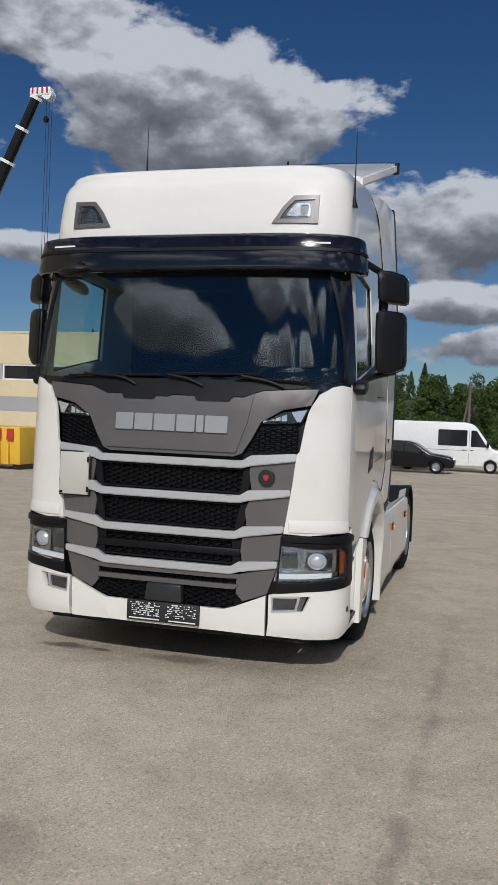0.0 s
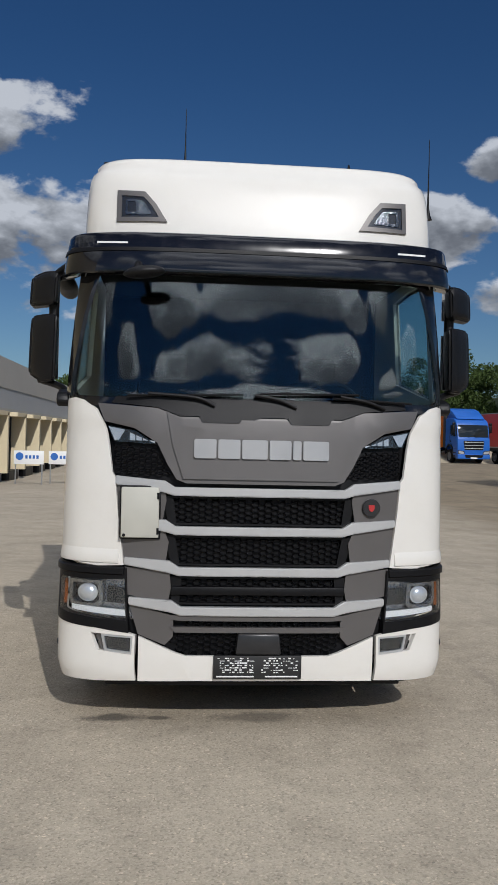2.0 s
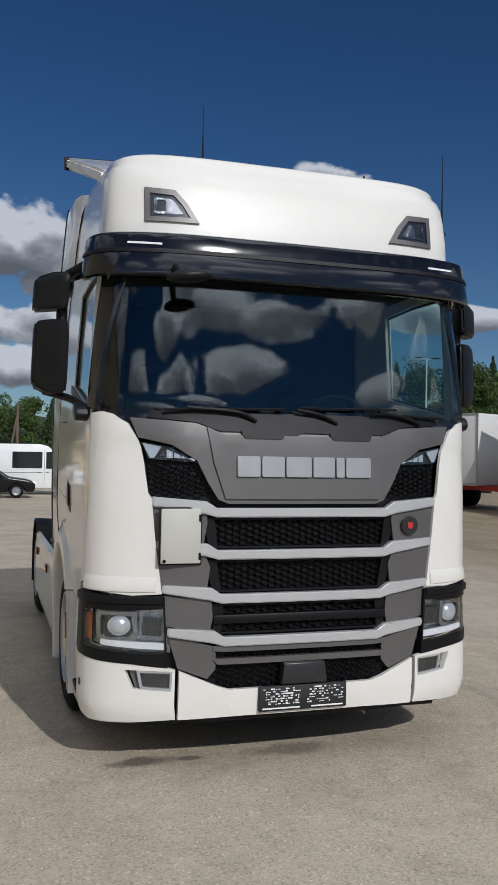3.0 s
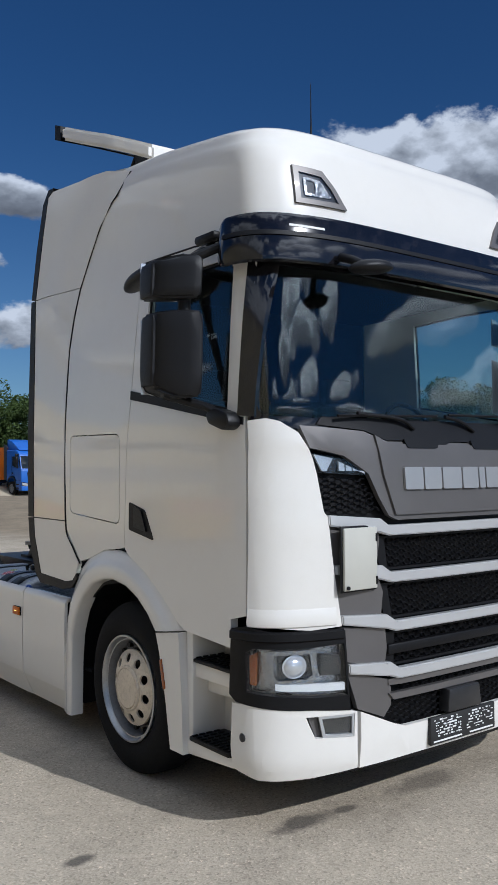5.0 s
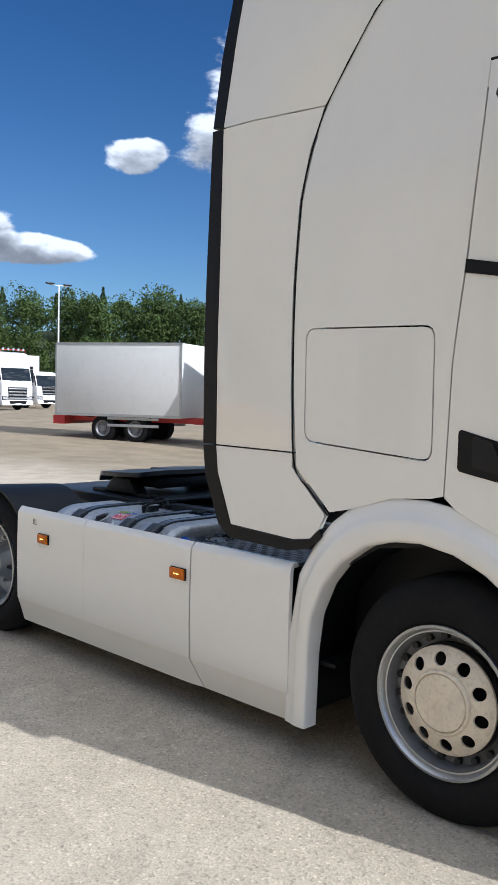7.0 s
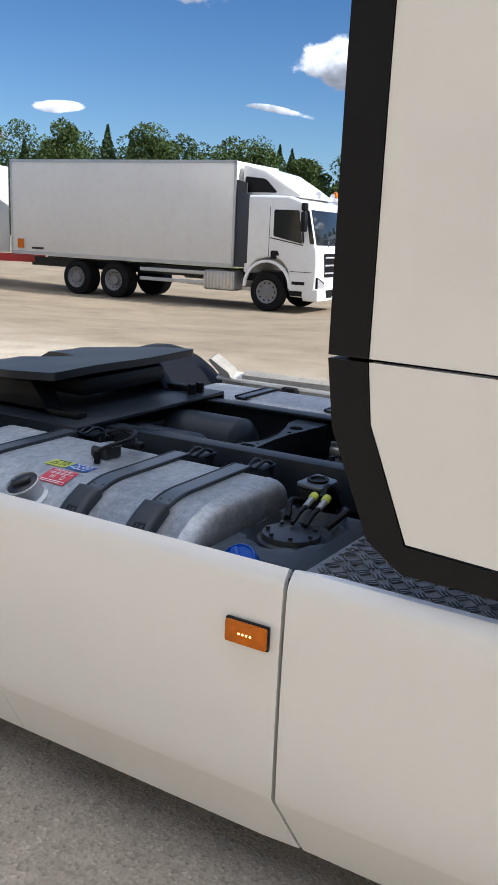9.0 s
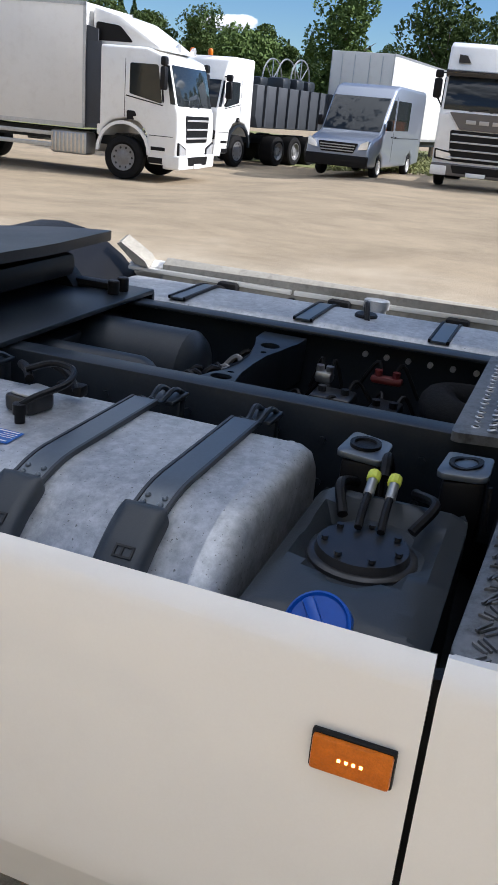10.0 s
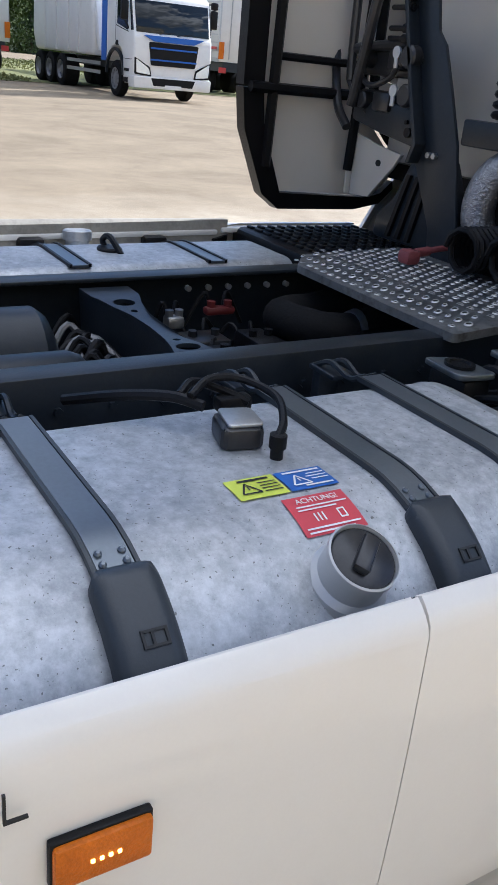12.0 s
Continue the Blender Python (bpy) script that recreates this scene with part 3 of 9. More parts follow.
def wrap_sweep(bm, prof, s0, s1, n, round_end=0.0):
    """Sweeps a profile round the cab; round_end lets it taper to rounded tips."""
    zc = sum(z for _, z in prof) / len(prof)
    if round_end:
        ends = [round_end * k / 6 for k in range(7)]
        places = [s0 + d for d in ends] + [s0 + round_end + (s1 - s0 - 2 * round_end) * i / n for i in range(1, n)] + [s1 - d for d in reversed(ends)]
    else:
        places = [s0 + (s1 - s0) * i / n for i in range(n + 1)]
    rows = []
    for s in places:
        q = min(1.0, min(s - s0, s1 - s) / round_end) if round_end else 1.0
        k = math.sqrt(max(0.0, 1 - (1 - q) ** 2))
        rows.append([bm.verts.new(wrap(s, zc + (z - zc) * (0.45 + 0.55 * k), o * (0.35 + 0.65 * k))) for o, z in prof])
    m = len(prof)
    for a, b in zip(rows, rows[1:]):
        for k in range(m):
            bm.faces.new((a[k], a[(k + 1) % m], b[(k + 1) % m], b[k]))
    bm.faces.new(rows[0]), bm.faces.new(rows[-1][::-1])
    bmesh.ops.recalc_face_normals(bm, faces=bm.faces[:])


def mirror_poly(p):
    return [(-x, z) for x, z in reversed(p)]


truck = thing("tractor_truck", "white tractor truck with grey grille and black visor, on concrete", "truck")


def cab_shell():
    # corner panels beside the grille
    bm = bmesh.new()
    skin(bm, P(("x", -1.03, 2.02), ("x", -0.985, 1.93), ("x", -0.95, 1.80), ("x", -0.925, 1.62), ("x", -0.905, 1.59), ("x", -0.885, 1.38), ("x", -0.84, 1.04),
               ("x", -1.0, 1.03), ("x", -1.15, 1.05), ("y", 0.36, 1.07), ("y", 0.435, 1.10), ("y", 0.43, 1.62), ("y", 0.445, 2.08), ("y", 0.36, 2.09), ("x", -1.10, 2.075)), out=0.012, step=0.05)
    both("corner_panel", bm, "white", truck)
    # a soft crease on each corner panel
    bm = bmesh.new()
    wrap_sweep(bm, [(0.006, 1.16), (0.018, 1.115), (0.024, 1.07), (0.020, 1.052), (0.006, 1.045)], sx(-0.87, 1.05), sy(0.43, 1.05), 14)
    both("corner_lip", bm, "white", truck)
    # doors
    door_poly = [(0.47, 3.05), (1.0, 3.085), (1.584, 3.10), (1.60, 2.8), (1.63, 2.31), (1.67, 1.9), (1.685, 1.36), (1.62, 1.31), (1.45, 1.24), (1.25, 1.12), (1.09, 1.0), (1.0, 0.955), (0.56, 0.925), (0.56, 1.07), (0.445, 1.10), (0.445, 1.66), (0.46, 2.085)]
    hole = [(1.478, 2.94), (1.05, 2.96), (0.66, 2.955), (0.605, 2.90), (0.600, 2.14), (1.482, 2.30)]
    bm = bmesh.new()
    flank(bm, door_poly, (hole,), 0.006, 0.045)
    doors = both("door", bm, "white", truck)
    bm = bmesh.new()
    flank(bm, [(1.49, 2.95), (1.05, 2.97), (0.65, 2.965), (0.59, 2.90), (0.588, 2.12), (1.49, 2.285)], (), -0.016, 0.006)
    panes = both("window", bm, "side_glass", truck)
    for d, p in zip(doors, panes):
        p.parent = d
    bm = bmesh.new()
    flank(bm, [(1.635, 2.325), (1.635, 2.27), (0.47, 2.06), (0.47, 2.10)], (), 0.012, 0.014)
    strips = both("belt_strip", bm, "black", truck)
    bm = bmesh.new()
    ring_o, ring_i = [(1.488, 2.952), (1.05, 2.972), (0.65, 2.966), (0.592, 2.905), (0.588, 2.125), (1.492, 2.288)], [(1.468, 2.93), (1.05, 2.948), (0.67, 2.942), (0.615, 2.895), (0.612, 2.155), (1.472, 2.31)]
    flank(bm, ring_o, (ring_i,), -0.004, 0.012)
    seals = both("window_seal", bm, "black", truck)
    bm = bmesh.new()
    flank(bm, [(0.40, 2.10), (0.50, 2.11), (0.50, 3.0), (0.40, 3.0)], (), 0.019, 0.022)
    both("pillar_trim", bm, "gloss_black", truck, "black windscreen pillar trim")
    # door handle in its recess
    bm = bmesh.new()
    flank(bm, rounded([(1.63, 1.645), (1.44, 1.60), (1.335, 1.425), (1.63, 1.475)], 0.02), (), 0.009, 0.012)
    wells = both("handle_recess", bm, "black", truck)
    bm = bmesh.new()
    flank(bm, rounded([(1.56, 1.62), (1.475, 1.60), (1.41, 1.47), (1.56, 1.495)], 0.015), (), 0.018, 0.016)
    grips = both("door_handle", bm, "mirror_black", truck)
    for i in (0, 1):
        for o in (strips[i], seals[i], wells[i], grips[i]):
            o.parent = doors[i]
    bm = bmesh.new()
    tube(bm, [(-half(z) - 0.003, y, z) for y, z in ((0.47, 3.056), (1.0, 3.092), (1.59, 3.107))], 0.0055, 6, 2)
    both("door_top_seal", bm, "black", truck)
    # sleeper flank with the locker hatch
    bm = bmesh.new()
    flank(bm, [(1.592, 3.10), (1.61, 2.8), (1.64, 2.31), (1.678, 1.9), (1.693, 1.365), (1.75, 1.352), (1.95, 1.335), (2.15, 1.27), (2.29, 1.24), (2.505, 1.44), (2.535, 1.772), (2.552, 2.3), (2.545, 2.70), (2.50, 2.93), (2.43, 3.12)],
          (rounded([(2.47, 2.095), (1.76, 2.07), (1.752, 1.50), (2.462, 1.56)], 0.06),), 0.004, 0.03)
    both("sleeper_flank", bm, "white", truck)
    bm = bmesh.new()
    flank(bm, rounded([(2.463, 2.088), (1.767, 2.063), (1.759, 1.508), (2.455, 1.567)], 0.055), (), 0.004, 0.02)
    both("locker_hatch", bm, "white", truck)
    # roof shell: rows from the visor up to the crown
    rows = [(3.0, 0.0), (3.085, 0.0), (3.15, 0.0), (3.3, 0.0), (3.45, 0.0), (3.54, 0.0), (3.59, 0.0), (3.625, 0.0)]
    bm = bmesh.new()
    ss = [i / 24 for i in range(-24, 25)]
    tail = [0.08, 0.25, 0.45, 0.65, 0.85, 1.05, 1.25, 1.45, 1.6, 1.75, 1.9]
    params = [-1 - t for t in reversed(tail)] + ss + [1 + t for t in tail]

    def lift(p, k):
        r = max(0.0, min(1.0, (p.y - 0.65) / 1.5))
        return Vector((p.x, p.y, p.z + 0.19 * k * r * (1.25 - 0.25 * r)))

    grid = []
    for z, o in rows:
        k = max(0.0, (z - 3.2) / 0.425)
        grid.append([lift(wrap(s, z, o), k) for s in params])
    for dz, f in ((0.025, 0.997), (0.046, 0.985), (0.062, 0.965), (0.071, 0.93), (0.076, 0.75), (0.08, 0.45), (0.082, 0.12)):
        base = [wrap(s, 3.625) for s in params]
        c = Vector((0, 1.4, 0))
        grid.append([lift(Vector((p.x * f, c.y + (p.y - c.y) * (f if p.y < 1.4 else 1.0), 3.625 + dz)), 1.0) for p in base])
    vs = [[bm.verts.new(p) for p in r] for r in grid]
    for a, b in zip(vs, vs[1:]):
        for i in range(len(a) - 1):
            bm.faces.new((a[i], a[i + 1], b[i + 1], b[i]))
    bmesh.ops.remove_doubles(bm, verts=bm.verts, dist=1e-4)
    bmesh.ops.recalc_face_normals(bm, faces=bm.faces[:])
    part("roof", bm, "white", truck, angle=60)
    bm = bmesh.new()
    prism(bm, [(-0.98, 3.1), (0.98, 3.1), (1.0, 3.6), (0.9, 3.86), (-0.9, 3.86), (-1.0, 3.6)], "y", 2.02, 2.14, 0.03)
    part("roof_rear", bm, "white", truck)
    bm = bmesh.new()
    span(bm, -0.42, 0.42, 0.9, 1.35, 3.71, 3.80, 0.02)
    part("roof_hatch", bm, "black", truck, "black roof hatch")
    def roof_half(y, z):
        """Half width of the cab at that height; the roof's shoulder rises towards the back."""
        z0 = z
        for _ in range(8):
            z0 = z - (lift(Vector((0, y, 0)), max(0.0, (z0 - 3.2) / 0.425)).z if z0 < 3.62 else 0.19)
        return half(z0)

    # side deflectors, three pieces each, with a black rubber edge
    def wide(y, z):
        """Flush with the cab at the front edge, a little wider at the back."""
        front = lerp_table([(1.5, 2.53), (2.3, 2.56), (2.7, 2.555), (3.12, 2.44), (3.62, 2.03), (3.9, 1.8)], z)
        k = max(0.0, min(1.0, (y - front) / 0.45))
        rear = lerp_table([(1.0, 1.225), (2.05, 1.235), (3.1, 1.215), (3.95, 1.16)], z)
        return (roof_half(y, z) + 0.006) * (1 - k) + rear * k
    lo = [(2.315, 1.225), (2.53, 1.43), (2.53, 1.497), (3.075, 1.497), (3.06, 1.36), (2.955, 1.10), (2.50, 1.086), (2.40, 1.105), (2.345, 1.16)]
    mid = [(2.53, 1.505), (2.551, 1.772), (2.568, 2.3), (2.561, 2.70), (2.516, 2.935), (2.446, 3.125), (3.085, 3.125), (3.075, 2.3), (3.075, 1.505)]
    hi = [(2.44, 3.133), (2.325, 3.30), (2.18, 3.49), (2.04, 3.61), (1.94, 3.665), (1.85, 3.79), (2.10, 3.86), (2.90, 3.925), (2.98, 3.90), (3.03, 3.60), (3.085, 3.133)]
    for name, poly in (("lower_deflector", lo), ("middle_deflector", mid), ("upper_deflector", hi)):
        bm = bmesh.new()
        flank(bm, poly, (), 0.002, 0.028, 0.2, wide)
        both(name, bm, "white", truck)
    e_lo = [(3.077, 1.497), (3.172, 1.497), (3.152, 1.34), (3.047, 1.09), (2.96, 1.03), (2.54, 1.028), (2.40, 1.055), (2.33, 1.12), (2.34, 1.155), (2.398, 1.10), (2.50, 1.081), (2.957, 1.096), (3.062, 1.36)]
    e_mid = [(3.077, 1.505), (3.172, 1.505), (3.172, 2.4), (3.162, 3.125), (3.087, 3.125), (3.077, 2.3)]
    e_hi = [(3.087, 3.14), (3.160, 3.14), (3.127, 3.5), (3.06, 3.86), (2.98, 3.955), (2.89, 3.95), (2.90, 3.928), (2.98, 3.903), (3.032, 3.60)]
    for poly in (e_lo, e_mid, e_hi):
        bm = bmesh.new()
        flank(bm, poly, (), 0.006, 0.06, 0.2, wide)
        both("deflector_edge", bm, "black", truck, "black rubber deflector edge")
    bm = bmesh.new()
    for p, q in (((-1.165, 2.62, 1.2), (-1.07, 2.62, 3.5)), ((-1.175, 3.04, 1.2), (-1.11, 3.04, 3.6))):
        tube(bm, [p, q], 0.022, 6, 1)
    for z in (1.62, 2.1, 2.7, 3.3):
        d = 0.04 * max(0.0, z - 1.62)
        tube(bm, [(-1.16 + d, 2.59, z), (-1.175 + d, 3.05, z)], 0.016, 6, 1)
    both("deflector_stay", bm, "black", truck, "black tubular deflector stay")
    # black seals behind the gaps between cab and deflectors
    for pts in (((2.33, 3.28), (2.44, 3.12), (2.51, 2.935), (2.553, 2.70), (2.56, 2.3), (2.543, 1.772), (2.518, 1.46), (2.30, 1.235)), ((2.36, 3.129), (3.15, 3.129)), ((2.53, 1.501), (3.15, 1.501))):
        bm = bmesh.new()
        tube(bm, [(-half(z) + 0.07, y, z) for y, z in pts], 0.022, 6, 4)
        both("deflector_seal", bm, "black", truck)
    bm = bmesh.new()
    seam = [(1.85, 3.79), (1.94, 3.665), (2.04, 3.61), (2.18, 3.49), (2.325, 3.30), (2.44, 3.13), (2.51, 2.935), (2.553, 2.70), (2.56, 2.3), (2.543, 1.772), (2.518, 1.44), (2.42, 1.335), (2.30, 1.225)]
    tube(bm, [(-roof_half(y, z) - 0.0035, y, z) for y, z in seam], 0.0050, 6, 4)
    both("deflector_joint", bm, "black", truck)
    # roof air deflector on its stand
    def vane(x, y):
        k = (y - 1.72) / 1.0
        return Vector((x, y, 3.95 + 0.50 * k - 0.07 * k * k - 0.02 * (abs(x) / 1.2) ** 4))
    bm = bmesh.new()
    t = sheet([(-1.04, 1.72), (1.04, 1.72), (1.12, 2.05), (1.21, 2.66), (-1.21, 2.66), (-1.12, 2.05)], (), 0.15)
    bend(bm, t, vane, 0.10, lambda x, y: (0, 0, -1))
    bmesh.ops.bevel(bm, geom=[e for e in bm.edges if e.calc_face_angle(0) > 1.0], offset=0.02, segments=2, affect="EDGES")
    part("roof_spoiler", bm, "white", truck)
    bm = bmesh.new()
    t = sheet([(-1.212, 2.665), (1.212, 2.665), (1.22, 2.74), (-1.22, 2.74)], (), 0.2)
    bend(bm, t, vane, 0.11, lambda x, y: (0, 0, -1))
    part("spoiler_edge", bm, "black", truck, "black spoiler edge")
    for x in (-0.98, -0.35, 0.35, 0.98):
        bm = bmesh.new()
        prism(bm, [(1.78, 3.80), (1.98, 3.80), (2.05, 4.02), (1.92, 4.02)], "x", x - 0.012, x + 0.012)
        tube(bm, [(x, 2.15, 3.84), (x, 1.98, 4.02)], 0.015, 6, 1)
        part("spoiler_bracket", bm, "black", truck, "black spoiler bracket")
    bm = bmesh.new()
    prism(bm, [(2.0, 3.80), (2.0, 3.93), (2.75, 4.06), (2.85, 3.93)], "x", -0.95, 0.95, 0.02)
    part("roof_fairing", bm, "white", truck)
    # rear wall, floor, engine tunnel
    bm = bmesh.new()
    span(bm, -1.12, 1.12, 2.40, 2.47, 1.25, 3.2, 0.03)
    part("rear_wall", bm, "white", truck)
    bm = bmesh.new()
    span(bm, -1.17, 1.17, 0.5, 2.42, 1.18, 1.25)
    span(bm, -0.55, 0.55, 0.35, 2.45, 0.55, 1.2, 0.05)
    part("cab_floor", bm, "black", truck)
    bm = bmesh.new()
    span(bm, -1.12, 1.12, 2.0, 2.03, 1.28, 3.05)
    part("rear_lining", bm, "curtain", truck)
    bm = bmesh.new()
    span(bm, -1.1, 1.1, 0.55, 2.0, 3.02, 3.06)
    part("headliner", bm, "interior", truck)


def cab_front():
    # windscreen, its black surround and the sun visor
    top, bot, e0, e1 = 2.89, 2.11, sy(0.44, 2.9), sy(0.415, 2.1)
    bm = bmesh.new()
    f0, f1, f2 = sy(0.462, 3.04), sy(0.455, 2.6), sy(0.448, 2.07)
    ring_o = [(f0, 3.04), (f1, 2.6), (f2, 2.07), (sx(-0.95, 2.0), 2.03), (0, 2.0), (-sx(-0.95, 2.0), 2.03), (-f2, 2.07), (-f1, 2.6), (-f0, 3.04)]
    ring_i = rounded([(e0 * 0.98, top), (e1 * 0.98, bot), (0, 2.075), (-e1 * 0.98, bot), (-e0 * 0.98, top)], 0.08)
    skin(bm, ring_o, (ring_i,), 0.004, 0.03, 0.06)
    part("windscreen_surround", bm, "gloss_black", truck, "black windscreen surround")
    bm = bmesh.new()
    layers = []
    for out in (-0.004, -0.010):
        grid = []
        for j in range(19):
            v = j / 18
            z, edge = bot - 0.03 + (top + 0.05 - bot) * v, abs(e1 + (e0 - e1) * v)
            grid.append([bm.verts.new(wrap(edge * (2 * i / 60 - 1), z, out)) for i in range(61)])
        for lo_row, hi_row in zip(grid, grid[1:]):
            for i in range(60):
                q = (lo_row[i], lo_row[i + 1], hi_row[i + 1], hi_row[i])
                bm.faces.new(q if out > -0.005 else q[::-1])
        layers.append(grid)
    g0, g1 = layers
    for i in range(60):
        bm.faces.new((g0[0][i + 1], g0[0][i], g1[0][i], g1[0][i + 1])), bm.faces.new((g0[-1][i], g0[-1][i + 1], g1[-1][i + 1], g1[-1][i]))
    part("windscreen", bm, "glass", truck, "dark windscreen reflecting clouds", 60)
    bm = bmesh.new()
    wrap_sweep(bm, [(0.0, 3.145), (0.07, 3.150), (0.088, 3.142), (0.096, 3.125), (0.103, 3.04), (0.110, 2.915), (0.106, 2.892), (0.09, 2.882), (0.03, 2.90), (0.0, 2.95)], -0.985, 0.985, 60, 0.07)
    part("sun_visor", bm, "gloss_black", truck, "glossy black sun visor")
    bm = bmesh.new()
    wrap_sweep(bm, [(0.100, 3.046), (0.106, 3.046), (0.111, 3.022), (0.105, 3.022)], -0.93, 0.93, 50)
    part("visor_groove", bm, "black", truck)
    bm = bmesh.new()
    skin(bm, P(("x", -0.97, 3.085), ("x", -0.80, 3.08), ("x", -0.80, 3.068), ("x", -0.97, 3.073)), (), 0.104, 0.012, 0.04)
    both("visor_marker", bm, "ink_white", truck, "white visor marker lamp")
    # black cowl under the glass
    bm = bmesh.new()
    flat(bm, [(-0.95, 2.06), (-0.66, 2.035), (-0.52, 1.985), (-0.24, 1.985), (-0.22, 1.962), (-0.06, 1.962), (0.0, 1.985), (0.14, 1.985), (0.22, 1.962), (0.42, 1.962), (0.46, 1.985), (0.52, 1.985), (0.66, 2.035), (0.95, 2.06), (0.92, 2.10), (-0.92, 2.10)], (), 0.016, 0.05)
    part("cowl", bm, "black", truck, "black cowl under the windscreen")
    for x0, x1 in ((-0.40, -0.12), (0.16, 0.45)):
        bm = bmesh.new()
        flat(bm, rounded([(x0, 1.995), (x0 + 0.02, 1.945), (x1 - 0.02, 1.945), (x1, 1.995)], 0.015), (), 0.028, 0.03)
        part("cowl_lug", bm, "black", truck)
    # grey bonnet panel with raised shoulders
    bm = bmesh.new()
    flat(bm, [(-1.03, 2.055), (-0.66, 2.03), (-0.52, 1.978), (0.52, 1.978), (0.66, 2.03), (1.03, 2.055), (0.99, 1.94), (0.80, 1.90), (0.655, 1.81), (0.59, 1.68), (0.53, 1.585), (0.47, 1.562), (-0.47, 1.562), (-0.53, 1.585), (-0.59, 1.68), (-0.655, 1.81), (-0.80, 1.90), (-0.99, 1.94)], (), 0.010, 0.03)
    part("bonnet_panel", bm, "grey", truck, "metallic grey bonnet panel")
    bm = bmesh.new()
    flat(bm, [(-0.60, 2.01), (-0.50, 1.965), (0.50, 1.965), (0.60, 2.01), (0.56, 1.80), (0.49, 1.59), (-0.49, 1.59), (-0.56, 1.80)], (), 0.024, 0.03)
    part("bonnet_shield", bm, "grey", truck, "raised grey bonnet shield")
    # six plain silver blocks where the maker's lettering stands
    x0 = -0.425
    for w in (0.138, 0.138, 0.16, 0.138, 0.052, 0.165):
        bm = bmesh.new()
        flat(bm, rounded([(x0, 1.842), (x0 + w, 1.842), (x0 + w, 1.722), (x0, 1.722)], 0.012, 3), (), 0.040, 0.018, 0.06)
        part("letter_block", bm, "chrome", truck, "plain silver lettering block")
        x0 += w + 0.012
    # daytime lamps
    drl = [(-0.972, 1.915), (-0.80, 1.885), (-0.656, 1.80), (-0.93, 1.815)]
    bm = bmesh.new()
    flat(bm, drl, (), -0.02, 0.02)
    shells = both("daylight_lamp", bm, "lamp_dark", truck, "narrow clear daylight lamp")
    bm = bmesh.new()
    flat(bm, [(-0.965, 1.908), (-0.86, 1.888), (-0.90, 1.822), (-0.925, 1.822)], (), 0.0, 0.01)
    for k in range(4):
        a = -0.83 + k * 0.042
        flat(bm, [(a, 1.872 - k * 0.017), (a + 0.034, 1.858 - k * 0.017), (a + 0.034, 1.822), (a, 1.824)], (), 0.002, 0.01)
    refl = both("reflector", bm, "reflector", truck)
    bm = bmesh.new()
    flat(bm, drl, (), 0.012, 0.004)
    lens = both("lens", bm, "lens", truck)
    for i in (0, 1):
        refl[i].parent = shells[i]
        lens[i].parent = shells[i]
    # dark backing behind all the openings
    bm = bmesh.new()
    flat(bm, [(-0.95, 1.82), (0.95, 1.82), (0.90, 1.3), (0.82, 0.62), (0.6, 0.46), (-0.6, 0.46), (-0.82, 0.62), (-0.90, 1.3)], (), -0.055, 0.02)
    part("grille_backing", bm, "black", truck)
    # grey wings beside the grille
    wings = [((0.915, 1.60), (0.60, 1.575), (0.59, 1.45), (0.615, 1.30), (0.885, 1.345)), ((0.885, 1.335), (0.61, 1.29), (0.57, 1.19), (0.59, 1.04), (0.855, 1.085)),
             ((0.845, 1.03), (0.56, 1.0), (0.55, 0.90), (0.57, 0.80), (0.82, 0.855)), ((0.81, 0.80), (0.55, 0.735), (0.53, 0.69), (0.53, 0.60), (0.58, 0.545), (0.75, 0.61))]
    for w in wings:
        bm = bmesh.new()
        flat(bm, [(-x, z) for x, z in w], (), -0.006, 0.03)
        both("grille_wing", bm, "grey", truck, "dark grey grille wing")
    # light bars that bend upwards into the wings
    for zc, xi, xo, up in ((1.510, 0.60, 0.912, 1.0), (1.265, 0.59, 0.882, 0.9), (1.010, 0.565, 0.848, 0.9), (0.762, 0.545, 0.815, 0.9)):
        bm = bmesh.new()
        h = 0.027
        right = [(xi - 0.06, zc - h), (xi + 0.01, zc - h + 0.02), (xo, zc + 0.035), (xo, zc + 0.09 * up), (xi, zc + 0.065), (xi - 0.06, zc + h)]
        flat(bm, [(-x, z) for x, z in reversed(right)] + right, (), 0.022, 0.05, 0.08)
        bmesh.ops.bevel(bm, geom=[e for e in bm.edges if e.calc_face_angle(0) > 1.0], offset=0.006, segments=2, affect="EDGES")
        part("grille_bar", bm, "silver", truck, "light silver grille bar")
    # honeycomb mesh
    def honeycomb(poly, y, dx=0.056, dz=0.034):
        bm = bmesh.new()
        xs, zs = [p[0] for p in poly], [p[1] for p in poly]

        def inside(x, z):
            n, c = len(poly), False
            for i in range(n):
                (xa, za), (xb, zb) = poly[i], poly[(i + 1) % n]
                if (za > z) != (zb > z) and x < (xb - xa) * (z - za) / (zb - za) + xa:
                    c = not c
            return c

        def skin_y(x, z):
            k = min(abs(x) / half(z), 0.999)
            return nose(z) - y + CORNER * (1 - (1 - k ** N_EXP) ** (1 / N_EXP))

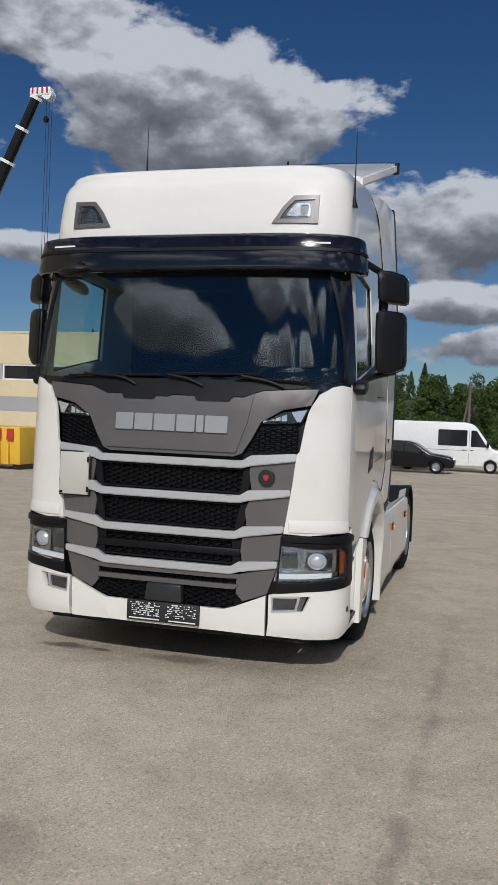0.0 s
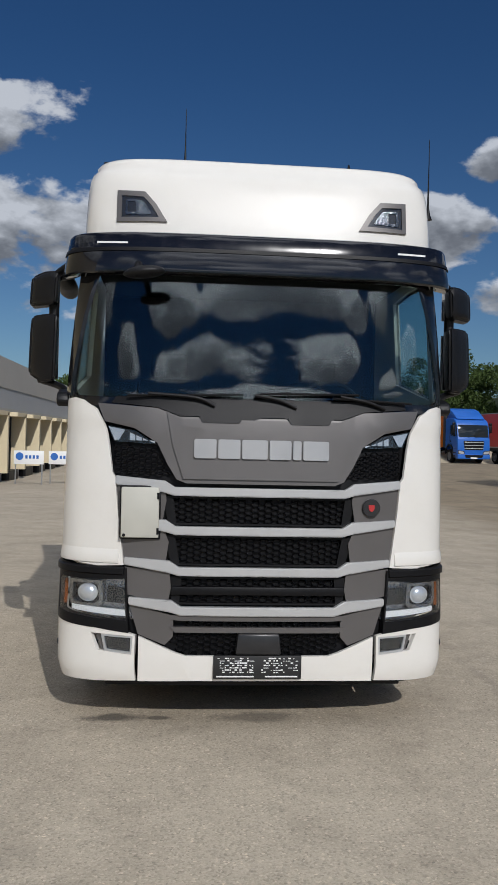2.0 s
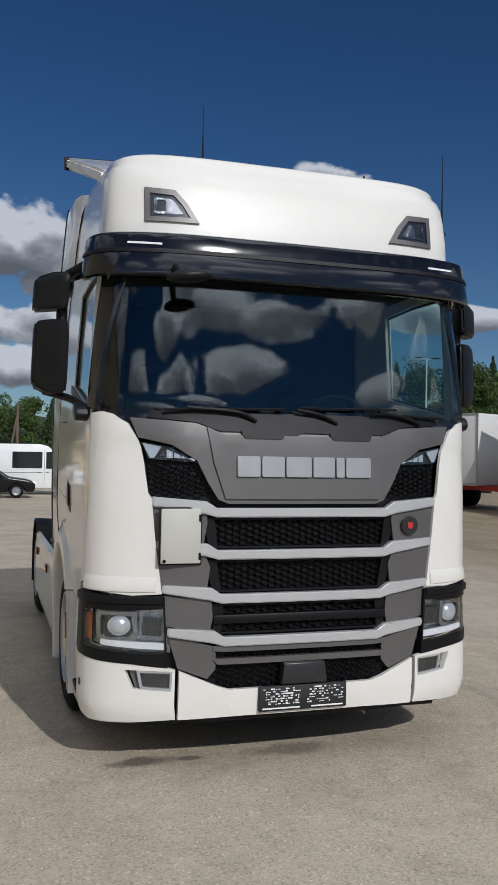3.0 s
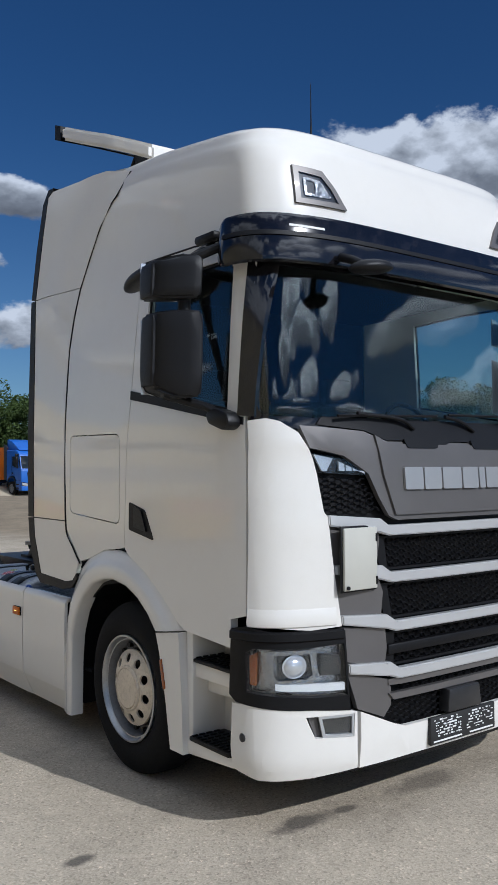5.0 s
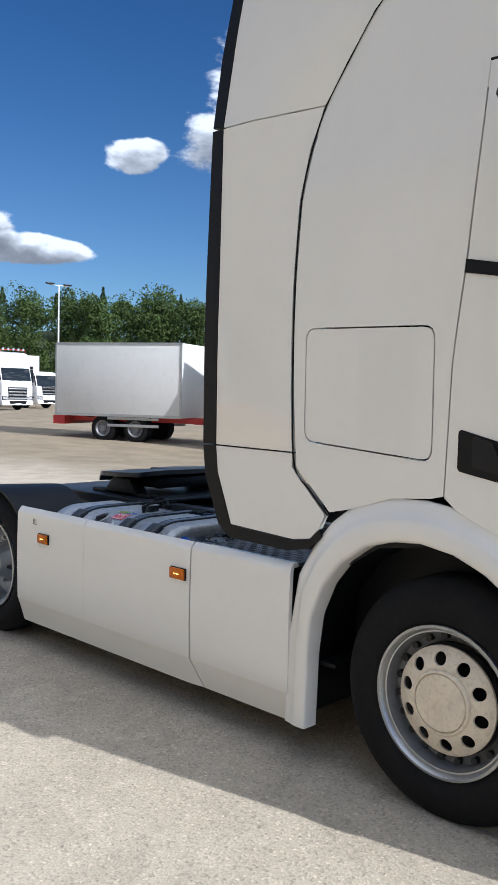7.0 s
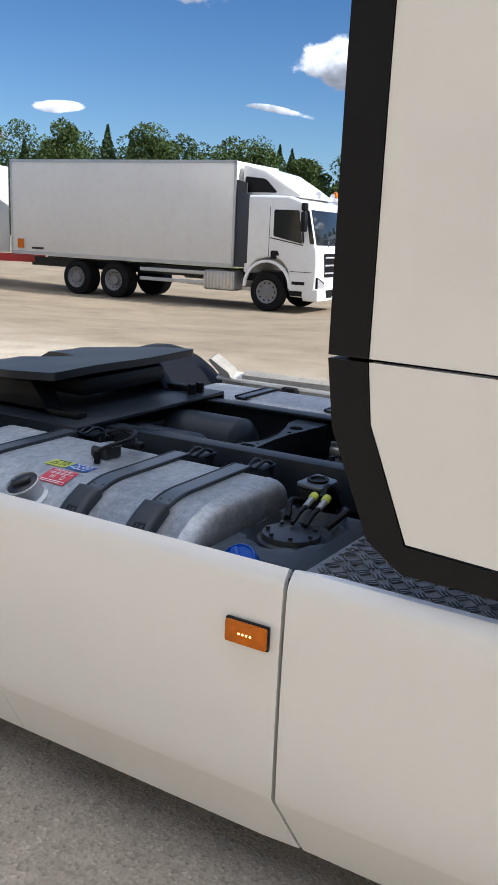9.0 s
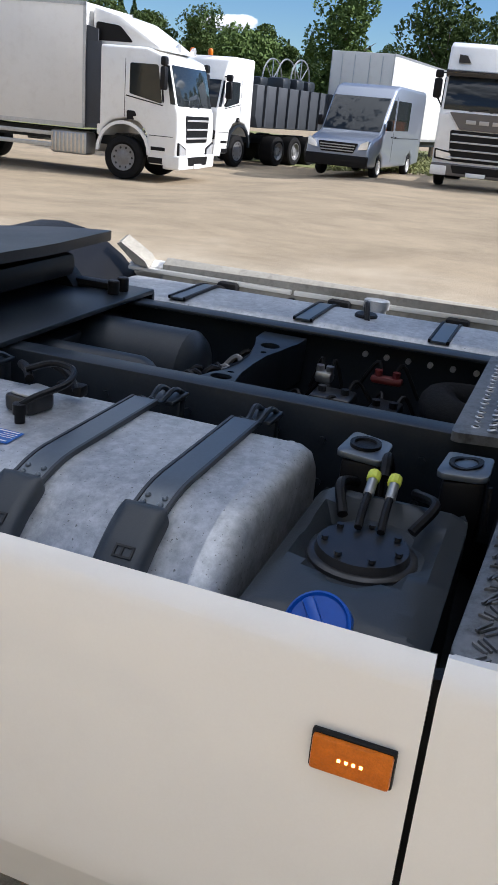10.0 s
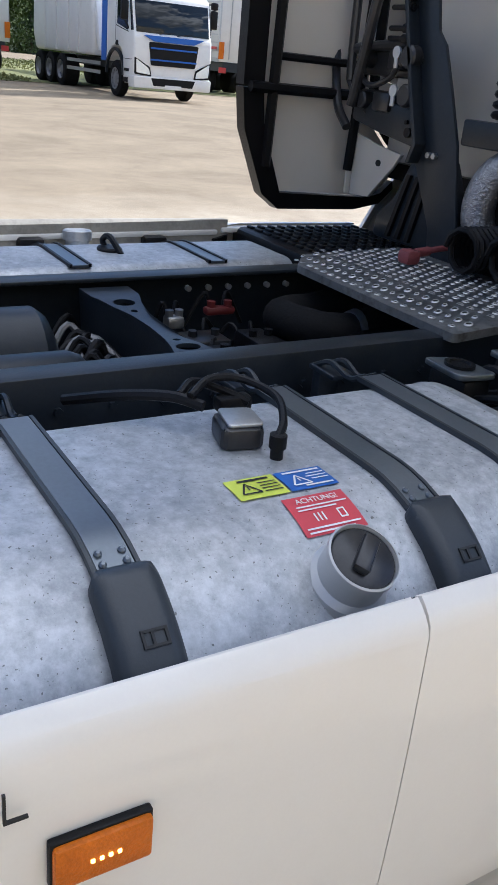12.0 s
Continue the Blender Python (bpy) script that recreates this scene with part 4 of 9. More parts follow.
        def bar(a, b, r=0.0052):
            d = Vector((b[0] - a[0], b[1] - a[1])).normalized() * r
            q = Vector((-d.y, d.x))
            ring = []
            for p in (a, b):
                yy = skin_y(*p)
                ring.append([bm.verts.new((p[0] + q.x, yy + 0.012, p[1] + q.y)), bm.verts.new((p[0], yy, p[1])), bm.verts.new((p[0] - q.x, yy + 0.012, p[1] - q.y))])
            for k in range(2):
                bm.faces.new((ring[0][k], ring[0][k + 1], ring[1][k + 1], ring[1][k]))
        a, h = dx / 2, dz
        for i in range(int((max(xs) - min(xs)) / (1.5 * a)) + 2):
            for j in range(int((max(zs) - min(zs)) / h) + 2):
                x, z = min(xs) + i * 1.5 * a, min(zs) + (j + 0.5 * (i % 2)) * h
                c = [(x + a, z), (x + a / 2, z + h / 2), (x - a / 2, z + h / 2), (x - a, z)]
                for p, q in zip(c, c[1:]):
                    if inside(*p) and inside(*q):
                        bar(p, q)
        bmesh.ops.recalc_face_normals(bm, faces=bm.faces[:])
        return bm
    for x1, x2, z1, z2 in ((0.615, 0.575, 1.478, 1.30), (0.60, 0.55, 1.232, 1.045), (0.555, 0.545, 0.975, 0.80)):
        poly = [(-x1, z1), (x1, z1), (x2, z2), (-x2, z2)]
        part("grille_mesh", honeycomb(poly, -0.03), "lattice", truck, "black honeycomb grille mesh")
        bm = bmesh.new()
        inner = [(-x1 + 0.07, z1 - 0.012), (x1 - 0.07, z1 - 0.012), (x2 - 0.05, z2 + 0.012), (-x2 + 0.05, z2 + 0.012)]
        flat(bm, poly, (inner,), -0.018, 0.03)
        part("mesh_rim", bm, "black", truck)
    part("grille_mesh", honeycomb([(-0.46, 0.70), (0.46, 0.70), (0.46, 0.665), (-0.46, 0.665)], -0.025, 0.05, 0.03), "lattice", truck)
    low = [(-0.50, 0.625), (0.50, 0.625), (0.565, 0.575), (0.50, 0.49), (-0.50, 0.49), (-0.565, 0.575)]
    part("lower_mesh", honeycomb(low, -0.02), "lattice", truck, "black lower grille mesh")
    up_l = [(-0.935, 1.80), (-0.66, 1.785), (-0.55, 1.60), (-0.915, 1.61)]
    part("lamp_mesh", honeycomb(up_l, -0.01, 0.05, 0.03), "lattice", truck)
    part("lamp_mesh", honeycomb(mirror_poly(up_l), -0.01, 0.05, 0.03), "lattice", truck)
    bm = bmesh.new()
    span(bm, -0.55, 0.55, 0.135, 0.175, 0.86, 0.915, 0.01)
    part("intake_slat", bm, "black", truck)
    bm = bmesh.new()
    flat(bm, [(-0.55, 0.735), (0.55, 0.735), (0.55, 0.705), (0.46, 0.70), (-0.46, 0.70), (-0.55, 0.705)], (), 0.0, 0.02)
    flat(bm, [(-0.55, 0.662), (0.55, 0.662), (0.52, 0.628), (-0.52, 0.628)], (), 0.006, 0.03)
    part("lower_grey_band", bm, "grey", truck)
    # radar cover, plate holder, tow flap, badge
    bm = bmesh.new()
    prism(bm, [(-0.125, 0.625), (0.135, 0.625), (0.15, 0.50), (-0.14, 0.50)], "y", 0.085, 0.16, 0.01)
    part("radar_cover", bm, "lamp_dark", truck, "dark grey radar cover")
    bm = bmesh.new()
    span(bm, -0.275, 0.28, 0.095, 0.118, 0.345, 0.492, 0.006)
    plate = part("plate_holder", bm, "ink_black", truck, "black plate holder with white marks")
    rnd = random.Random(5)
    bm = bmesh.new()
    for cx in (-0.135, 0.14):
        for i in range(15):
            for j in range(7):
                if rnd.random() < 0.42 + 0.25 * (abs(i - 7) < 3):
                    x, z = cx - 0.115 + i * 0.0155, 0.385 + j * 0.0145
                    span(bm, x, x + rnd.choice((0.008, 0.013, 0.016)), 0.0925, 0.096, z, z + rnd.choice((0.004, 0.008)))
    for x0, x1 in ((-0.255, -0.02), (0.05, 0.255)):
        span(bm, x0, x1, 0.0925, 0.096, 0.358, 0.366)
    part("plate_marks", bm, "ink_white", plate, "rows of plain white bars")
    bm = bmesh.new()
    box(bm, (-0.752, 0.135, 1.376), (0.235, 0.02, 0.315), 0.008)
    flap = part("tow_flap", bm, "flap", truck, "cream-grey cover plate")
    bm = bmesh.new()
    box(bm, (-0.752, 0.148, 1.376), (0.255, 0.014, 0.335), 0.006)
    part("flap_rim", bm, "black", flap)
    for z in (1.26, 1.48):
        bm = bmesh.new()
        cyl(bm, (-0.642, 0.128, z - 0.02), (-0.642, 0.128, z + 0.02), 0.008, seg=8)
        part("flap_hinge", bm, "black", flap)
    bm = bmesh.new()
    cyl(bm, (-0.85, 0.128, 1.235), (-0.85, 0.115, 1.235), 0.01, seg=10)
    part("flap_screw", bm, "black", flap)
    bm = bmesh.new()
    lathe(bm, (0.715, 0.172, 1.425), (0.715, 0.14, 1.425), [(0, 0), (0, 0.058), (0.022, 0.058), (0.028, 0.052), (0.028, 0.0)], 28)
    badge = part("badge", bm, "lamp_dark", truck, "round dark badge with a red middle")
    bm = bmesh.new()
    prism(bm, rounded([(0.695, 1.445), (0.735, 1.445), (0.732, 1.415), (0.715, 1.40), (0.698, 1.415)], 0.008), "y", 0.138, 0.146)
    part("badge_field", bm, "red", badge)
    # roof lamps in grey bezels
    bez = [(-0.955, 3.445), (-0.775, 3.435), (-0.70, 3.35), (-0.63, 3.235), (-0.955, 3.235)]
    bm = bmesh.new()
    flat(bm, bez, ([(-0.925, 3.41), (-0.785, 3.40), (-0.73, 3.34), (-0.685, 3.265), (-0.925, 3.262)],), 0.016, 0.03)
    bezels = both("roof_lamp", bm, "grey", truck, "grey-framed roof lamp")
    bm = bmesh.new()
    flat(bm, [(-0.93, 3.415), (-0.78, 3.405), (-0.68, 3.26), (-0.93, 3.258)], (), 0.006, 0.005)
    bed = both("lamp_bed", bm, "lamp_dark", truck)
    bm = bmesh.new()
    flat(bm, rounded([(-0.90, 3.385), (-0.79, 3.378), (-0.725, 3.285), (-0.90, 3.28)], 0.02), (rounded([(-0.885, 3.37), (-0.83, 3.366), (-0.83, 3.298), (-0.885, 3.296)], 0.012),), 0.011, 0.004)
    refl = both("reflector", bm, "lamp_smoke", truck)
    bm = bmesh.new()
    flat(bm, [(-0.93, 3.415), (-0.78, 3.405), (-0.68, 3.26), (-0.93, 3.258)], (), 0.0155, 0.003)
    lens = both("lens", bm, "lens", truck)
    for i in (0, 1):
        refl[i].parent = bezels[i]
        bed[i].parent = bezels[i]
        lens[i].parent = bezels[i]


def bumper_and_lamps():
    out_l = P(("x", -0.76, 0.605), ("x", -0.82, 0.622), ("x", -1.0, 0.642), ("x", -1.15, 0.66), ("y", 0.40, 0.675), ("y", 0.53, 0.66), ("y", 0.545, 0.45), ("y", 0.545, 0.33), ("y", 0.40, 0.295), ("x", -1.0, 0.30), ("x", -0.752, 0.318))
    bm = bmesh.new()
    skin(bm, out_l, (P(("x", -1.03, 0.607), ("x", -0.99, 0.50), ("x", -0.78, 0.483), ("x", -0.775, 0.598)),), 0.012, 0.03, 0.05)
    both("bumper_corner", bm, "white", truck)
    mid = [(-0.745, 0.60), (-0.52, 0.505), (-0.45, 0.483), (0.45, 0.483), (0.52, 0.505), (0.745, 0.60), (0.745, 0.315), (0.4, 0.325), (-0.4, 0.325), (-0.745, 0.315)]
    bm = bmesh.new()
    flat(bm, mid, (), 0.012, 0.03)
    part("bumper_middle", bm, "white", truck)
    bm = bmesh.new()
    wrap_sweep(bm, [(-0.035, 0.335), (-0.02, 0.335), (-0.022, 0.285), (-0.045, 0.278)], -0.98, 0.98, 40)
    part("bumper_underlip", bm, "black", truck, "black lip under the bumper")
    bm = bmesh.new()
    lathe(bm, (-1.255, 0.455, 0.50), (-1.225, 0.455, 0.50), [(0, 0), (0, 0.016), (0.004, 0.022), (0.012, 0.022), (0.02, 0.016)], 20)
    both("bumper_sensor", bm, "lamp_dark", truck)
    bm = bmesh.new()
    span(bm, -0.95, 0.95, 0.24, 0.31, 0.27, 0.66, 0.01)
    part("bumper_beam", bm, "black", truck)
    # fog lamps
    bm = bmesh.new()
    skin(bm, P(("x", -1.035, 0.612), ("x", -0.995, 0.495), ("x", -0.775, 0.478), ("x", -0.77, 0.602)), (), -0.02, 0.02, 0.05)
    fogs = both("fog_lamp", bm, "grey", truck, "rectangular fog lamp in a grey recess")
    bm = bmesh.new()
    skin(bm, P(("x", -0.965, 0.596), ("x", -0.945, 0.505), ("x", -0.785, 0.492), ("x", -0.782, 0.590)), (), -0.004, 0.006, 0.05)
    refl = both("reflector", bm, "lamp_smoke", truck)
    bm = bmesh.new()
    skin(bm, P(("x", -0.97, 0.60), ("x", -0.948, 0.50), ("x", -0.78, 0.487), ("x", -0.777, 0.595)), (), 0.010, 0.004, 0.05)
    lens = both("lens", bm, "lens", truck)
    bm = bmesh.new()
    skin(bm, P(("x", -0.975, 0.603), ("x", -0.953, 0.497), ("x", -0.775, 0.484), ("x", -0.772, 0.598)), (P(("x", -0.958, 0.59), ("x", -0.94, 0.51), ("x", -0.792, 0.498), ("x", -0.79, 0.586)),), 0.008, 0.012, 0.05)
    rim = both("fog_rim", bm, "silver", truck)
    for i in (0, 1):
        for o in (refl[i], lens[i], rim[i]):
            o.parent = fogs[i]
    # headlamps: black housing round a deep clear lens
    house = P(("x", -0.822, 1.02), ("x", -1.0, 1.018), ("x", -1.14, 1.025), ("y", 0.44, 1.05), ("y", 0.545, 1.03), ("y", 0.55, 0.70), ("y", 0.50, 0.672), ("x", -1.14, 0.652), ("x", -1.0, 0.640), ("x", -0.80, 0.618))
    glass = P(("x", -0.83, 0.955), ("x", -1.0, 0.945), ("x", -1.14, 0.945), ("y", 0.40, 0.945), ("y", 0.44, 0.92), ("y", 0.43, 0.73), ("x", -1.12, 0.715), ("x", -1.0, 0.700), ("x", -0.815, 0.695))
    bm = bmesh.new()
    skin(bm, house, (glass,), 0.016, 0.05, 0.05)
    shells = both("headlamp", bm, "black", truck, "angular headlamp in a black housing")
    bm = bmesh.new()
    wrap_sweep(bm, [(0.014, 1.03), (0.03, 1.02), (0.03, 0.985), (0.014, 0.975)], sx(-0.83, 1.0), sy(0.54, 1.0), 14)
    brow = both("headlamp_brow", bm, "black", truck)
    bm = bmesh.new()
    skin(bm, glass, (), -0.045, 0.01, 0.05)
    bowl = both("lamp_bowl", bm, "lamp_mirror", truck)
    bm = bmesh.new()
    skin(bm, P(("x", -1.172, 0.932), ("x", -1.178, 0.90), ("x", -1.175, 0.80), ("x", -1.155, 0.768), ("x", -1.0, 0.768), ("x", -0.975, 0.80), ("x", -0.985, 0.932)),
         (P(("x", -1.152, 0.912), ("x", -1.155, 0.89), ("x", -1.155, 0.81), ("x", -1.14, 0.787), ("x", -1.03, 0.787), ("x", -1.0, 0.81), ("x", -1.01, 0.912)),), -0.004, 0.035, 0.04)
    refl = both("reflector", bm, "lamp_mirror", truck, "bright headlamp reflector frame")
    bm = bmesh.new()
    skin(bm, P(("x", -0.955, 0.905), ("x", -0.962, 0.80), ("x", -0.855, 0.795), ("x", -0.85, 0.892)), (), -0.012, 0.02, 0.03)
    refl2 = both("reflector", bm, "lamp_smoke", truck)
    bm = bmesh.new()
    skin(bm, P(("x", -1.15, 0.742), ("x", -1.0, 0.728), ("x", -0.83, 0.720), ("x", -0.83, 0.757), ("x", -1.0, 0.764), ("x", -1.15, 0.772)), (), 0.002, 0.02, 0.04)
    day = both("running_light", bm, "ink_white", truck, "white running light bar")
    bm = bmesh.new()
    skin(bm, P(("x", -1.15, 0.91), ("x", -1.15, 0.79), ("x", -1.005, 0.79), ("x", -1.01, 0.91)), (), -0.03, 0.01, 0.04)
    cell = both("lamp_cell", bm, "lamp_smoke", truck)
    bm = bmesh.new()
    q = wrap(sx(-1.085, 0.85), 0.85, -0.028)
    lathe(bm, q, q + Vector((-0.012, -0.035, 0.0)), [(0, 0.058), (0.006, 0.058), (0.008, 0.05), (0.018, 0.043), (0.027, 0.028), (0.031, 0.0)], 24)
    eye = both("projector_lens", bm, "reflector", truck)
    bm = bmesh.new()
    skin(bm, glass, (), 0.012, 0.004, 0.05)
    lens = both("lens", bm, "lens", truck)
    bm = bmesh.new()
    skin(bm, P(("y", 0.395, 0.92), ("y", 0.43, 0.905), ("y", 0.425, 0.765), ("y", 0.395, 0.76)), (), -0.006, 0.02, 0.03)
    turn = both("indicator", bm, "amber_dim", truck, "amber corner indicator")
    for i in (0, 1):
        for o in (brow[i], bowl[i], refl[i], refl2[i], day[i], cell[i], eye[i], lens[i], turn[i]):
            o.parent = shells[i]


def steps_and_arches():
    # boarding steps between bumper and wheel arch
    bm = bmesh.new()
    prism(bm, [(0.55, 0.925), (1.0, 0.955), (0.985, 0.80), (0.99, 0.285), (0.55, 0.33)], "x", -1.02, -0.98)
    for z0, z1, xo in ((0.70, 0.79, -1.20), (0.285, 0.37, -1.235)):
        tmp = bmesh.new()
        prism(tmp, [(0.55, z0 + (0.03 if z0 < 0.5 else 0)), (0.99, z0), (0.99, z1), (0.55, z1)], "x", xo, -1.0, 0.012)
        both("step_ledge", tmp, "white", truck)
    prism(bm, [(0.95, 0.955), (1.02, 0.955), (1.01, 0.285), (0.96, 0.285)], "x", -1.22, -1.0, 0.012)
    prism(bm, [(0.55, 0.62), (0.99, 0.60), (0.99, 0.70), (0.55, 0.70)], "x", -1.12, -1.0, 0.02)
    both("step_housing", bm, "white", truck)
    for z, xo in ((0.797, -1.225), (0.378, -1.25)):
        bm = bmesh.new()
        prism(bm, rounded([(xo, 0.57), (-1.02, 0.57), (-1.02, 0.975), (xo + 0.01, 0.975)], 0.03), "z", z - 0.012, z + 0.008, 0.005)
        for i in range(9):
            for j in range(4):
                y, x = 0.61 + i * 0.042, xo + 0.04 + j * 0.045
                box(bm, (x, y, z + 0.011), (0.03, 0.012, 0.008), 0.0, None)
        both("step_tread", bm, "black", truck, "black ribbed step tread")
    # wheel arch: lip, top sweep, front and rear legs
    outer = [(2.53, 0.19), (2.52, 0.60), (2.47, 0.92), (2.37, 1.09), (2.27, 1.20), (2.15, 1.285), (1.97, 1.335), (1.78, 1.34), (1.60, 1.315), (1.42, 1.245), (1.25, 1.14), (1.12, 1.03), (1.035, 0.945)]
    inner = [(1.28, 0.915), (1.36, 1.0), (1.48, 1.08), (1.62, 1.135), (1.78, 1.16), (1.92, 1.15), (2.06, 1.11), (2.19, 1.02), (2.29, 0.90), (2.36, 0.74), (2.385, 0.55), (2.395, 0.19)]
    def even(pts, n):
        """Points at even steps along a line."""
        d = [0.0]
        for a, b in zip(pts, pts[1:]):
            d.append(d[-1] + math.dist(a, b))
        ys, zs = list(zip(d, [q[0] for q in pts])), list(zip(d, [q[1] for q in pts]))
        return [(lerp_table(ys, d[-1] * k / n), lerp_table(zs, d[-1] * k / n)) for k in range(n + 1)]
    bm = bmesh.new()
    lines = []
    for (ya, za), (yb, zb) in zip(even(outer, 60), even(inner[::-1], 60)):
        line = [(ya, za, 1.21)]
        flare = max(0.0, min(1.0, (za - 0.55) / 0.45))
        for v, x in ((0.0, 1.230), (0.10, 1.235), (0.22, 1.242), (0.34, 1.254), (0.43, 1.268), (0.50, 1.275), (0.70, 1.279), (0.90, 1.277), (0.97, 1.269), (1.0, 1.252)):
            line.append((ya + (yb - ya) * v, za + (zb - za) * v, 1.245 + (x - 1.245) * (0.35 + 0.65 * flare)))
        line.append((yb, zb, 1.17))
        lines.append([bm.verts.new((-x, y, z)) for y, z, x in line])
    for p, q in zip(lines, lines[1:]):
        for k in range(len(p) - 1):
            bm.faces.new((p[k], p[k + 1], q[k + 1], q[k]))
    bmesh.ops.recalc_face_normals(bm, faces=bm.faces[:])
    both("wheel_arch", bm, "white", truck, "", 80)
    leg = [(1.03, 0.94), (1.275, 0.905), (1.235, 0.80), (1.17, 0.55), (1.12, 0.285), (0.985, 0.285), (1.0, 0.6)]
    bm = bmesh.new()
    flank(bm, leg, (), 0.018, 0.09, 0.1, lambda y, z: 1.246)
    both("arch_leg", bm, "white", truck)
    bm = bmesh.new()
    prism(bm, [(1.205, 0.77), (1.225, 0.76), (1.185, 0.60), (1.165, 0.61)], "x", -1.273, -1.26, 0.004)
    both("leg_reflector", bm, "amber_dim", truck, "narrow amber reflector")
    bm = bmesh.new()
    pts = [(1.02, 0.30), (1.05, 0.9), (1.3, 1.10), (1.5, 1.2), (1.78, 1.22), (2.1, 1.18), (2.3, 1.06), (2.44, 0.85), (2.47, 0.25), (2.42, 0.25), (2.38, 0.8), (2.24, 0.98), (2.04, 1.1), (1.78, 1.14), (1.55, 1.12), (1.35, 1.02), (1.14, 0.85), (1.09, 0.30)]
    prism(bm, pts, "x", -1.19, -0.6)
    both("arch_liner", bm, "black", truck, "black wheel-arch liner")
    bm = bmesh.new()
    span(bm, -0.9, -0.5, 1.0, 2.45, 0.35, 1.2)
    both("inner_arch_wall", bm, "black", truck)


def wheel(x_out, y, z, r, width, hub_out, dual, rim_r=0.315):
    """Wheel on the near side whose outer tyre face is at x_out."""
    w = thing("wheel", "", "")
    bm = bmesh.new()
    c0, c1 = (x_out, y, z), (x_out + width, y, z)
    prof = [(0.035, rim_r - 0.005), (0.012, rim_r + 0.02), (0.0, rim_r + 0.09), (0.012, r - 0.07), (0.04, r - 0.018), (0.075, r), (width - 0.075, r), (width - 0.04, r - 0.018), (width, rim_r + 0.09), (width - 0.02, rim_r)]
    lathe(bm, c0, c1, prof, 64)
    tyre = part("tyre", bm, "rubber", w)
    # dished steel rim, hub plate with ten round hand holes
    bm = bmesh.new()
    lathe(bm, c0, c1, [(0.035, rim_r + 0.004), (0.005, rim_r + 0.006), (0.002, rim_r - 0.006), (0.012, rim_r - 0.014), (0.03, rim_r - 0.020), (0.032, rim_r - 0.026)] if not dual else
          [(0.035, rim_r + 0.004), (0.005, rim_r + 0.006), (0.002, rim_r - 0.006), (0.03, rim_r - 0.04), (0.16, rim_r - 0.06), (0.17, 0.2), (0.17, 0.0)], 56)
    part("rim", bm, "steel", w, "dull steel rim")
    if not dual:
        bm = bmesh.new()
        lathe(bm, c0, c1, [(0.031, rim_r - 0.021), (0.06, rim_r - 0.034), (0.10, rim_r - 0.040), (0.115, rim_r - 0.062), (0.125, rim_r - 0.09), (0.125, 0.18)], 56)
        part("rim_barrel", bm, "rim_grey", w, "dull grey dished inside of the rim")
        bm = bmesh.new()
        for k in range(20):
            a = 2 * math.pi * (k + 0.5) / 20
            cyl(bm, (x_out + 0.085, y + 0.263 * math.cos(a), z + 0.263 * math.sin(a)), (x_out + 0.13, y + 0.263 * math.cos(a), z + 0.263 * math.sin(a)), 0.016, seg=10)
        ob = part("drum_slot", bm, "ink_black", w)
        ob["kind"] = "stuff"
        bm = bmesh.new()
        t = sheet([(0.229 * math.cos(2 * math.pi * k / 60), 0.229 * math.sin(2 * math.pi * k / 60)) for k in range(60)],
                  [[(0.179 * math.cos(2 * math.pi * h / 10 + 0.2) + 0.0285 * math.cos(-2 * math.pi * k / 16), 0.179 * math.sin(2 * math.pi * h / 10 + 0.2) + 0.0285 * math.sin(-2 * math.pi * k / 16)) for k in range(16)] for h in range(10)], 0.2)

        def dish(u, v):
            q = math.hypot(u, v)
            return Vector((x_out + 0.012 + 0.05 * max(0, (q - 0.12) / 0.122) ** 2 - 0.0, y + u, z + v))
        bend(bm, t, dish, 0.012, lambda u, v: (1, 0, 0))
        part("wheel_disc", bm, "cream", w, "cream wheel disc with ten holes")
        bm = bmesh.new()
        lathe(bm, (x_out + 0.022, y, z), (x_out - 0.02, y, z), [(0, 0.136), (0.012, 0.138), (0.02, 0.132), (0.022, 0.124), (0.014, 0.121), (0.022, 0.117), (0.026, 0.0)], 44)
        part("hub_cap", bm, "cream", w, "flat cream hub cap")
        bm = bmesh.new()
        cyl(bm, (x_out + 0.09, y, z), (x_out + 0.12, y, z), 0.235, seg=40)
        part("brake_face", bm, "black", w)
    else:
        bm = bmesh.new()
        lathe(bm, (x_out + 0.17, y, z), (x_out + 0.02, y, z), [(0, 0.16), (0.02, 0.15), (0.08, 0.11), (0.14, 0.10), (0.15, 0.085), (0.15, 0)], 36)
        for k in range(10):
            a = 2 * math.pi * k / 10
            cyl(bm, (x_out + 0.17, y + 0.168 * math.cos(a), z + 0.168 * math.sin(a)), (x_out + 0.125, y + 0.168 * math.cos(a), z + 0.168 * math.sin(a)), 0.016, seg=6)
        part("hub", bm, "steel", w)
        bm = bmesh.new()
        lathe(bm, (x_out + width + 0.04, y, z), (x_out + 2 * width + 0.04, y, z), [(0, rim_r)] + prof[2:-1] + [(width, rim_r), (width, 0.1)], 48)
        part("inner_tyre", bm, "rubber", w)
    return w


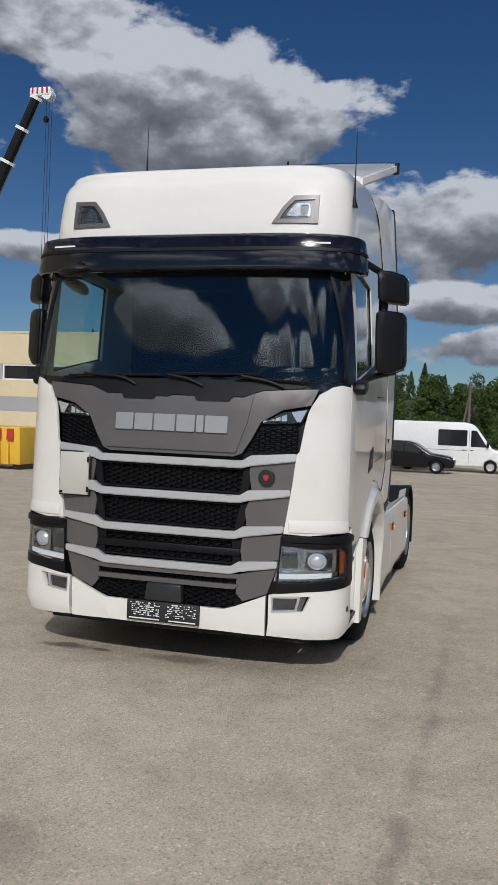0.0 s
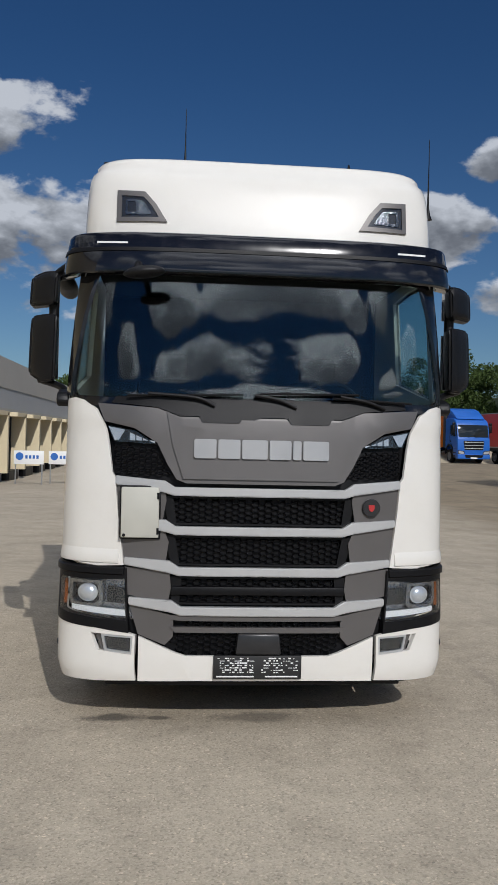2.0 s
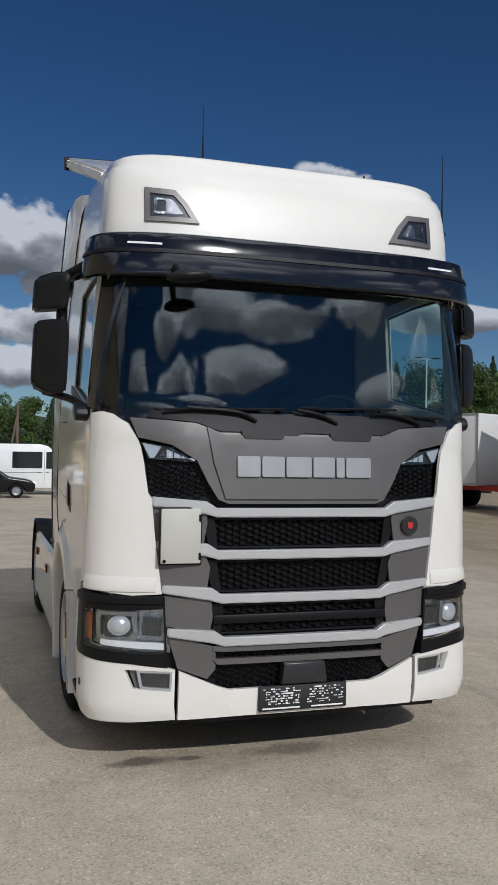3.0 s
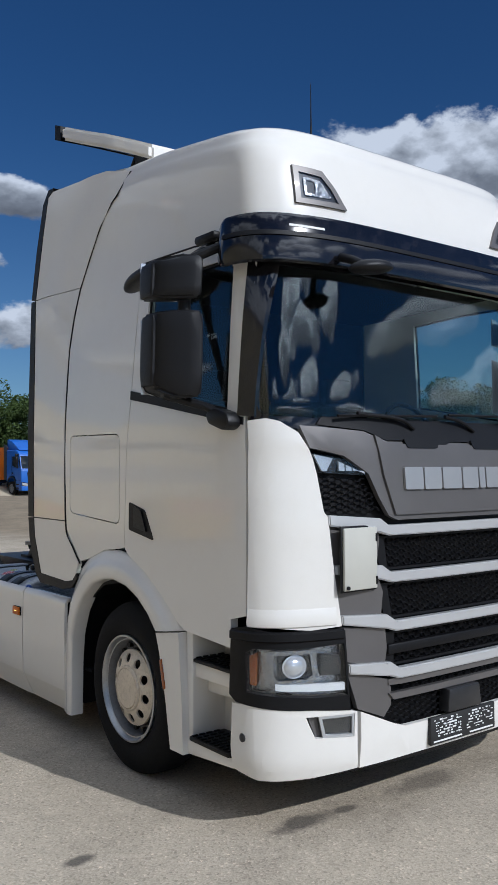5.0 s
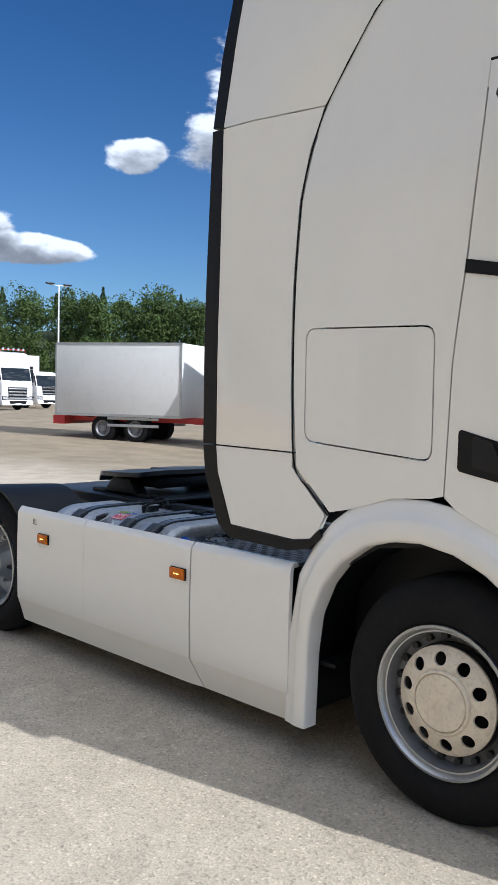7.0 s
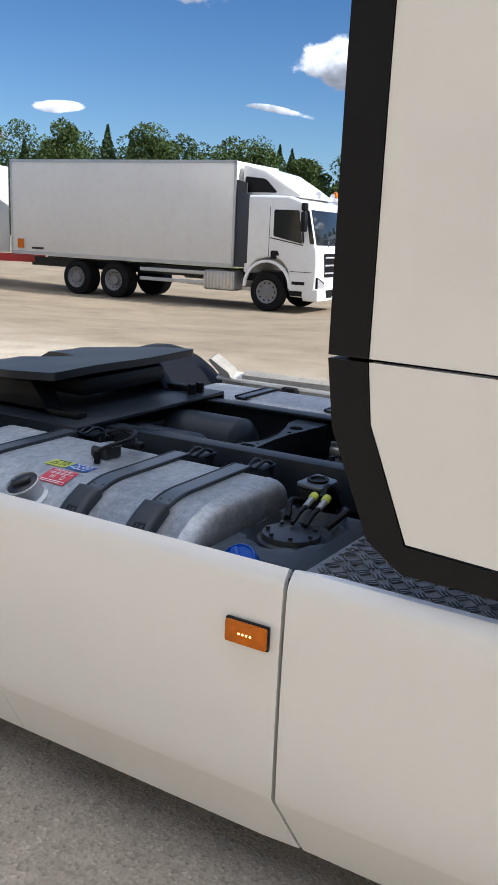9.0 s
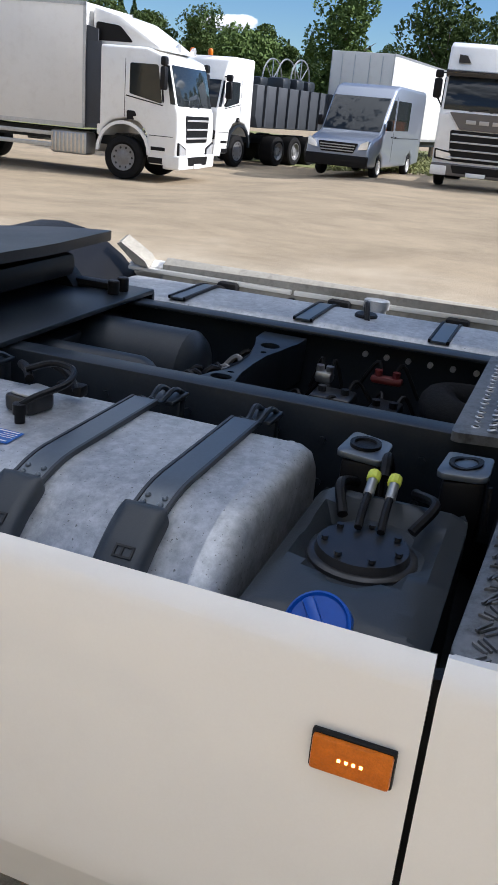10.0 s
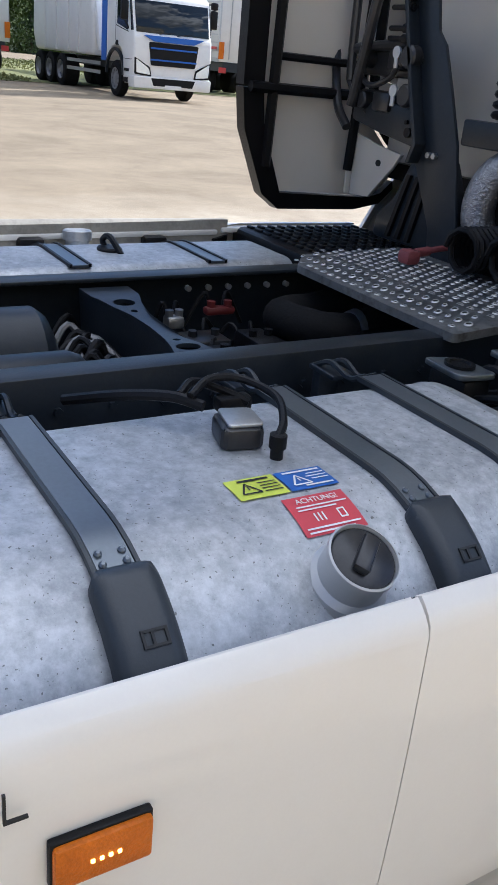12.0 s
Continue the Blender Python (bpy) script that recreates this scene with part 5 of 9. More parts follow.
def place_wheels():
    for y, dual in ((1.64, False), (5.40, True)):
        w = wheel(-1.262 if not dual else -1.255, y, 0.508 if not dual else 0.502, 0.516 if not dual else 0.505, 0.30 if not dual else 0.27, 0, dual)
        for k in ("label", "category"):
            if k in w:
                del w[k]
        w.parent = truck
        m = copy_thing(w, Matrix.Translation((0, 2 * y, 0)) @ Matrix.Rotation(math.pi, 4, "Z"))
        m.parent = truck
    bm = bmesh.new()
    cyl(bm, (-1.0, 1.666, 0.5), (1.0, 1.666, 0.5), 0.06)
    cyl(bm, (-1.0, 5.44, 0.5), (1.0, 5.44, 0.5), 0.08)
    lathe(bm, (0, 5.25, 0.5), (0, 5.65, 0.5), [(0, 0), (0, 0.16), (0.1, 0.24), (0.3, 0.24), (0.4, 0.14), (0.4, 0)], 24)
    part("axle", bm, "chassis", truck)


def skirts():
    def wall(y, z):
        k = max(0.0, (z - 0.92) / 0.045)
        low = max(0.0, (0.335 - z) / 0.14)
        return 1.245 - 0.03 * k * k - 0.05 * low + 0.006 * math.sin(min(1, max(0, (z - 0.335) / 0.6)) * math.pi)
    for y0, y1 in ((2.515, 3.235), (3.246, 4.2707), (4.2733, 5.09)):
        lo0, lo1 = y0 - (0.0 if y0 < 2.6 else 0.062), y1 - (0.062 if y1 < 4.9 else 0.0)
        poly = [(y0, 0.325), (y0, 0.92), (y0 + 0.002, 0.965), (y1 - 0.002, 0.965), (y1, 0.92), (y1, 0.325), (lo1, 0.17), (lo0, 0.17)]
        bm = bmesh.new()
        t = sheet(poly, (), 0.1)
        for z in (0.335, 0.92, 0.935, 0.947, 0.957):
            bmesh.ops.bisect_plane(t, geom=t.verts[:] + t.edges[:] + t.faces[:], plane_co=(0, z, 0), plane_no=(0, 1, 0), dist=1e-5)
        bend(bm, t, lambda y, z: Vector((-wall(y, z), y, z)), 0.022, lambda y, z: (1, 0, 0))
        span(bm, -1.220, -1.178, y0 + 0.004, y1 - 0.004, 0.938, 0.9585, 0.006)
        both("side_skirt", bm, "white", truck)
    for y, w in ((3.240, 0.03), (4.272, 0.012)):
        bm = bmesh.new()
        span(bm, -1.20, -1.17, y - w, y + w, 0.25, 0.925)
        both("skirt_bracket", bm, "black", truck)
    for y0, y1, z0, z1 in ((3.275, 3.395, 0.752, 0.812), (4.693, 4.813, 0.752, 0.812)):
        bm = bmesh.new()
        box(bm, (-1.254, (y0 + y1) / 2, (z0 + z1) / 2), (0.012, y1 - y0 + 0.006, z1 - z0 + 0.006), 0.003)
        holders = both("side_marker", bm, "black", truck, "amber side marker lamp")
        bm = bmesh.new()
        box(bm, (-1.262, (y0 + y1) / 2, (z0 + z1) / 2), (0.014, y1 - y0, z1 - z0), 0.005)
        lens = both("marker_lens", bm, "orange", truck)
        bm = bmesh.new()
        for k in range(4):
            box(bm, (-1.2695, (y0 + y1) / 2 + (k - 1.5) * 0.011, (z0 + z1) / 2), (0.003, 0.005, 0.005), 0.001)
        dots = both("marker_light", bm, "amber_on", truck)
        for i in (0, 1):
            lens[i].parent = holders[i]
            dots[i].parent = holders[i]
    # dark letters on the rear skirt: plain strokes at the edge of view
    bm = bmesh.new()
    span(bm, -1.2575, -1.2535, 4.858, 4.861, 0.868, 0.905), span(bm, -1.2575, -1.2535, 4.836, 4.861, 0.865, 0.868), span(bm, -1.2575, -1.2535, 4.873, 4.876, 0.865, 0.905)
    part("skirt_lettering", bm, "ink_black", truck)


def mirrors():
    # wide-angle housing above the main housing, both swept back towards their outer ends
    for name, z0, z1 in (("wide_mirror", 2.725, 2.955), ("main_mirror", 2.205, 2.665)):
        bm = bmesh.new()
        t = bmesh.new()
        bmesh.ops.create_cube(t, size=1.0)
        bmesh.ops.subdivide_edges(t, edges=t.edges[:], cuts=7, use_grid_fill=True)
        xc, yc, w, h, d = -1.432, 0.80, 0.205, z1 - z0, 0.19
        for v in t.verts:
            u, q, p = v.co.x * 2, v.co.y * 2, v.co.z * 2
            round_x = (1 - 0.05 * p ** 6) * (1 - 0.05 * q * q)
            bulge = 1 - 0.30 * abs(u) ** 3.0
            y = q * d / 2 * (bulge if q < 0 else 1.0) * (1 - 0.16 * p ** 6) - 0.085 * u
            low = 0.05 * max(0.0, -u) * max(0.0, -p) if name == "main_mirror" else 0.02 * max(0.0, -u) * max(0.0, p)
            v.co = Vector((xc + u * w / 2 * round_x + 0.006 * p, yc + y, (z0 + z1) / 2 + p * h / 2 * (1 - 0.03 * u * u) + (low if p < 0 else -low)))
        bmesh.ops.bevel(t, geom=[e for e in t.edges if e.calc_face_angle(0) > 0.9], offset=0.014, segments=3, affect="EDGES")
        absorb(bm, t)
        shells = both(name, bm, "mirror_black", truck, "grained black mirror housing", 50)
        bm = bmesh.new()
        prism(bm, [(xc - w * 0.43, yc + 0.14), (xc + w * 0.43, yc + 0.065), (xc + w * 0.43, yc + 0.058), (xc - w * 0.43, yc + 0.133)], "z", z0 + h * 0.07, z1 - h * 0.07)
        bmesh.ops.translate(bm, vec=(0, 0.038, 0), verts=bm.verts)
        g = both("mirror_glass", bm, "reflector", truck)
        for i in (0, 1):
            g[i].parent = shells[i]
    bm = bmesh.new()
    tube(bm, [(-1.13, 0.60, 3.055), (-1.19, 0.62, 3.03), (-1.31, 0.72, 2.965), (-1.37, 0.78, 2.93)], 0.026, 10)
    tube(bm, [(-1.13, 0.80, 3.075), (-1.21, 0.80, 3.045), (-1.33, 0.80, 2.96)], 0.016, 8)
    tube(bm, [(-1.365, 0.79, 2.93), (-1.365, 0.79, 2.23)], 0.034, 12, 1)
    tube(bm, [(-1.46, 0.84, 2.225), (-1.36, 0.78, 2.195), (-1.29, 0.71, 2.165), (-1.245, 0.64, 2.12)], 0.024, 10)
    t = bmesh.new()
    prism(t, rounded([(0.48, 2.06), (0.54, 2.03), (0.68, 2.075), (0.70, 2.13), (0.62, 2.155), (0.50, 2.12)], 0.03), "x", -1.30, -1.215, 0.012)
    absorb(bm, t)
    both("mirror_arm", bm, "mirror_black", truck, "black mirror arm")
    # kerb mirror over the near door, ahead mirror over the screen
    bm = bmesh.new()
    t = bmesh.new()
    bmesh.ops.create_uvsphere(t, u_segments=24, v_segments=14, radius=1.0)
    for v in t.verts:
        q = v.co.y
        v.co = Vector((-1.335 + v.co.x * 0.075, 1.25 + math.copysign(abs(q) ** 0.7, q) * 0.21, 2.94 + v.co.z * (0.052 if v.co.z > 0 else 0.035) - 0.05 * q))
    absorb(bm, t)
    tube(bm, [(-1.2, 1.05, 3.03), (-1.29, 1.04, 2.99), (-1.35, 0.85, 2.94)], 0.03, 10)
    part("kerb_mirror", bm, "mirror_black", truck, "black kerb mirror over the door", 60)
    bm = bmesh.new()
    box(bm, (-1.195, 0.82, 3.095), (0.06, 0.20, 0.05), 0.02)
    both("arm_cover", bm, "black", truck)
    bm = bmesh.new()
    tube(bm, [(-0.80, 0.20, 2.93), (-0.80, 0.12, 2.90), (-0.79, 0.05, 2.86)], 0.024, 10)
    t = bmesh.new()
    bmesh.ops.create_uvsphere(t, u_segments=24, v_segments=14, radius=1.0)
    for v in t.verts:
        q = v.co.x
        v.co = Vector((-0.755 + q * 0.125 + v.co.y * 0.03, 0.03 + v.co.y * 0.075 - q * 0.03, 2.845 + v.co.z * (0.045 if v.co.z > 0 else 0.03) + 0.012 * q))
    absorb(bm, t)
    part("front_mirror", bm, "mirror_black", truck, "rounded black front view mirror", 50)


def small_front_parts():
    # wipers
    for pts, blade in ((((-0.30, 0.165, 2.05), (-0.42, 0.16, 2.10), (-0.72, 0.175, 2.12)), ((-0.85, 0.185, 2.105), (-0.12, 0.155, 2.125))),
                       (((0.22, 0.165, 2.05), (0.10, 0.16, 2.10), (-0.05, 0.155, 2.125)), ((-0.02, 0.155, 2.135), (0.62, 0.17, 2.145))),
                       (((0.80, 0.19, 2.06), (0.68, 0.175, 2.10), (0.5, 0.16, 2.13)), ((0.45, 0.155, 2.118), (0.98, 0.215, 2.10)))):
        bm = bmesh.new()
        tube(bm, pts, 0.011, 8)
        tube(bm, blade, 0.008, 6, 1)
        part("wiper", bm, "black", truck, "black windscreen wiper")
    # aerials
    for x, y, z, n, lean in ((-0.52, 0.75, 3.71, 0.42, 0.0), (0.63, 0.75, 3.72, 0.10, 0.0), (1.145, 0.62, 3.42, 0.55, 0.0)):
        bm = bmesh.new()
        if n > 0.2:
            lathe(bm, (x, y, z - 0.02), (x, y, z + n), [(0, 0), (0, 0.03), (0.03, 0.018), (0.08, 0.008), (n * 0.5, 0.004), (n, 0.002), (n + 0.02, 0)], 10)
        else:
            lathe(bm, (x, y, z - 0.02), (x, y, z + n), [(0, 0), (0, 0.032), (0.03, 0.02), (0.09, 0.006), (0.1, 0)], 12)
        part("aerial", bm, "black", truck, "black roof aerial")
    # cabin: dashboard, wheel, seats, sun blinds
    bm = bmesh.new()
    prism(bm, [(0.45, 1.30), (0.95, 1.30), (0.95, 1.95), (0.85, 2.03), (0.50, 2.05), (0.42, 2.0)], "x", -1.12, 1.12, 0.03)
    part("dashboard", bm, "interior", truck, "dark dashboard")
    bm = bmesh.new()
    ring = [(0.58 + 0.23 * math.cos(2 * math.pi * k / 24), 0.98 + 0.10 * math.sin(2 * math.pi * k / 24), 2.08 + 0.20 * math.sin(2 * math.pi * k / 24)) for k in range(25)]
    tube(bm, ring, 0.016, 8, 1)
    tube(bm, [(0.58, 0.98, 2.08), (0.58, 0.85, 1.92)], 0.04, 8, 1)
    tube(bm, [(0.37, 0.98, 2.08), (0.79, 0.98, 2.08)], 0.018, 6, 1)
    part("steering_wheel", bm, "interior", truck, "dark steering wheel")
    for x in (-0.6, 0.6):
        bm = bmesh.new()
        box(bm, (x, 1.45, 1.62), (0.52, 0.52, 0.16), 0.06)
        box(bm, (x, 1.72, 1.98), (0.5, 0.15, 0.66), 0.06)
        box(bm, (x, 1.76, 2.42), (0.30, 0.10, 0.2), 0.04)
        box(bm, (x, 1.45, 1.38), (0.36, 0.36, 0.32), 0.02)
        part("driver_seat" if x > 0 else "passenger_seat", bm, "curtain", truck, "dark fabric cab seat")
    bm = bmesh.new()
    for x in (-0.12, 0.1, 0.34):
        span(bm, x - 0.02, x + 0.02, 0.50, 0.54, 2.05, 2.12, 0.004)
        span(bm, x - 0.05, x + 0.05, 0.52, 0.54, 2.10, 2.135, 0.004)
    part("dash_holder", bm, "black", truck)


cab_shell()
cab_front()
bumper_and_lamps()
steps_and_arches()
place_wheels()
skirts()
mirrors()
small_front_parts()

# ---- chassis, tanks and what lies behind the cab ----
T_IN, T_OUT, T_TOP, T_LOW, T_R = 0.50, 1.19, 1.0, 0.36, 0.30


def tank_ring(grow=0.0, n=10):
    """The rounded section of a tank in (x, z), for the near side."""
    x0, x1, z0, z1 = -T_OUT - grow, -T_IN + grow, T_LOW - grow, T_TOP + grow
    out = []
    for cx, cz, a0, r in ((x1 - 0.10, z1 - 0.10, 0, 0.10 + grow), (x0 + T_R, z1 - T_R, 90, T_R + grow), (x0 + 0.22, z0 + 0.22, 180, 0.22 + grow), (x1 - 0.12, z0 + 0.12, 270, 0.12 + grow)):
        for k in range(n + 1):
            a = radians(a0 + 90 * k / n)
            out.append((cx + r * math.cos(a) - (grow if cx < -0.7 else -grow) * 0, cz + r * math.sin(a)))
    return out


def tank_top(x):
    """Height of the tank's upper skin over x, and its outward normal."""
    c = -T_OUT + T_R
    if x > c:
        return T_TOP, Vector((0, 0, 1))
    k = min(0.999, (c - x) / T_R)
    return T_TOP - T_R + T_R * math.sqrt(1 - k * k), Vector((-k, 0, math.sqrt(1 - k * k)))


def strap_band(bm, y, w, grow0, grow1, x_a, x_b, taper=0.0):
    """A band laid over the tank's crown from x_a to x_b."""
    n = 16
    rows = []
    for k in range(n + 1):
        x = x_a + (x_b - x_a) * k / n
        z, nn = tank_top(max(x, -T_OUT + 0.004))
        p = Vector((x, 0, z))
        rows.append([bm.verts.new(p + nn * g + Vector((0, y + s * w / 2, 0))) for s, g in ((-1, grow0), (1, grow0), (1, grow1), (-1, grow1))])
    for a, b in zip(rows, rows[1:]):
        for k in range(4):
            bm.faces.new((a[k], a[(k + 1) % 4], b[(k + 1) % 4], b[k]))
    bm.faces.new(rows[0]), bm.faces.new(rows[-1][::-1])
    bmesh.ops.recalc_face_normals(bm, faces=bm.faces[:])


def decal(bm, x0, x1, y0, y1, lift=0.002):
    """A thin sticker on the tank's crown."""
    t = sheet([(x0, y0), (x1, y0), (x1, y1), (x0, y1)], (), 0.02)

    def place(x, y):
        z, n = tank_top(x)
        return Vector((x, y, z)) + n * lift
    bend(bm, t, place, 0.0, None)
    bm.normal_update()
    for f in bm.faces:
        if f.normal.z < 0:
            f.normal_flip()


def tank_body(name, y0, y1, label):
    bm = bmesh.new()
    ring = tank_ring()
    loops = []
    cx, cz = -0.845, 0.68
    for y, k in ((y0 + 0.0, 0.86), (y0 + 0.004, 0.93), (y0 + 0.016, 0.975), (y0 + 0.04, 1.0), (y0 + 0.055, 1.0), (y0 + 0.058, 1.005), (y0 + 0.063, 1.005), (y0 + 0.066, 1.0), (y1 - 0.105, 1.0), (y1 - 0.10, 1.006), (y1 - 0.09, 1.006), (y1 - 0.085, 1.0), (y1 - 0.03, 1.0), (y1 - 0.006, 0.96), (y1, 0.88)):
        loops.append([bm.verts.new((cx + (x - cx) * k, y, cz + (z - cz) * k)) for x, z in ring])
    n = len(ring)
    for a, b in zip(loops, loops[1:]):
        for i in range(n):
            bm.faces.new((a[i], a[(i + 1) % n], b[(i + 1) % n], b[i]))
    bm.faces.new(loops[0][::-1]), bm.faces.new(loops[-1])
    bmesh.ops.remove_doubles(bm, verts=bm.verts, dist=1e-5)
    bmesh.ops.recalc_face_normals(bm, faces=bm.faces[:])
    return part(name, bm, "alu", truck, label)


def words(text, size, m, material, parent, name):
    """Readable words as a thin mesh."""
    cu = bpy.data.curves.new("words", "FONT")
    cu.body, cu.size, cu.align_x, cu.extrude = text, size, "CENTER", 0.0003
    tmp = new("words", cu)
    bpy.context.view_layer.update()
    me = bpy.data.meshes.new_from_object(tmp.evaluated_get(bpy.context.evaluated_depsgraph_get()))
    bpy.data.objects.remove(tmp)
    me.transform(m)
    me.materials.clear()
    me.materials.append(M[material])
    ob = new(name, me)
    ob.parent = parent
    return ob


def near_tank():
    tank = tank_body("fuel_tank", 3.62, 4.93, "weathered aluminium fuel tank with dark straps")
    for y in (3.81, 4.076, 4.632):
        bm = bmesh.new()
        strap_band(bm, y, 0.056, 0.002, 0.010, -0.53, -1.06)
        part("tank_strap", bm, "strap", tank, "dark steel tank strap")
        for d in (-0.033, 0.033):
            bm = bmesh.new()
            strap_band(bm, y + d, 0.007, 0.0, 0.0115, -0.53, -1.06)
            part("strap_rubber", bm, "pad", tank, "black rubber strap edging")
        bm = bmesh.new()
        outline = rounded([(-1.0, y - 0.050), (-1.0, y + 0.050), (-1.184, y + 0.050), (-1.184, y - 0.050)], 0.030, 6)
        t = sheet(outline, (), 0.007)

        def cover(px, py):
            z, n = tank_top(max(px, -T_OUT + 0.006))
            edge = min(0.050 - abs(py - y), -1.0 - px)
            k = max(0.0, 1 - edge / 0.024)
            return Vector((px, py, z)) + n * (0.034 - 0.014 * k * k)
        bend(bm, t, cover, 0.03, lambda px, py: tuple(-tank_top(max(px, -T_OUT + 0.006))[1]))
        pad = part("strap_pad", bm, "pad", tank, "black rubber strap cover", 60)
        bm = bmesh.new()
        z, n = tank_top(-1.088)
        mt = Matrix.Translation(Vector((-1.088, y - 0.008, z)) + n * 0.034) @ Matrix.Rotation(-math.asin(-n.x), 4, "Y")
        for px, py, wx, wy in ((0.010, 0, 0.004, 0.034), (-0.010, 0, 0.004, 0.034), (0, 0.017, 0.024, 0.004), (0, -0.017, 0.024, 0.004), (0, 0.003, 0.018, 0.004)):
            box(bm, (px, py, 0), (wx, wy, 0.006), 0, mt)
        part("pad_mark", bm, "ink_black", tank)
        for d in (-0.018, 0.018):
            for x in (-0.972, -0.990):
                bm = bmesh.new()
                z, n = tank_top(x)
                p = Vector((x, y + d, z)) + n * 0.008
                lathe(bm, p, p + n * 0.01, [(0, 0.0065), (0.005, 0.006), (0.008, 0.003), (0.008, 0)], 10)
                part("rivet", bm, "strap", tank)
        bm = bmesh.new()
        tube(bm, [(-0.36, y - 0.02, 0.97), (-0.42, y - 0.02, 1.0), (-0.48, y - 0.015, 0.985), (-0.53, y - 0.015, 1.008)], 0.007, 6)
        tube(bm, [(-0.36, y + 0.02, 0.97), (-0.42, y + 0.02, 1.0), (-0.48, y + 0.015, 0.985), (-0.53, y + 0.015, 1.008)], 0.007, 6)
        span(bm, -0.45, -0.36, y - 0.035, y + 0.035, 0.965, 0.978, 0.004)
        span(bm, -0.40, -0.37, y - 0.03, y + 0.03, 0.82, 0.97, 0.006)
        part("strap_hook", bm, "chassis", tank)
    # filler cap
    c = Vector((-1.078, 4.283, 0.938))
    ax = Vector((-0.47, 0.04, 0.88)).normalized()
    bm = bmesh.new()
    lathe(bm, c - ax * 0.03, c + ax * 0.07, [(0, 0.070), (0.03, 0.064), (0.038, 0.053), (0.08, 0.053), (0.082, 0.056), (0.092, 0.056), (0.094, 0.053), (0.088, 0.051)], 40)
    neck = part("filler_neck", bm, "silver", tank, "bright filler neck")
    bm = bmesh.new()
    lathe(bm, c + ax * 0.046, c + ax * 0.08, [(0, 0.050), (0.012, 0.050), (0.015, 0.045), (0.015, 0)], 40)
    u, v, w = axis_frame(c, c + ax)
    mt = Matrix((( u.x, v.x, w.x, (c + ax * 0.066).x), (u.y, v.y, w.y, (c + ax * 0.066).y), (u.z, v.z, w.z, (c + ax * 0.066).z), (0, 0, 0, 1)))
    box(bm, (0, 0, 0.004), (0.026, 0.066, 0.018), 0.006, mt)
    part("filler_cap", bm, "lamp_dark", tank, "black filler cap")
    # level sender with hoses
    bm = bmesh.new()
    prism(bm, rounded([(-0.765, 4.24), (-0.68, 4.225), (-0.662, 4.30), (-0.75, 4.325)], 0.02), "z", 1.0, 1.04, 0.008)
    part("level_sender", bm, "lamp_dark", tank, "grey level sender box")
    bm = bmesh.new()
    prism(bm, rounded([(-0.755, 4.24), (-0.68, 4.225), (-0.665, 4.29), (-0.745, 4.31)], 0.012), "z", 1.04, 1.047, 0.003)
    part("sender_lid", bm, "plate_alu", tank)
    for pts, r in ((((-0.44, 4.50, 0.99), (-0.54, 4.43, 1.035), (-0.61, 4.36, 1.055), (-0.66, 4.315, 1.05)), 0.011), (((-0.645, 4.335, 1.066), (-0.615, 4.28, 1.083), (-0.625, 4.215, 1.08), (-0.70, 4.185, 1.072), (-0.775, 4.215, 1.058), (-0.80, 4.24, 1.04)), 0.008),
                   (((-0.62, 4.345, 1.06), (-0.59, 4.30, 1.07), (-0.60, 4.24, 1.05), (-0.635, 4.20, 1.035)), 0.009)):
        bm = bmesh.new()
        tube(bm, pts, r, 8)
        part("sender_hose", bm, "black", tank, "black corrugated hose")
    bm = bmesh.new()
    box(bm, (-0.615, 4.225, 1.03), (0.035, 0.075, 0.03), 0.008)
    part("sender_plug", bm, "black", tank, "black connector plug")
    bm = bmesh.new()
    lathe(bm, (-0.80, 4.24, 0.985), (-0.80, 4.24, 1.047), [(0, 0.022), (0.012, 0.02), (0.014, 0.012), (0.035, 0.012), (0.036, 0.016), (0.06, 0.016), (0.062, 0)], 14)
    part("vent_stub", bm, "black", tank)
    # warning labels
    def sticker(name, x0, x1, y0, y1, mat, label):
        bm = bmesh.new()
        decal(bm, x0, x1, y0, y1)
        return part(name, bm, mat, tank, label)
    ye = sticker("warning_label", -0.916, -0.853, 4.287, 4.382, "lime", "yellow warning label")
    bl = sticker("warning_label", -0.916, -0.853, 4.188, 4.283, "label_blue", "blue warning label")
    re = sticker("warning_label", -1.012, -0.932, 4.198, 4.318, "label_red", "red warning label")
    def bars(host, mat, rows):
        bm = bmesh.new()
        for xc, ya, yb, w in rows:
            decal(bm, xc - w / 2, xc + w / 2, ya, yb, 0.0035)
        part("label_print", bm, mat, host)
    bars(ye, "ink_black", [(-0.863, 4.30, 4.36, 0.006)] + [(-0.875 - k * 0.009, 4.293, 4.328, 0.003) for k in range(4)])
    bars(bl, "ink_white", [(-0.862, 4.195, 4.27, 0.005)] + [(-0.873 - k * 0.009, 4.193, 4.228 + 0.006 * (k % 2), 0.003) for k in range(3)] + [(-0.908, 4.195, 4.25, 0.004)])
    bars(re, "ink_white", [(-0.957, 4.205, 4.305, 0.003), (-0.964, 4.23, 4.305, 0.003), (-1, 4.205, 4.31, 0.003), (-1.007, 4.22, 4.31, 0.003)] + [(-0.981, 4.222 + a, 4.222 + a + 0.003, 0.016) for a in (0.0, 0.012, 0.042, 0.05, 0.058)] + [(-0.973, 4.222, 4.237, 0.003), (-0.989, 4.222, 4.237, 0.003)])
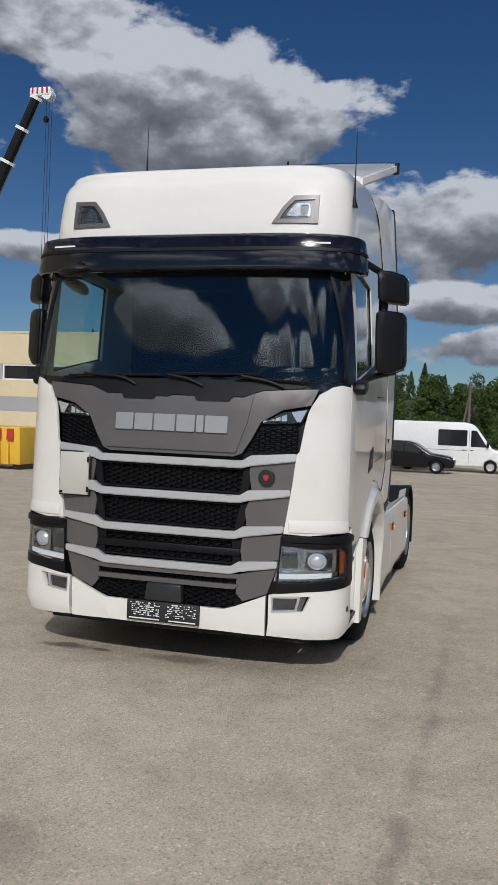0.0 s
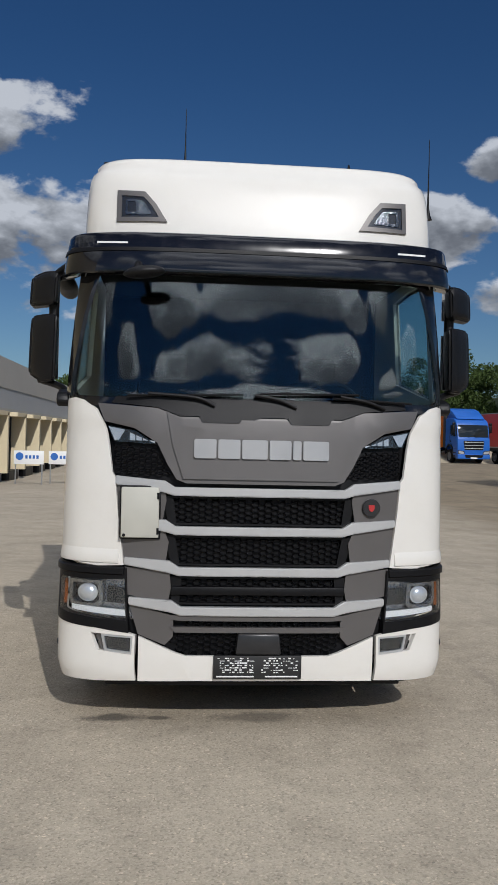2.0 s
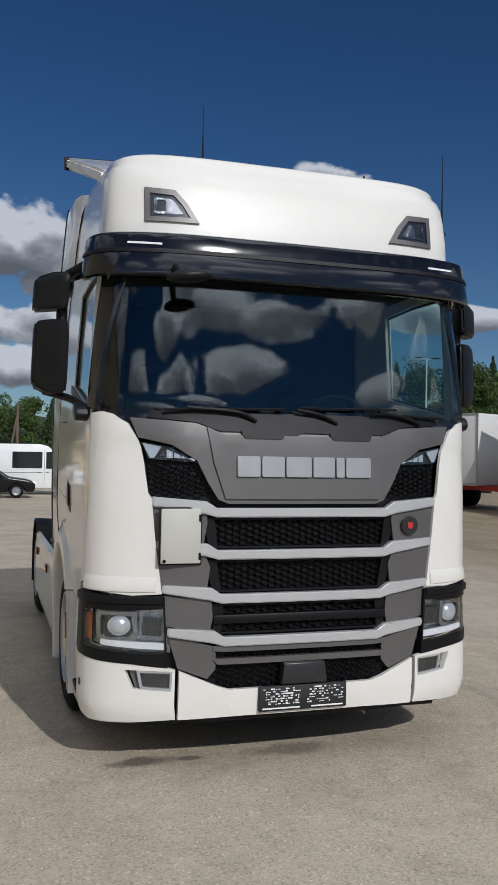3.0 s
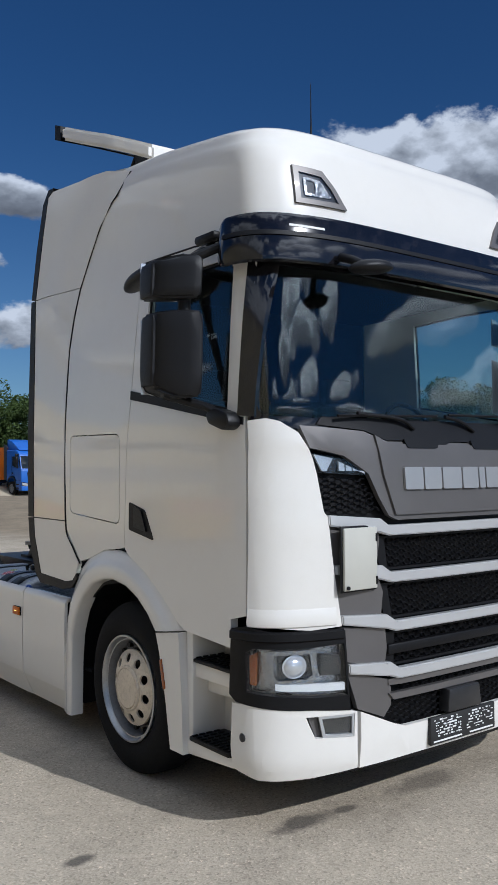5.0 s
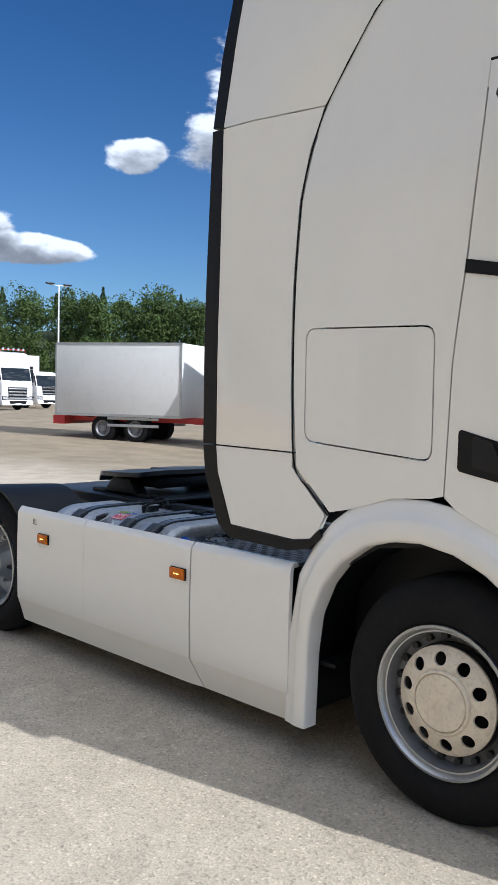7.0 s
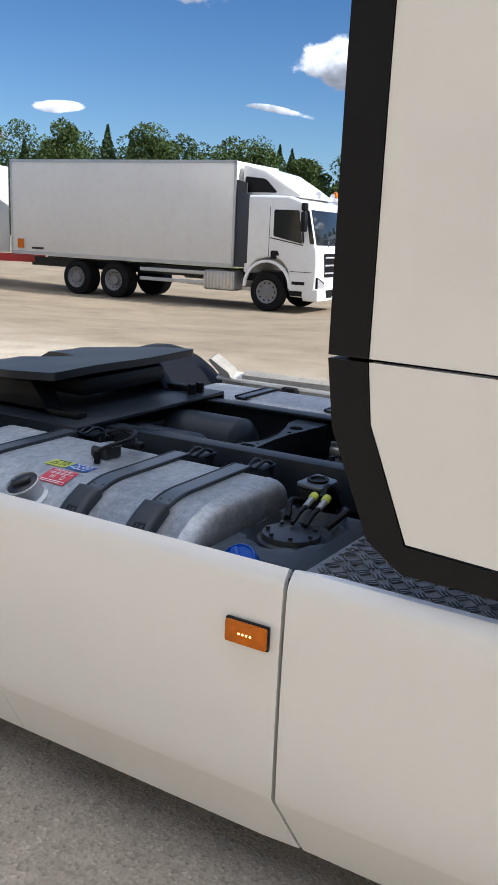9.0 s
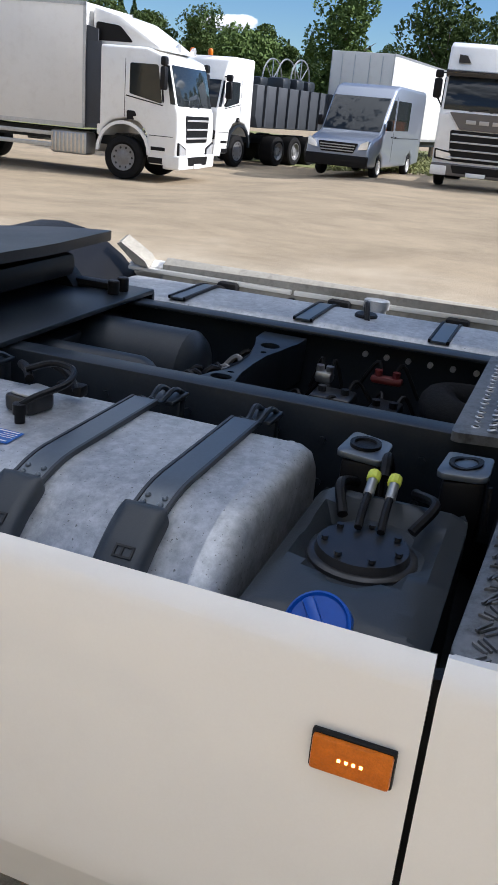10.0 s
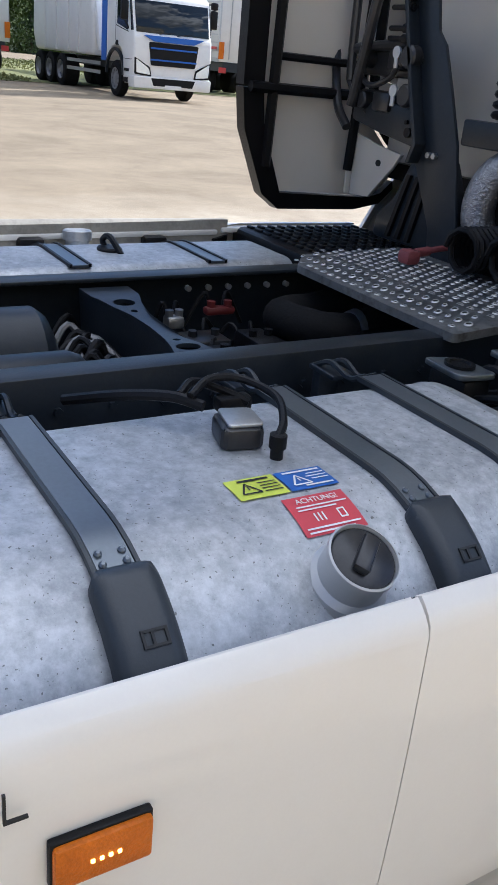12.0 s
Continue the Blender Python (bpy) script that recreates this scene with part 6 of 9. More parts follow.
    for host, yc, ink in ((ye, 4.352, "ink_black"), (bl, 4.252, "ink_white")):
        bm = bmesh.new()
        a, b, c2 = (-0.873, yc), (-0.903, yc + 0.018), (-0.903, yc - 0.018)
        for p, q in ((a, b), (b, c2), (c2, a)):
            d = Vector((q[0] - p[0], q[1] - p[1])).normalized() * 0.0018
            t = bmesh.new()
            vs = [t.verts.new((p[0] - d.y, p[1] + d.x, 0)), t.verts.new((p[0] + d.y, p[1] - d.x, 0)), t.verts.new((q[0] + d.y, q[1] - d.x, 0)), t.verts.new((q[0] - d.y, q[1] + d.x, 0))]
            t.faces.new(vs)
            for v in t.verts:
                z, n = tank_top(v.co.x)
                v.co = Vector((v.co.x, v.co.y, z)) + n * 0.004
            absorb(bm, t)
        decal(bm, -0.893, -0.883, yc - 0.0015, yc + 0.0015, 0.004)
        part("warning_triangle", bm, ink, host)
    z, n = tank_top(-0.947)
    mt = Matrix.Translation(Vector((-0.951, 4.258, z)) + n * 0.004) @ Matrix.Rotation(-math.asin(-n.x), 4, "Y") @ Matrix.Rotation(radians(-90), 4, "Z")
    words("ACHTUNG!", 0.016, mt, "ink_white", re, "label_word")


def additive_tank():
    bm = bmesh.new()
    t = sheet(rounded([(-1.165, 3.265), (-0.60, 3.265), (-0.60, 3.585), (-1.165, 3.585)], 0.05), (), 0.035)

    def top(x, y):
        u, v = (x + 0.83) / 0.155, (y - 3.435) / 0.105
        q = u * u + v * v
        sink = 0.06 if q < 0.85 else 0.06 * max(0.0, min(1.0, (1.25 - q) / 0.4))
        edge = min(x + 1.165, -0.60 - x, y - 3.265, 3.585 - y)
        return Vector((x, y, 0.945 - sink - 0.03 * max(0.0, 1 - edge / 0.05) ** 2))
    bend(bm, t, top, 0.0, None)
    prism(bm, rounded([(-1.165, 3.265), (-0.60, 3.265), (-0.60, 3.585), (-1.165, 3.585)], 0.05), "z", 0.42, 0.905)
    body = part("additive_tank", bm, "pad", truck, "black plastic additive tank")
    bm = bmesh.new()
    lathe(bm, (-0.845, 3.435, 0.885), (-0.845, 3.435, 0.95), [(0, 0.105), (0.03, 0.105), (0.034, 0.098), (0.034, 0.09), (0.05, 0.086), (0.052, 0)], 36)
    for k in range(7):
        a = k * math.pi * 2 / 7
        cyl(bm, (-0.845 + 0.072 * math.cos(a), 3.435 + 0.072 * math.sin(a), 0.937), (-0.845 + 0.072 * math.cos(a), 3.435 + 0.072 * math.sin(a), 0.945), 0.007, seg=8)
    part("pump_cover", bm, "lamp_dark", body, "grey round pump cover")
    for i, d in enumerate((-0.022, 0.022)):
        bm = bmesh.new()
        tube(bm, [(-0.80, 3.435 + d, 0.945), (-0.74, 3.44 + d, 0.965), (-0.66, 3.445 + d, 0.975)], 0.008, 8)
        part("pump_pipe", bm, "black", body, "black pump pipe")
        bm = bmesh.new()
        cyl(bm, (-0.70, 3.442 + d, 0.97), (-0.64, 3.446 + d, 0.985), 0.011, seg=12, bev=0.003)
        part("pipe_connector", bm, "steel", body, "silver hose connector")
        bm = bmesh.new()
        cyl(bm, (-0.652, 3.446 + d, 0.983), (-0.625, 3.447 + d, 0.99), 0.014, seg=10, bev=0.003)
        part("pipe_clip", bm, "lime", body, "yellow hose clip")
    for pts in (((-0.76, 3.36, 0.94), (-0.70, 3.33, 0.98), (-0.60, 3.38, 0.95), (-0.45, 3.4, 0.88)), ((-0.62, 3.45, 0.98), (-0.55, 3.46, 1.0), (-0.46, 3.46, 0.9)), ((-0.75, 3.50, 0.94), (-0.66, 3.53, 0.97), (-0.5, 3.5, 0.9))):
        bm = bmesh.new()
        tube(bm, pts, 0.011, 8)
        part("pump_hose", bm, "black", body, "black pump hose")
    bm = bmesh.new()
    c, ax = Vector((-1.105, 3.43, 0.90)), Vector((-0.72, 0.1, 0.69)).normalized()
    lathe(bm, c, c + ax * 0.07, [(0, 0.045), (0.03, 0.045), (0.032, 0.054), (0.06, 0.054), (0.064, 0.05), (0.058, 0.046), (0.058, 0)], 36)
    u, v, w = axis_frame(c, c + ax)
    q = c + ax * 0.062
    mt = Matrix(((u.x, v.x, w.x, q.x), (u.y, v.y, w.y, q.y), (u.z, v.z, w.z, q.z), (0, 0, 0, 1)))
    box(bm, (0, 0, 0), (0.09, 0.02, 0.012), 0.005, mt)
    part("additive_cap", bm, "blue", body, "blue filler cap")
    for y in (3.52, 3.30):
        bm = bmesh.new()
        prism(bm, rounded([(-0.585, y - 0.055), (-0.47, y - 0.055), (-0.44, y + 0.045), (-0.57, y + 0.055)], 0.02), "z", 0.985, 1.0, 0.003)
        mount = part("tank_bracket", bm, "strap", truck, "dark bracket plate")
        bm = bmesh.new()
        lathe(bm, (-0.515, y, 1.0), (-0.515, y, 1.02), [(0, 0.036), (0.008, 0.036), (0.008, 0.026), (0.002, 0.024), (0.002, 0)], 20)
        part("bracket_ring", bm, "black", mount)
        bm = bmesh.new()
        span(bm, -0.575, -0.46, y - 0.05, y + 0.04, 0.80, 0.984, 0.012)
        tube(bm, [(-0.59, y - 0.06, 0.98), (-0.60, y - 0.065, 0.88)], 0.006, 6, 1)
        part("bracket_leg", bm, "black", mount)


def tread_step():
    bm = bmesh.new()
    poly = rounded([(-1.205, 2.56), (-0.47, 2.56), (-0.47, 3.20), (-1.16, 3.235), (-1.205, 3.20)], 0.02)
    prism(bm, poly, "z", 0.925, 0.948, 0.004)
    plate = part("tread_step", bm, "tread", truck, "dirty chequer-plate step behind the cab")
    bm = bmesh.new()
    for i in range(17):
        for j in range(15):
            x, y = -1.18 + i * 0.042, 2.60 + j * 0.042
            if x > -0.49 or y > 3.19:
                continue
            m = Matrix.Translation((x, y, 0.949)) @ Matrix.Rotation(radians(45 if (i + j) % 2 else -45), 4, "Z")
            for d in (-0.010, 0.0, 0.010):
                box(bm, (0, d, 0), (0.030, 0.0045, 0.005), 0.0, m)
    ob = part("tread_ribs", bm, "tread", plate)
    ob["kind"] = "stuff"
    bm = bmesh.new()
    span(bm, -1.2, -0.5, 2.56, 3.22, 0.5, 0.92, 0.02)
    part("battery_box", bm, "black", truck, "black battery box")


def rails():
    for x0, x1, s in ((-0.306, -0.226, 1), (0.451, 0.531, -1)):
        bm = bmesh.new()
        web = x0 if s > 0 else x1
        tip = x1 if s > 0 else x0
        prism(bm, [(web, 0.70), (tip, 0.70), (tip, 0.712), (web + s * 0.011, 0.712), (web + s * 0.011, 0.958), (tip, 0.958), (tip, 0.97), (web, 0.97)], "y", 2.2, 6.3, 0.003)
        rail = part("chassis_rail", bm, "chassis", truck, "dark blue-grey chassis rail")
        bm = bmesh.new()
        for k in range(26):
            y = 2.9 + k * 0.13
            for z in (0.78, 0.90):
                cyl(bm, (web - 0.008, y, z), (web + 0.018, y, z), 0.011, seg=6)
        ob = part("rail_bolt", bm, "chassis", rail)
        ob["kind"] = "stuff"
    # crossmember with a narrow waist and flared feet, an oval and a bolt hole in each
    bm = bmesh.new()
    right = [(-0.235, 3.985), (-0.16, 3.995), (-0.05, 4.018), (0.06, 4.022), (0.17, 4.018), (0.28, 3.995), (0.35, 3.972), (0.445, 3.968)]
    left = [(0.445, 4.128), (0.35, 4.124), (0.28, 4.10), (0.17, 4.076), (0.06, 4.07), (-0.05, 4.076), (-0.16, 4.105), (-0.235, 4.118)]
    oval = [[(cx + 0.026 * math.cos(-k * math.pi / 8), cy + 0.034 * math.sin(-k * math.pi / 8)) for k in range(16)] for cx, cy in ((-0.13, 4.05), (0.285, 4.048))]
    bolt = [[(cx + 0.011 * math.cos(-k * math.pi / 5), cy + 0.011 * math.sin(-k * math.pi / 5)) for k in range(10)] for cx, cy in ((-0.06, 4.048), (0.215, 4.046))]
    t = sheet(right + left, oval + bolt, 0.06)
    bend(bm, t, lambda x, y: Vector((x, y, 0.957 - 0.10 * max(0.0, 1 - (x - 0.105) ** 2 / 0.045) * 0.12)), 0.012, lambda x, y: (0, 0, -1))
    for line in (right, left):
        t = bmesh.new()
        top = [t.verts.new((x, y, 0.952)) for x, y in line]
        low = [t.verts.new((x, y + (0.01 if line is right else -0.01), 0.80)) for x, y in line]
        for k in range(len(line) - 1):
            t.faces.new((top[k], top[k + 1], low[k + 1], low[k]))
        absorb(bm, t)
    part("crossmember", bm, "chassis", truck, "dark chassis crossmember with holes")
    for y in (2.5, 4.75, 5.6, 6.25):
        bm = bmesh.new()
        span(bm, -0.33, 0.57, y - 0.04, y + 0.04, 0.74, 0.92, 0.01)
        part("crossmember", bm, "chassis", truck)
    # air reservoirs between the rails
    for x, z, y0, y1, r in ((0.265, 0.815, 4.27, 5.1, 0.145), (-0.075, 0.875, 4.29, 5.1, 0.075)):
        bm = bmesh.new()
        n = y1 - y0
        lathe(bm, (x, y0, z), (x, y1, z), [(0, 0), (0.006, r * 0.5), (0.03, r * 0.85), (0.06, r), (n - 0.06, r), (n - 0.02, r * 0.8), (n, 0)], 28)
        part("air_tank", bm, "chassis", truck, "dark grey air tank")
    # hoses, valves and pipes in the gap
    rnd = random.Random(11)
    for k in range(16):
        bm = bmesh.new()
        y, x = 4.10 + rnd.random() * 0.12, 0.02 + rnd.random() * 0.36
        tube(bm, [(x, y + 0.12, 0.74 + rnd.random() * 0.06), (x + 0.04, y + 0.04, 0.84 + rnd.random() * 0.05), (x + rnd.uniform(-0.1, 0.1), y - 0.02, 0.80), (x + rnd.uniform(-0.12, 0.12), y - 0.12, 0.74)], 0.008 + rnd.random() * 0.006, 7)
        part("air_line", bm, "black" if k % 4 else "rim_grey", truck, "coiled air line")
    for x, y, z, s, mt in ((0.10, 3.85, 0.80, (0.12, 0.16, 0.10), "black"), (0.24, 3.80, 0.82, (0.12, 0.14, 0.06), "lamp_dark"), (0.40, 3.66, 0.875, (0.04, 0.11, 0.028), "dull_red"), (0.05, 3.66, 0.79, (0.1, 0.16, 0.1), "black"), (0.33, 3.86, 0.87, (0.05, 0.06, 0.04), "steel"), (0.20, 3.62, 0.80, (0.16, 0.10, 0.10), "black")):
        bm = bmesh.new()
        box(bm, (x, y, z), s, 0.012)
        for k in (-1, 1):
            cyl(bm, (x, y + k * s[1] * 0.28, z + s[2] / 2 - 0.005), (x, y + k * s[1] * 0.28, z + s[2] / 2 + 0.018), 0.014, seg=10)
        block = part("valve_block", bm, mt, truck, "small valve block")
        for k in (-1, 1):
            bm = bmesh.new()
            tube(bm, [(x + s[0] * 0.4, y + k * s[1] * 0.2, z), (x + s[0] * 0.8, y + k * s[1] * 0.4, z + 0.05), (x + s[0] * 0.9, y + k * s[1], z - 0.06)], 0.007, 6)
            part("valve_hose", bm, "black", block, "thin black valve hose")
    bm = bmesh.new()
    tube(bm, [(0.40, 3.12, 0.84), (0.40, 3.34, 0.85), (0.33, 3.46, 0.86), (0.22, 3.44, 0.86), (0.17, 3.34, 0.85), (0.17, 3.0, 0.84)], 0.062, 14, 7)
    part("intake_hose", bm, "rubber", truck, "thick black intake hose")
    bm = bmesh.new()
    cyl(bm, (0.17, 3.30, 0.85), (0.17, 3.275, 0.85), 0.066, seg=18)
    part("hose_clamp", bm, "steel", truck)
    bm = bmesh.new()
    cyl(bm, (0.12, 2.6, 0.66), (0.12, 5.3, 0.60), 0.055, seg=16)
    part("prop_shaft", bm, "black", truck)
    bm = bmesh.new()
    box(bm, (0.12, 3.05, 0.68), (0.5, 0.7, 0.38), 0.08)
    part("gearbox", bm, "black", truck)
    for k in range(6):
        bm = bmesh.new()
        cyl(bm, (0.438, 3.38 + k * 0.075, 0.94), (0.452, 3.38 + k * 0.075, 0.94), 0.010, seg=8)
        part("bolt_head", bm, "steel", truck)
    bm = bmesh.new()
    span(bm, -1.15, 1.15, 2.3, 6.0, 0.48, 0.50)
    part("under_tray", bm, "black", truck)


def far_side():
    bm = bmesh.new()
    ring = [(-x, z) for x, z in tank_ring()][::-1]
    loops = []
    for y, k in ((3.22, 0.9), (3.235, 0.97), (3.27, 1.0), (4.93, 1.0), (4.95, 0.96)):
        loops.append([bm.verts.new((0.845 + 0.045 + (x - 0.845) * k * 0.88, y, 0.66 + (z - 0.68) * k * 0.96)) for x, z in ring])
    n = len(ring)
    for a, b in zip(loops, loops[1:]):
        for i in range(n):
            bm.faces.new((a[i], a[(i + 1) % n], b[(i + 1) % n], b[i]))
    bm.faces.new(loops[0][::-1]), bm.faces.new(loops[-1])
    bmesh.ops.remove_doubles(bm, verts=bm.verts, dist=1e-5)
    bmesh.ops.recalc_face_normals(bm, faces=bm.faces[:])
    tank = part("fuel_tank", bm, "alu", truck, "long grey fuel tank with dark straps")
    for y in (4.58, 4.05, 3.54):
        for g0, g1, d, w in ((0.0, 0.008, 0, 0.055), (0.0, 0.012, -0.033, 0.010), (0.0, 0.012, 0.033, 0.010)):
            t = bmesh.new()
            strap_band(t, y + d, w, g0, g1, -0.56, -1.18)
            for v in t.verts:
                v.co = Vector((0.89 + (-v.co.x - 0.845) * 0.885, v.co.y, 0.66 + (v.co.z - 0.68) * 0.968))
            bmesh.ops.reverse_faces(t, faces=t.faces[:])
            if d:
                part("strap_rubber", t, "black", tank, "black rubber strap edging")
            else:
                part("tank_strap", t, "strap", tank, "dark steel tank strap")
        bm = bmesh.new()
        box(bm, (1.17, y, 0.93), (0.06, 0.10, 0.05), 0.015)
        part("strap_pad", bm, "black", tank)
    bm = bmesh.new()
    lathe(bm, (1.125, 3.88, 0.90), (1.135, 3.88, 1.01), [(0, 0.045), (0.05, 0.045), (0.052, 0.055), (0.085, 0.055), (0.09, 0.048), (0.09, 0)], 28)
    part("filler_cap", bm, "plate_alu", tank, "silver filler cap")
    bm = bmesh.new()
    tube(bm, [(0.80, 3.84, 0.97), (0.86, 3.86, 1.02), (0.90, 3.87, 1.0), (0.88, 3.86, 0.965)], 0.011, 8)
    cyl(bm, (0.86, 3.86, 0.955), (0.86, 3.86, 0.985), 0.045, seg=18, bev=0.005)
    part("level_sender", bm, "black", tank)
    # grey inner lining of the far skirt
    bm = bmesh.new()
    span(bm, 1.190, 1.213, 3.20, 4.92, 0.72, 0.984, 0.002)
    part("skirt_lining", bm, "board", truck, "dull beige-grey skirt lining board")
    bm = bmesh.new()
    span(bm, 0.63, 1.20, 2.50, 3.16, 0.62, 0.955, 0.02)
    cover = part("battery_cover", bm, "black", truck, "black battery cover with ribbed top")
    bm = bmesh.new()
    for i in range(9):
        for j in range(12):
            box(bm, (0.68 + i * 0.058, 2.55 + j * 0.05, 0.958), (0.04, 0.018, 0.012), 0.003)
    ob = part("cover_tread", bm, "black", cover)
    ob["kind"] = "stuff"


def catwalk():
    bm = bmesh.new()
    t = sheet(rounded([(-0.30, 2.80), (0.55, 2.80), (0.53, 3.27), (0.44, 3.345), (-0.34, 3.36)], 0.02), (), 0.5)
    bend(bm, t, lambda x, y: Vector((x, y, 1.005)), 0.025, lambda x, y: (0, 0, -1))
    plate = part("catwalk", bm, "tread", truck, "perforated aluminium catwalk plate")
    bm, bm2 = bmesh.new(), bmesh.new()
    for i in range(21):
        for j in range(12):
            x, y = -0.30 + i * 0.041 + (0.02 if j % 2 else 0), 2.87 + j * 0.040
            if x > 0.53 or y > 3.325:
                continue
            c = Vector((x, y, 1.006))
            big = 1.0 if (i + j) % 3 else 0.7
            lathe(bm, c, c + Vector((0, 0, 0.01)), [(0, 0.0125 * big), (0.003, 0.010 * big), (0.0035, 0.0085 * big), (0.001, 0.0080 * big)], 10)
            lathe(bm2, c, c + Vector((0, 0, 0.01)), [(0.0015, 0.0082 * big), (0.0015, 0.0)], 10)
    a = part("grip_ring", bm, "plate_alu", plate)
    b = part("grip_hole", bm2, "ink_black", plate)
    a["kind"] = b["kind"] = "stuff"
    # red coupling and coiled air hoses on the plate
    bm = bmesh.new()
    box(bm, (0.285, 3.00, 1.035), (0.06, 0.06, 0.05), 0.014)
    cyl(bm, (0.29, 2.97, 1.045), (0.30, 2.90, 1.048), 0.016, seg=12, bev=0.003)
    part("air_coupling", bm, "faded_red", truck, "faded red air coupling")
    bm = bmesh.new()
    tube(bm, [(0.30, 2.91, 1.048), (0.315, 2.83, 1.052), (0.33, 2.70, 1.06), (0.33, 2.62, 1.10)], 0.011, 8)
    part("coupling_hose", bm, "faded_red", truck, "faded red air hose")
    for cx, cz, r0, y0, n in ((0.10, 1.095, 0.068, 2.955, 16), (-0.06, 1.10, 0.066, 2.93, 14)):
        bm = bmesh.new()
        pts = []
        for k in range(n * 10 + 1):
            a = 2 * math.pi * k / 10
            pts.append((cx + r0 * math.cos(a), y0 - k * 0.0024, cz + r0 * math.sin(a)))
        tube(bm, pts, 0.0105, 6, 1)
        part("air_coil", bm, "black", truck, "black coiled air hose")


def behind_cab():
    # bracket tower: plate with a folded edge, ear plate behind it
    edge = [(0.71, 2.40), (0.706, 1.875), (0.60, 1.55), (0.536, 1.378), (0.56, 1.31), (0.437, 1.10), (0.42, 1.0)]
    back = [(0.27, 1.0), (0.286, 1.07), (0.362, 1.39), (0.43, 1.55), (0.50, 1.70), (0.545, 1.744), (0.575, 1.86), (0.60, 2.40)]
    bm = bmesh.new()
    prism(bm, edge + back, "y", 2.785, 2.80, 0.003)
    part("hose_tower", bm, "chassis", truck, "dark bracket tower behind the cab")
    bm = bmesh.new()
    prism(bm, edge[:5] + [(x - 0.02, z) for x, z in edge[:5]][::-1], "y", 2.80, 2.85, 0.003)
    part("tower_flange", bm, "chassis", truck)
    for z in (1.845, 1.812, 1.745, 1.712):
        bm = bmesh.new()
        cyl(bm, (0.65, 2.83, z), (0.77, 2.83, z), 0.009, seg=8)
        cyl(bm, (0.66, 2.83, z), (0.69, 2.83, z), 0.016, seg=10)
        part("hose_stub", bm, "black", truck)
    for x, z in ((0.70, 1.655), (0.69, 1.528)):
        bm = bmesh.new()
        lathe(bm, (x, 2.845, z + 0.012), (x, 2.835, z + 0.012), [(0, 0), (0, 0.021), (0.008, 0.021), (0.008, 0)], 18)
        box(bm, (x, 2.84, z - 0.02), (0.02, 0.008, 0.04), 0.003)
        part("hose_tag", bm, "silver", truck, "pale hose tag")
        bm = bmesh.new()
        cyl(bm, (x - 0.065, 2.80, z), (x - 0.065, 2.85, z), 0.04, seg=20, bev=0.008)
        part("hose_socket", bm, "lamp_dark", truck)
    for x0, x1, z0, z1 in ((0.64, 1.01, 1.585, 1.70), (0.70, 0.99, 1.46, 1.535)):
        bm = bmesh.new()
        span(bm, x0, x1, 2.66, 2.77, z0, z1, 0.015)
        box(bm, (x0 + 0.1, 2.78, (z0 + z1) / 2), (0.10, 0.06, 0.07), 0.012)
        cyl(bm, (x1 - 0.08, 2.76, (z0 + z1) / 2), (x1 - 0.08, 2.82, (z0 + z1) / 2), 0.032, seg=16, bev=0.006)
        part("valve_box", bm, "lamp_dark", truck, "black valve block")
    bm = bmesh.new()
    prism(bm, [(0.985, 1.49), (0.985, 1.42), (0.80, 1.385), (0.62, 1.36), (0.545, 1.37), (0.57, 1.50)], "y", 2.70, 2.79, 0.012)
    part("lower_bracket", bm, "chassis", truck)
    for x, z in ((0.63, 1.405), (0.60, 1.43), (0.645, 1.44)):
        bm = bmesh.new()
        cyl(bm, (x, 2.78, z), (x, 2.80, z), 0.018 if x > 0.61 and z < 1.42 else 0.008, seg=14)
        part("bracket_bolt", bm, "black", truck)
    for x in (0.455, 0.485):
        bm = bmesh.new()
        cyl(bm, (x, 2.795, 1.345), (x, 2.815, 1.345), 0.011, seg=6)
        part("tower_bolt", bm, "steel", truck)
    for pts, r in ((((0.945, 2.83, 1.47), (0.90, 2.83, 1.68), (0.86, 2.83, 1.875), (0.76, 2.82, 2.45)), 0.021), (((1.055, 2.76, 1.56), (1.065, 2.76, 1.75), (1.08, 2.76, 2.45)), 0.017), (((1.06, 2.75, 1.675), (0.85, 2.78, 1.69), (0.68, 2.80, 1.70)), 0.02),
                   (((1.235, 2.70, 1.70), (1.20, 2.72, 1.60), (1.13, 2.74, 1.46), (1.04, 2.76, 1.385)), 0.018), (((1.06, 2.76, 1.56), (1.0, 2.77, 1.50), (0.9, 2.78, 1.45)), 0.012), (((0.98, 2.80, 1.60), (0.86, 2.82, 1.55), (0.75, 2.82, 1.58), (0.70, 2.83, 1.62)), 0.011)):
        bm = bmesh.new()
        tube(bm, pts, r, 10)
        part("hose_pipe", bm, "lamp_dark", truck, "black hose pipe behind the cab")
    bm = bmesh.new()
    prism(bm, [(0.80, 1.0), (0.79, 1.09), (0.70, 1.17), (0.625, 1.32), (0.55, 1.33), (0.44, 1.12), (0.43, 1.0)], "y", 2.58, 2.76, 0.02)
    part("cab_mount", bm, "chassis", truck, "dark cab mounting bracket")
    for k in range(3):
        bm = bmesh.new()
        prism(bm, [(0.70 - k * 0.06, 1.02), (0.68 - k * 0.06, 1.02), (0.60 - k * 0.05, 1.26), (0.62 - k * 0.05, 1.26)], "y", 2.755, 2.775)
        part("mount_rib", bm, "black", truck)
    # pale corner plate under the sleeper, behind the tower
    bm = bmesh.new()
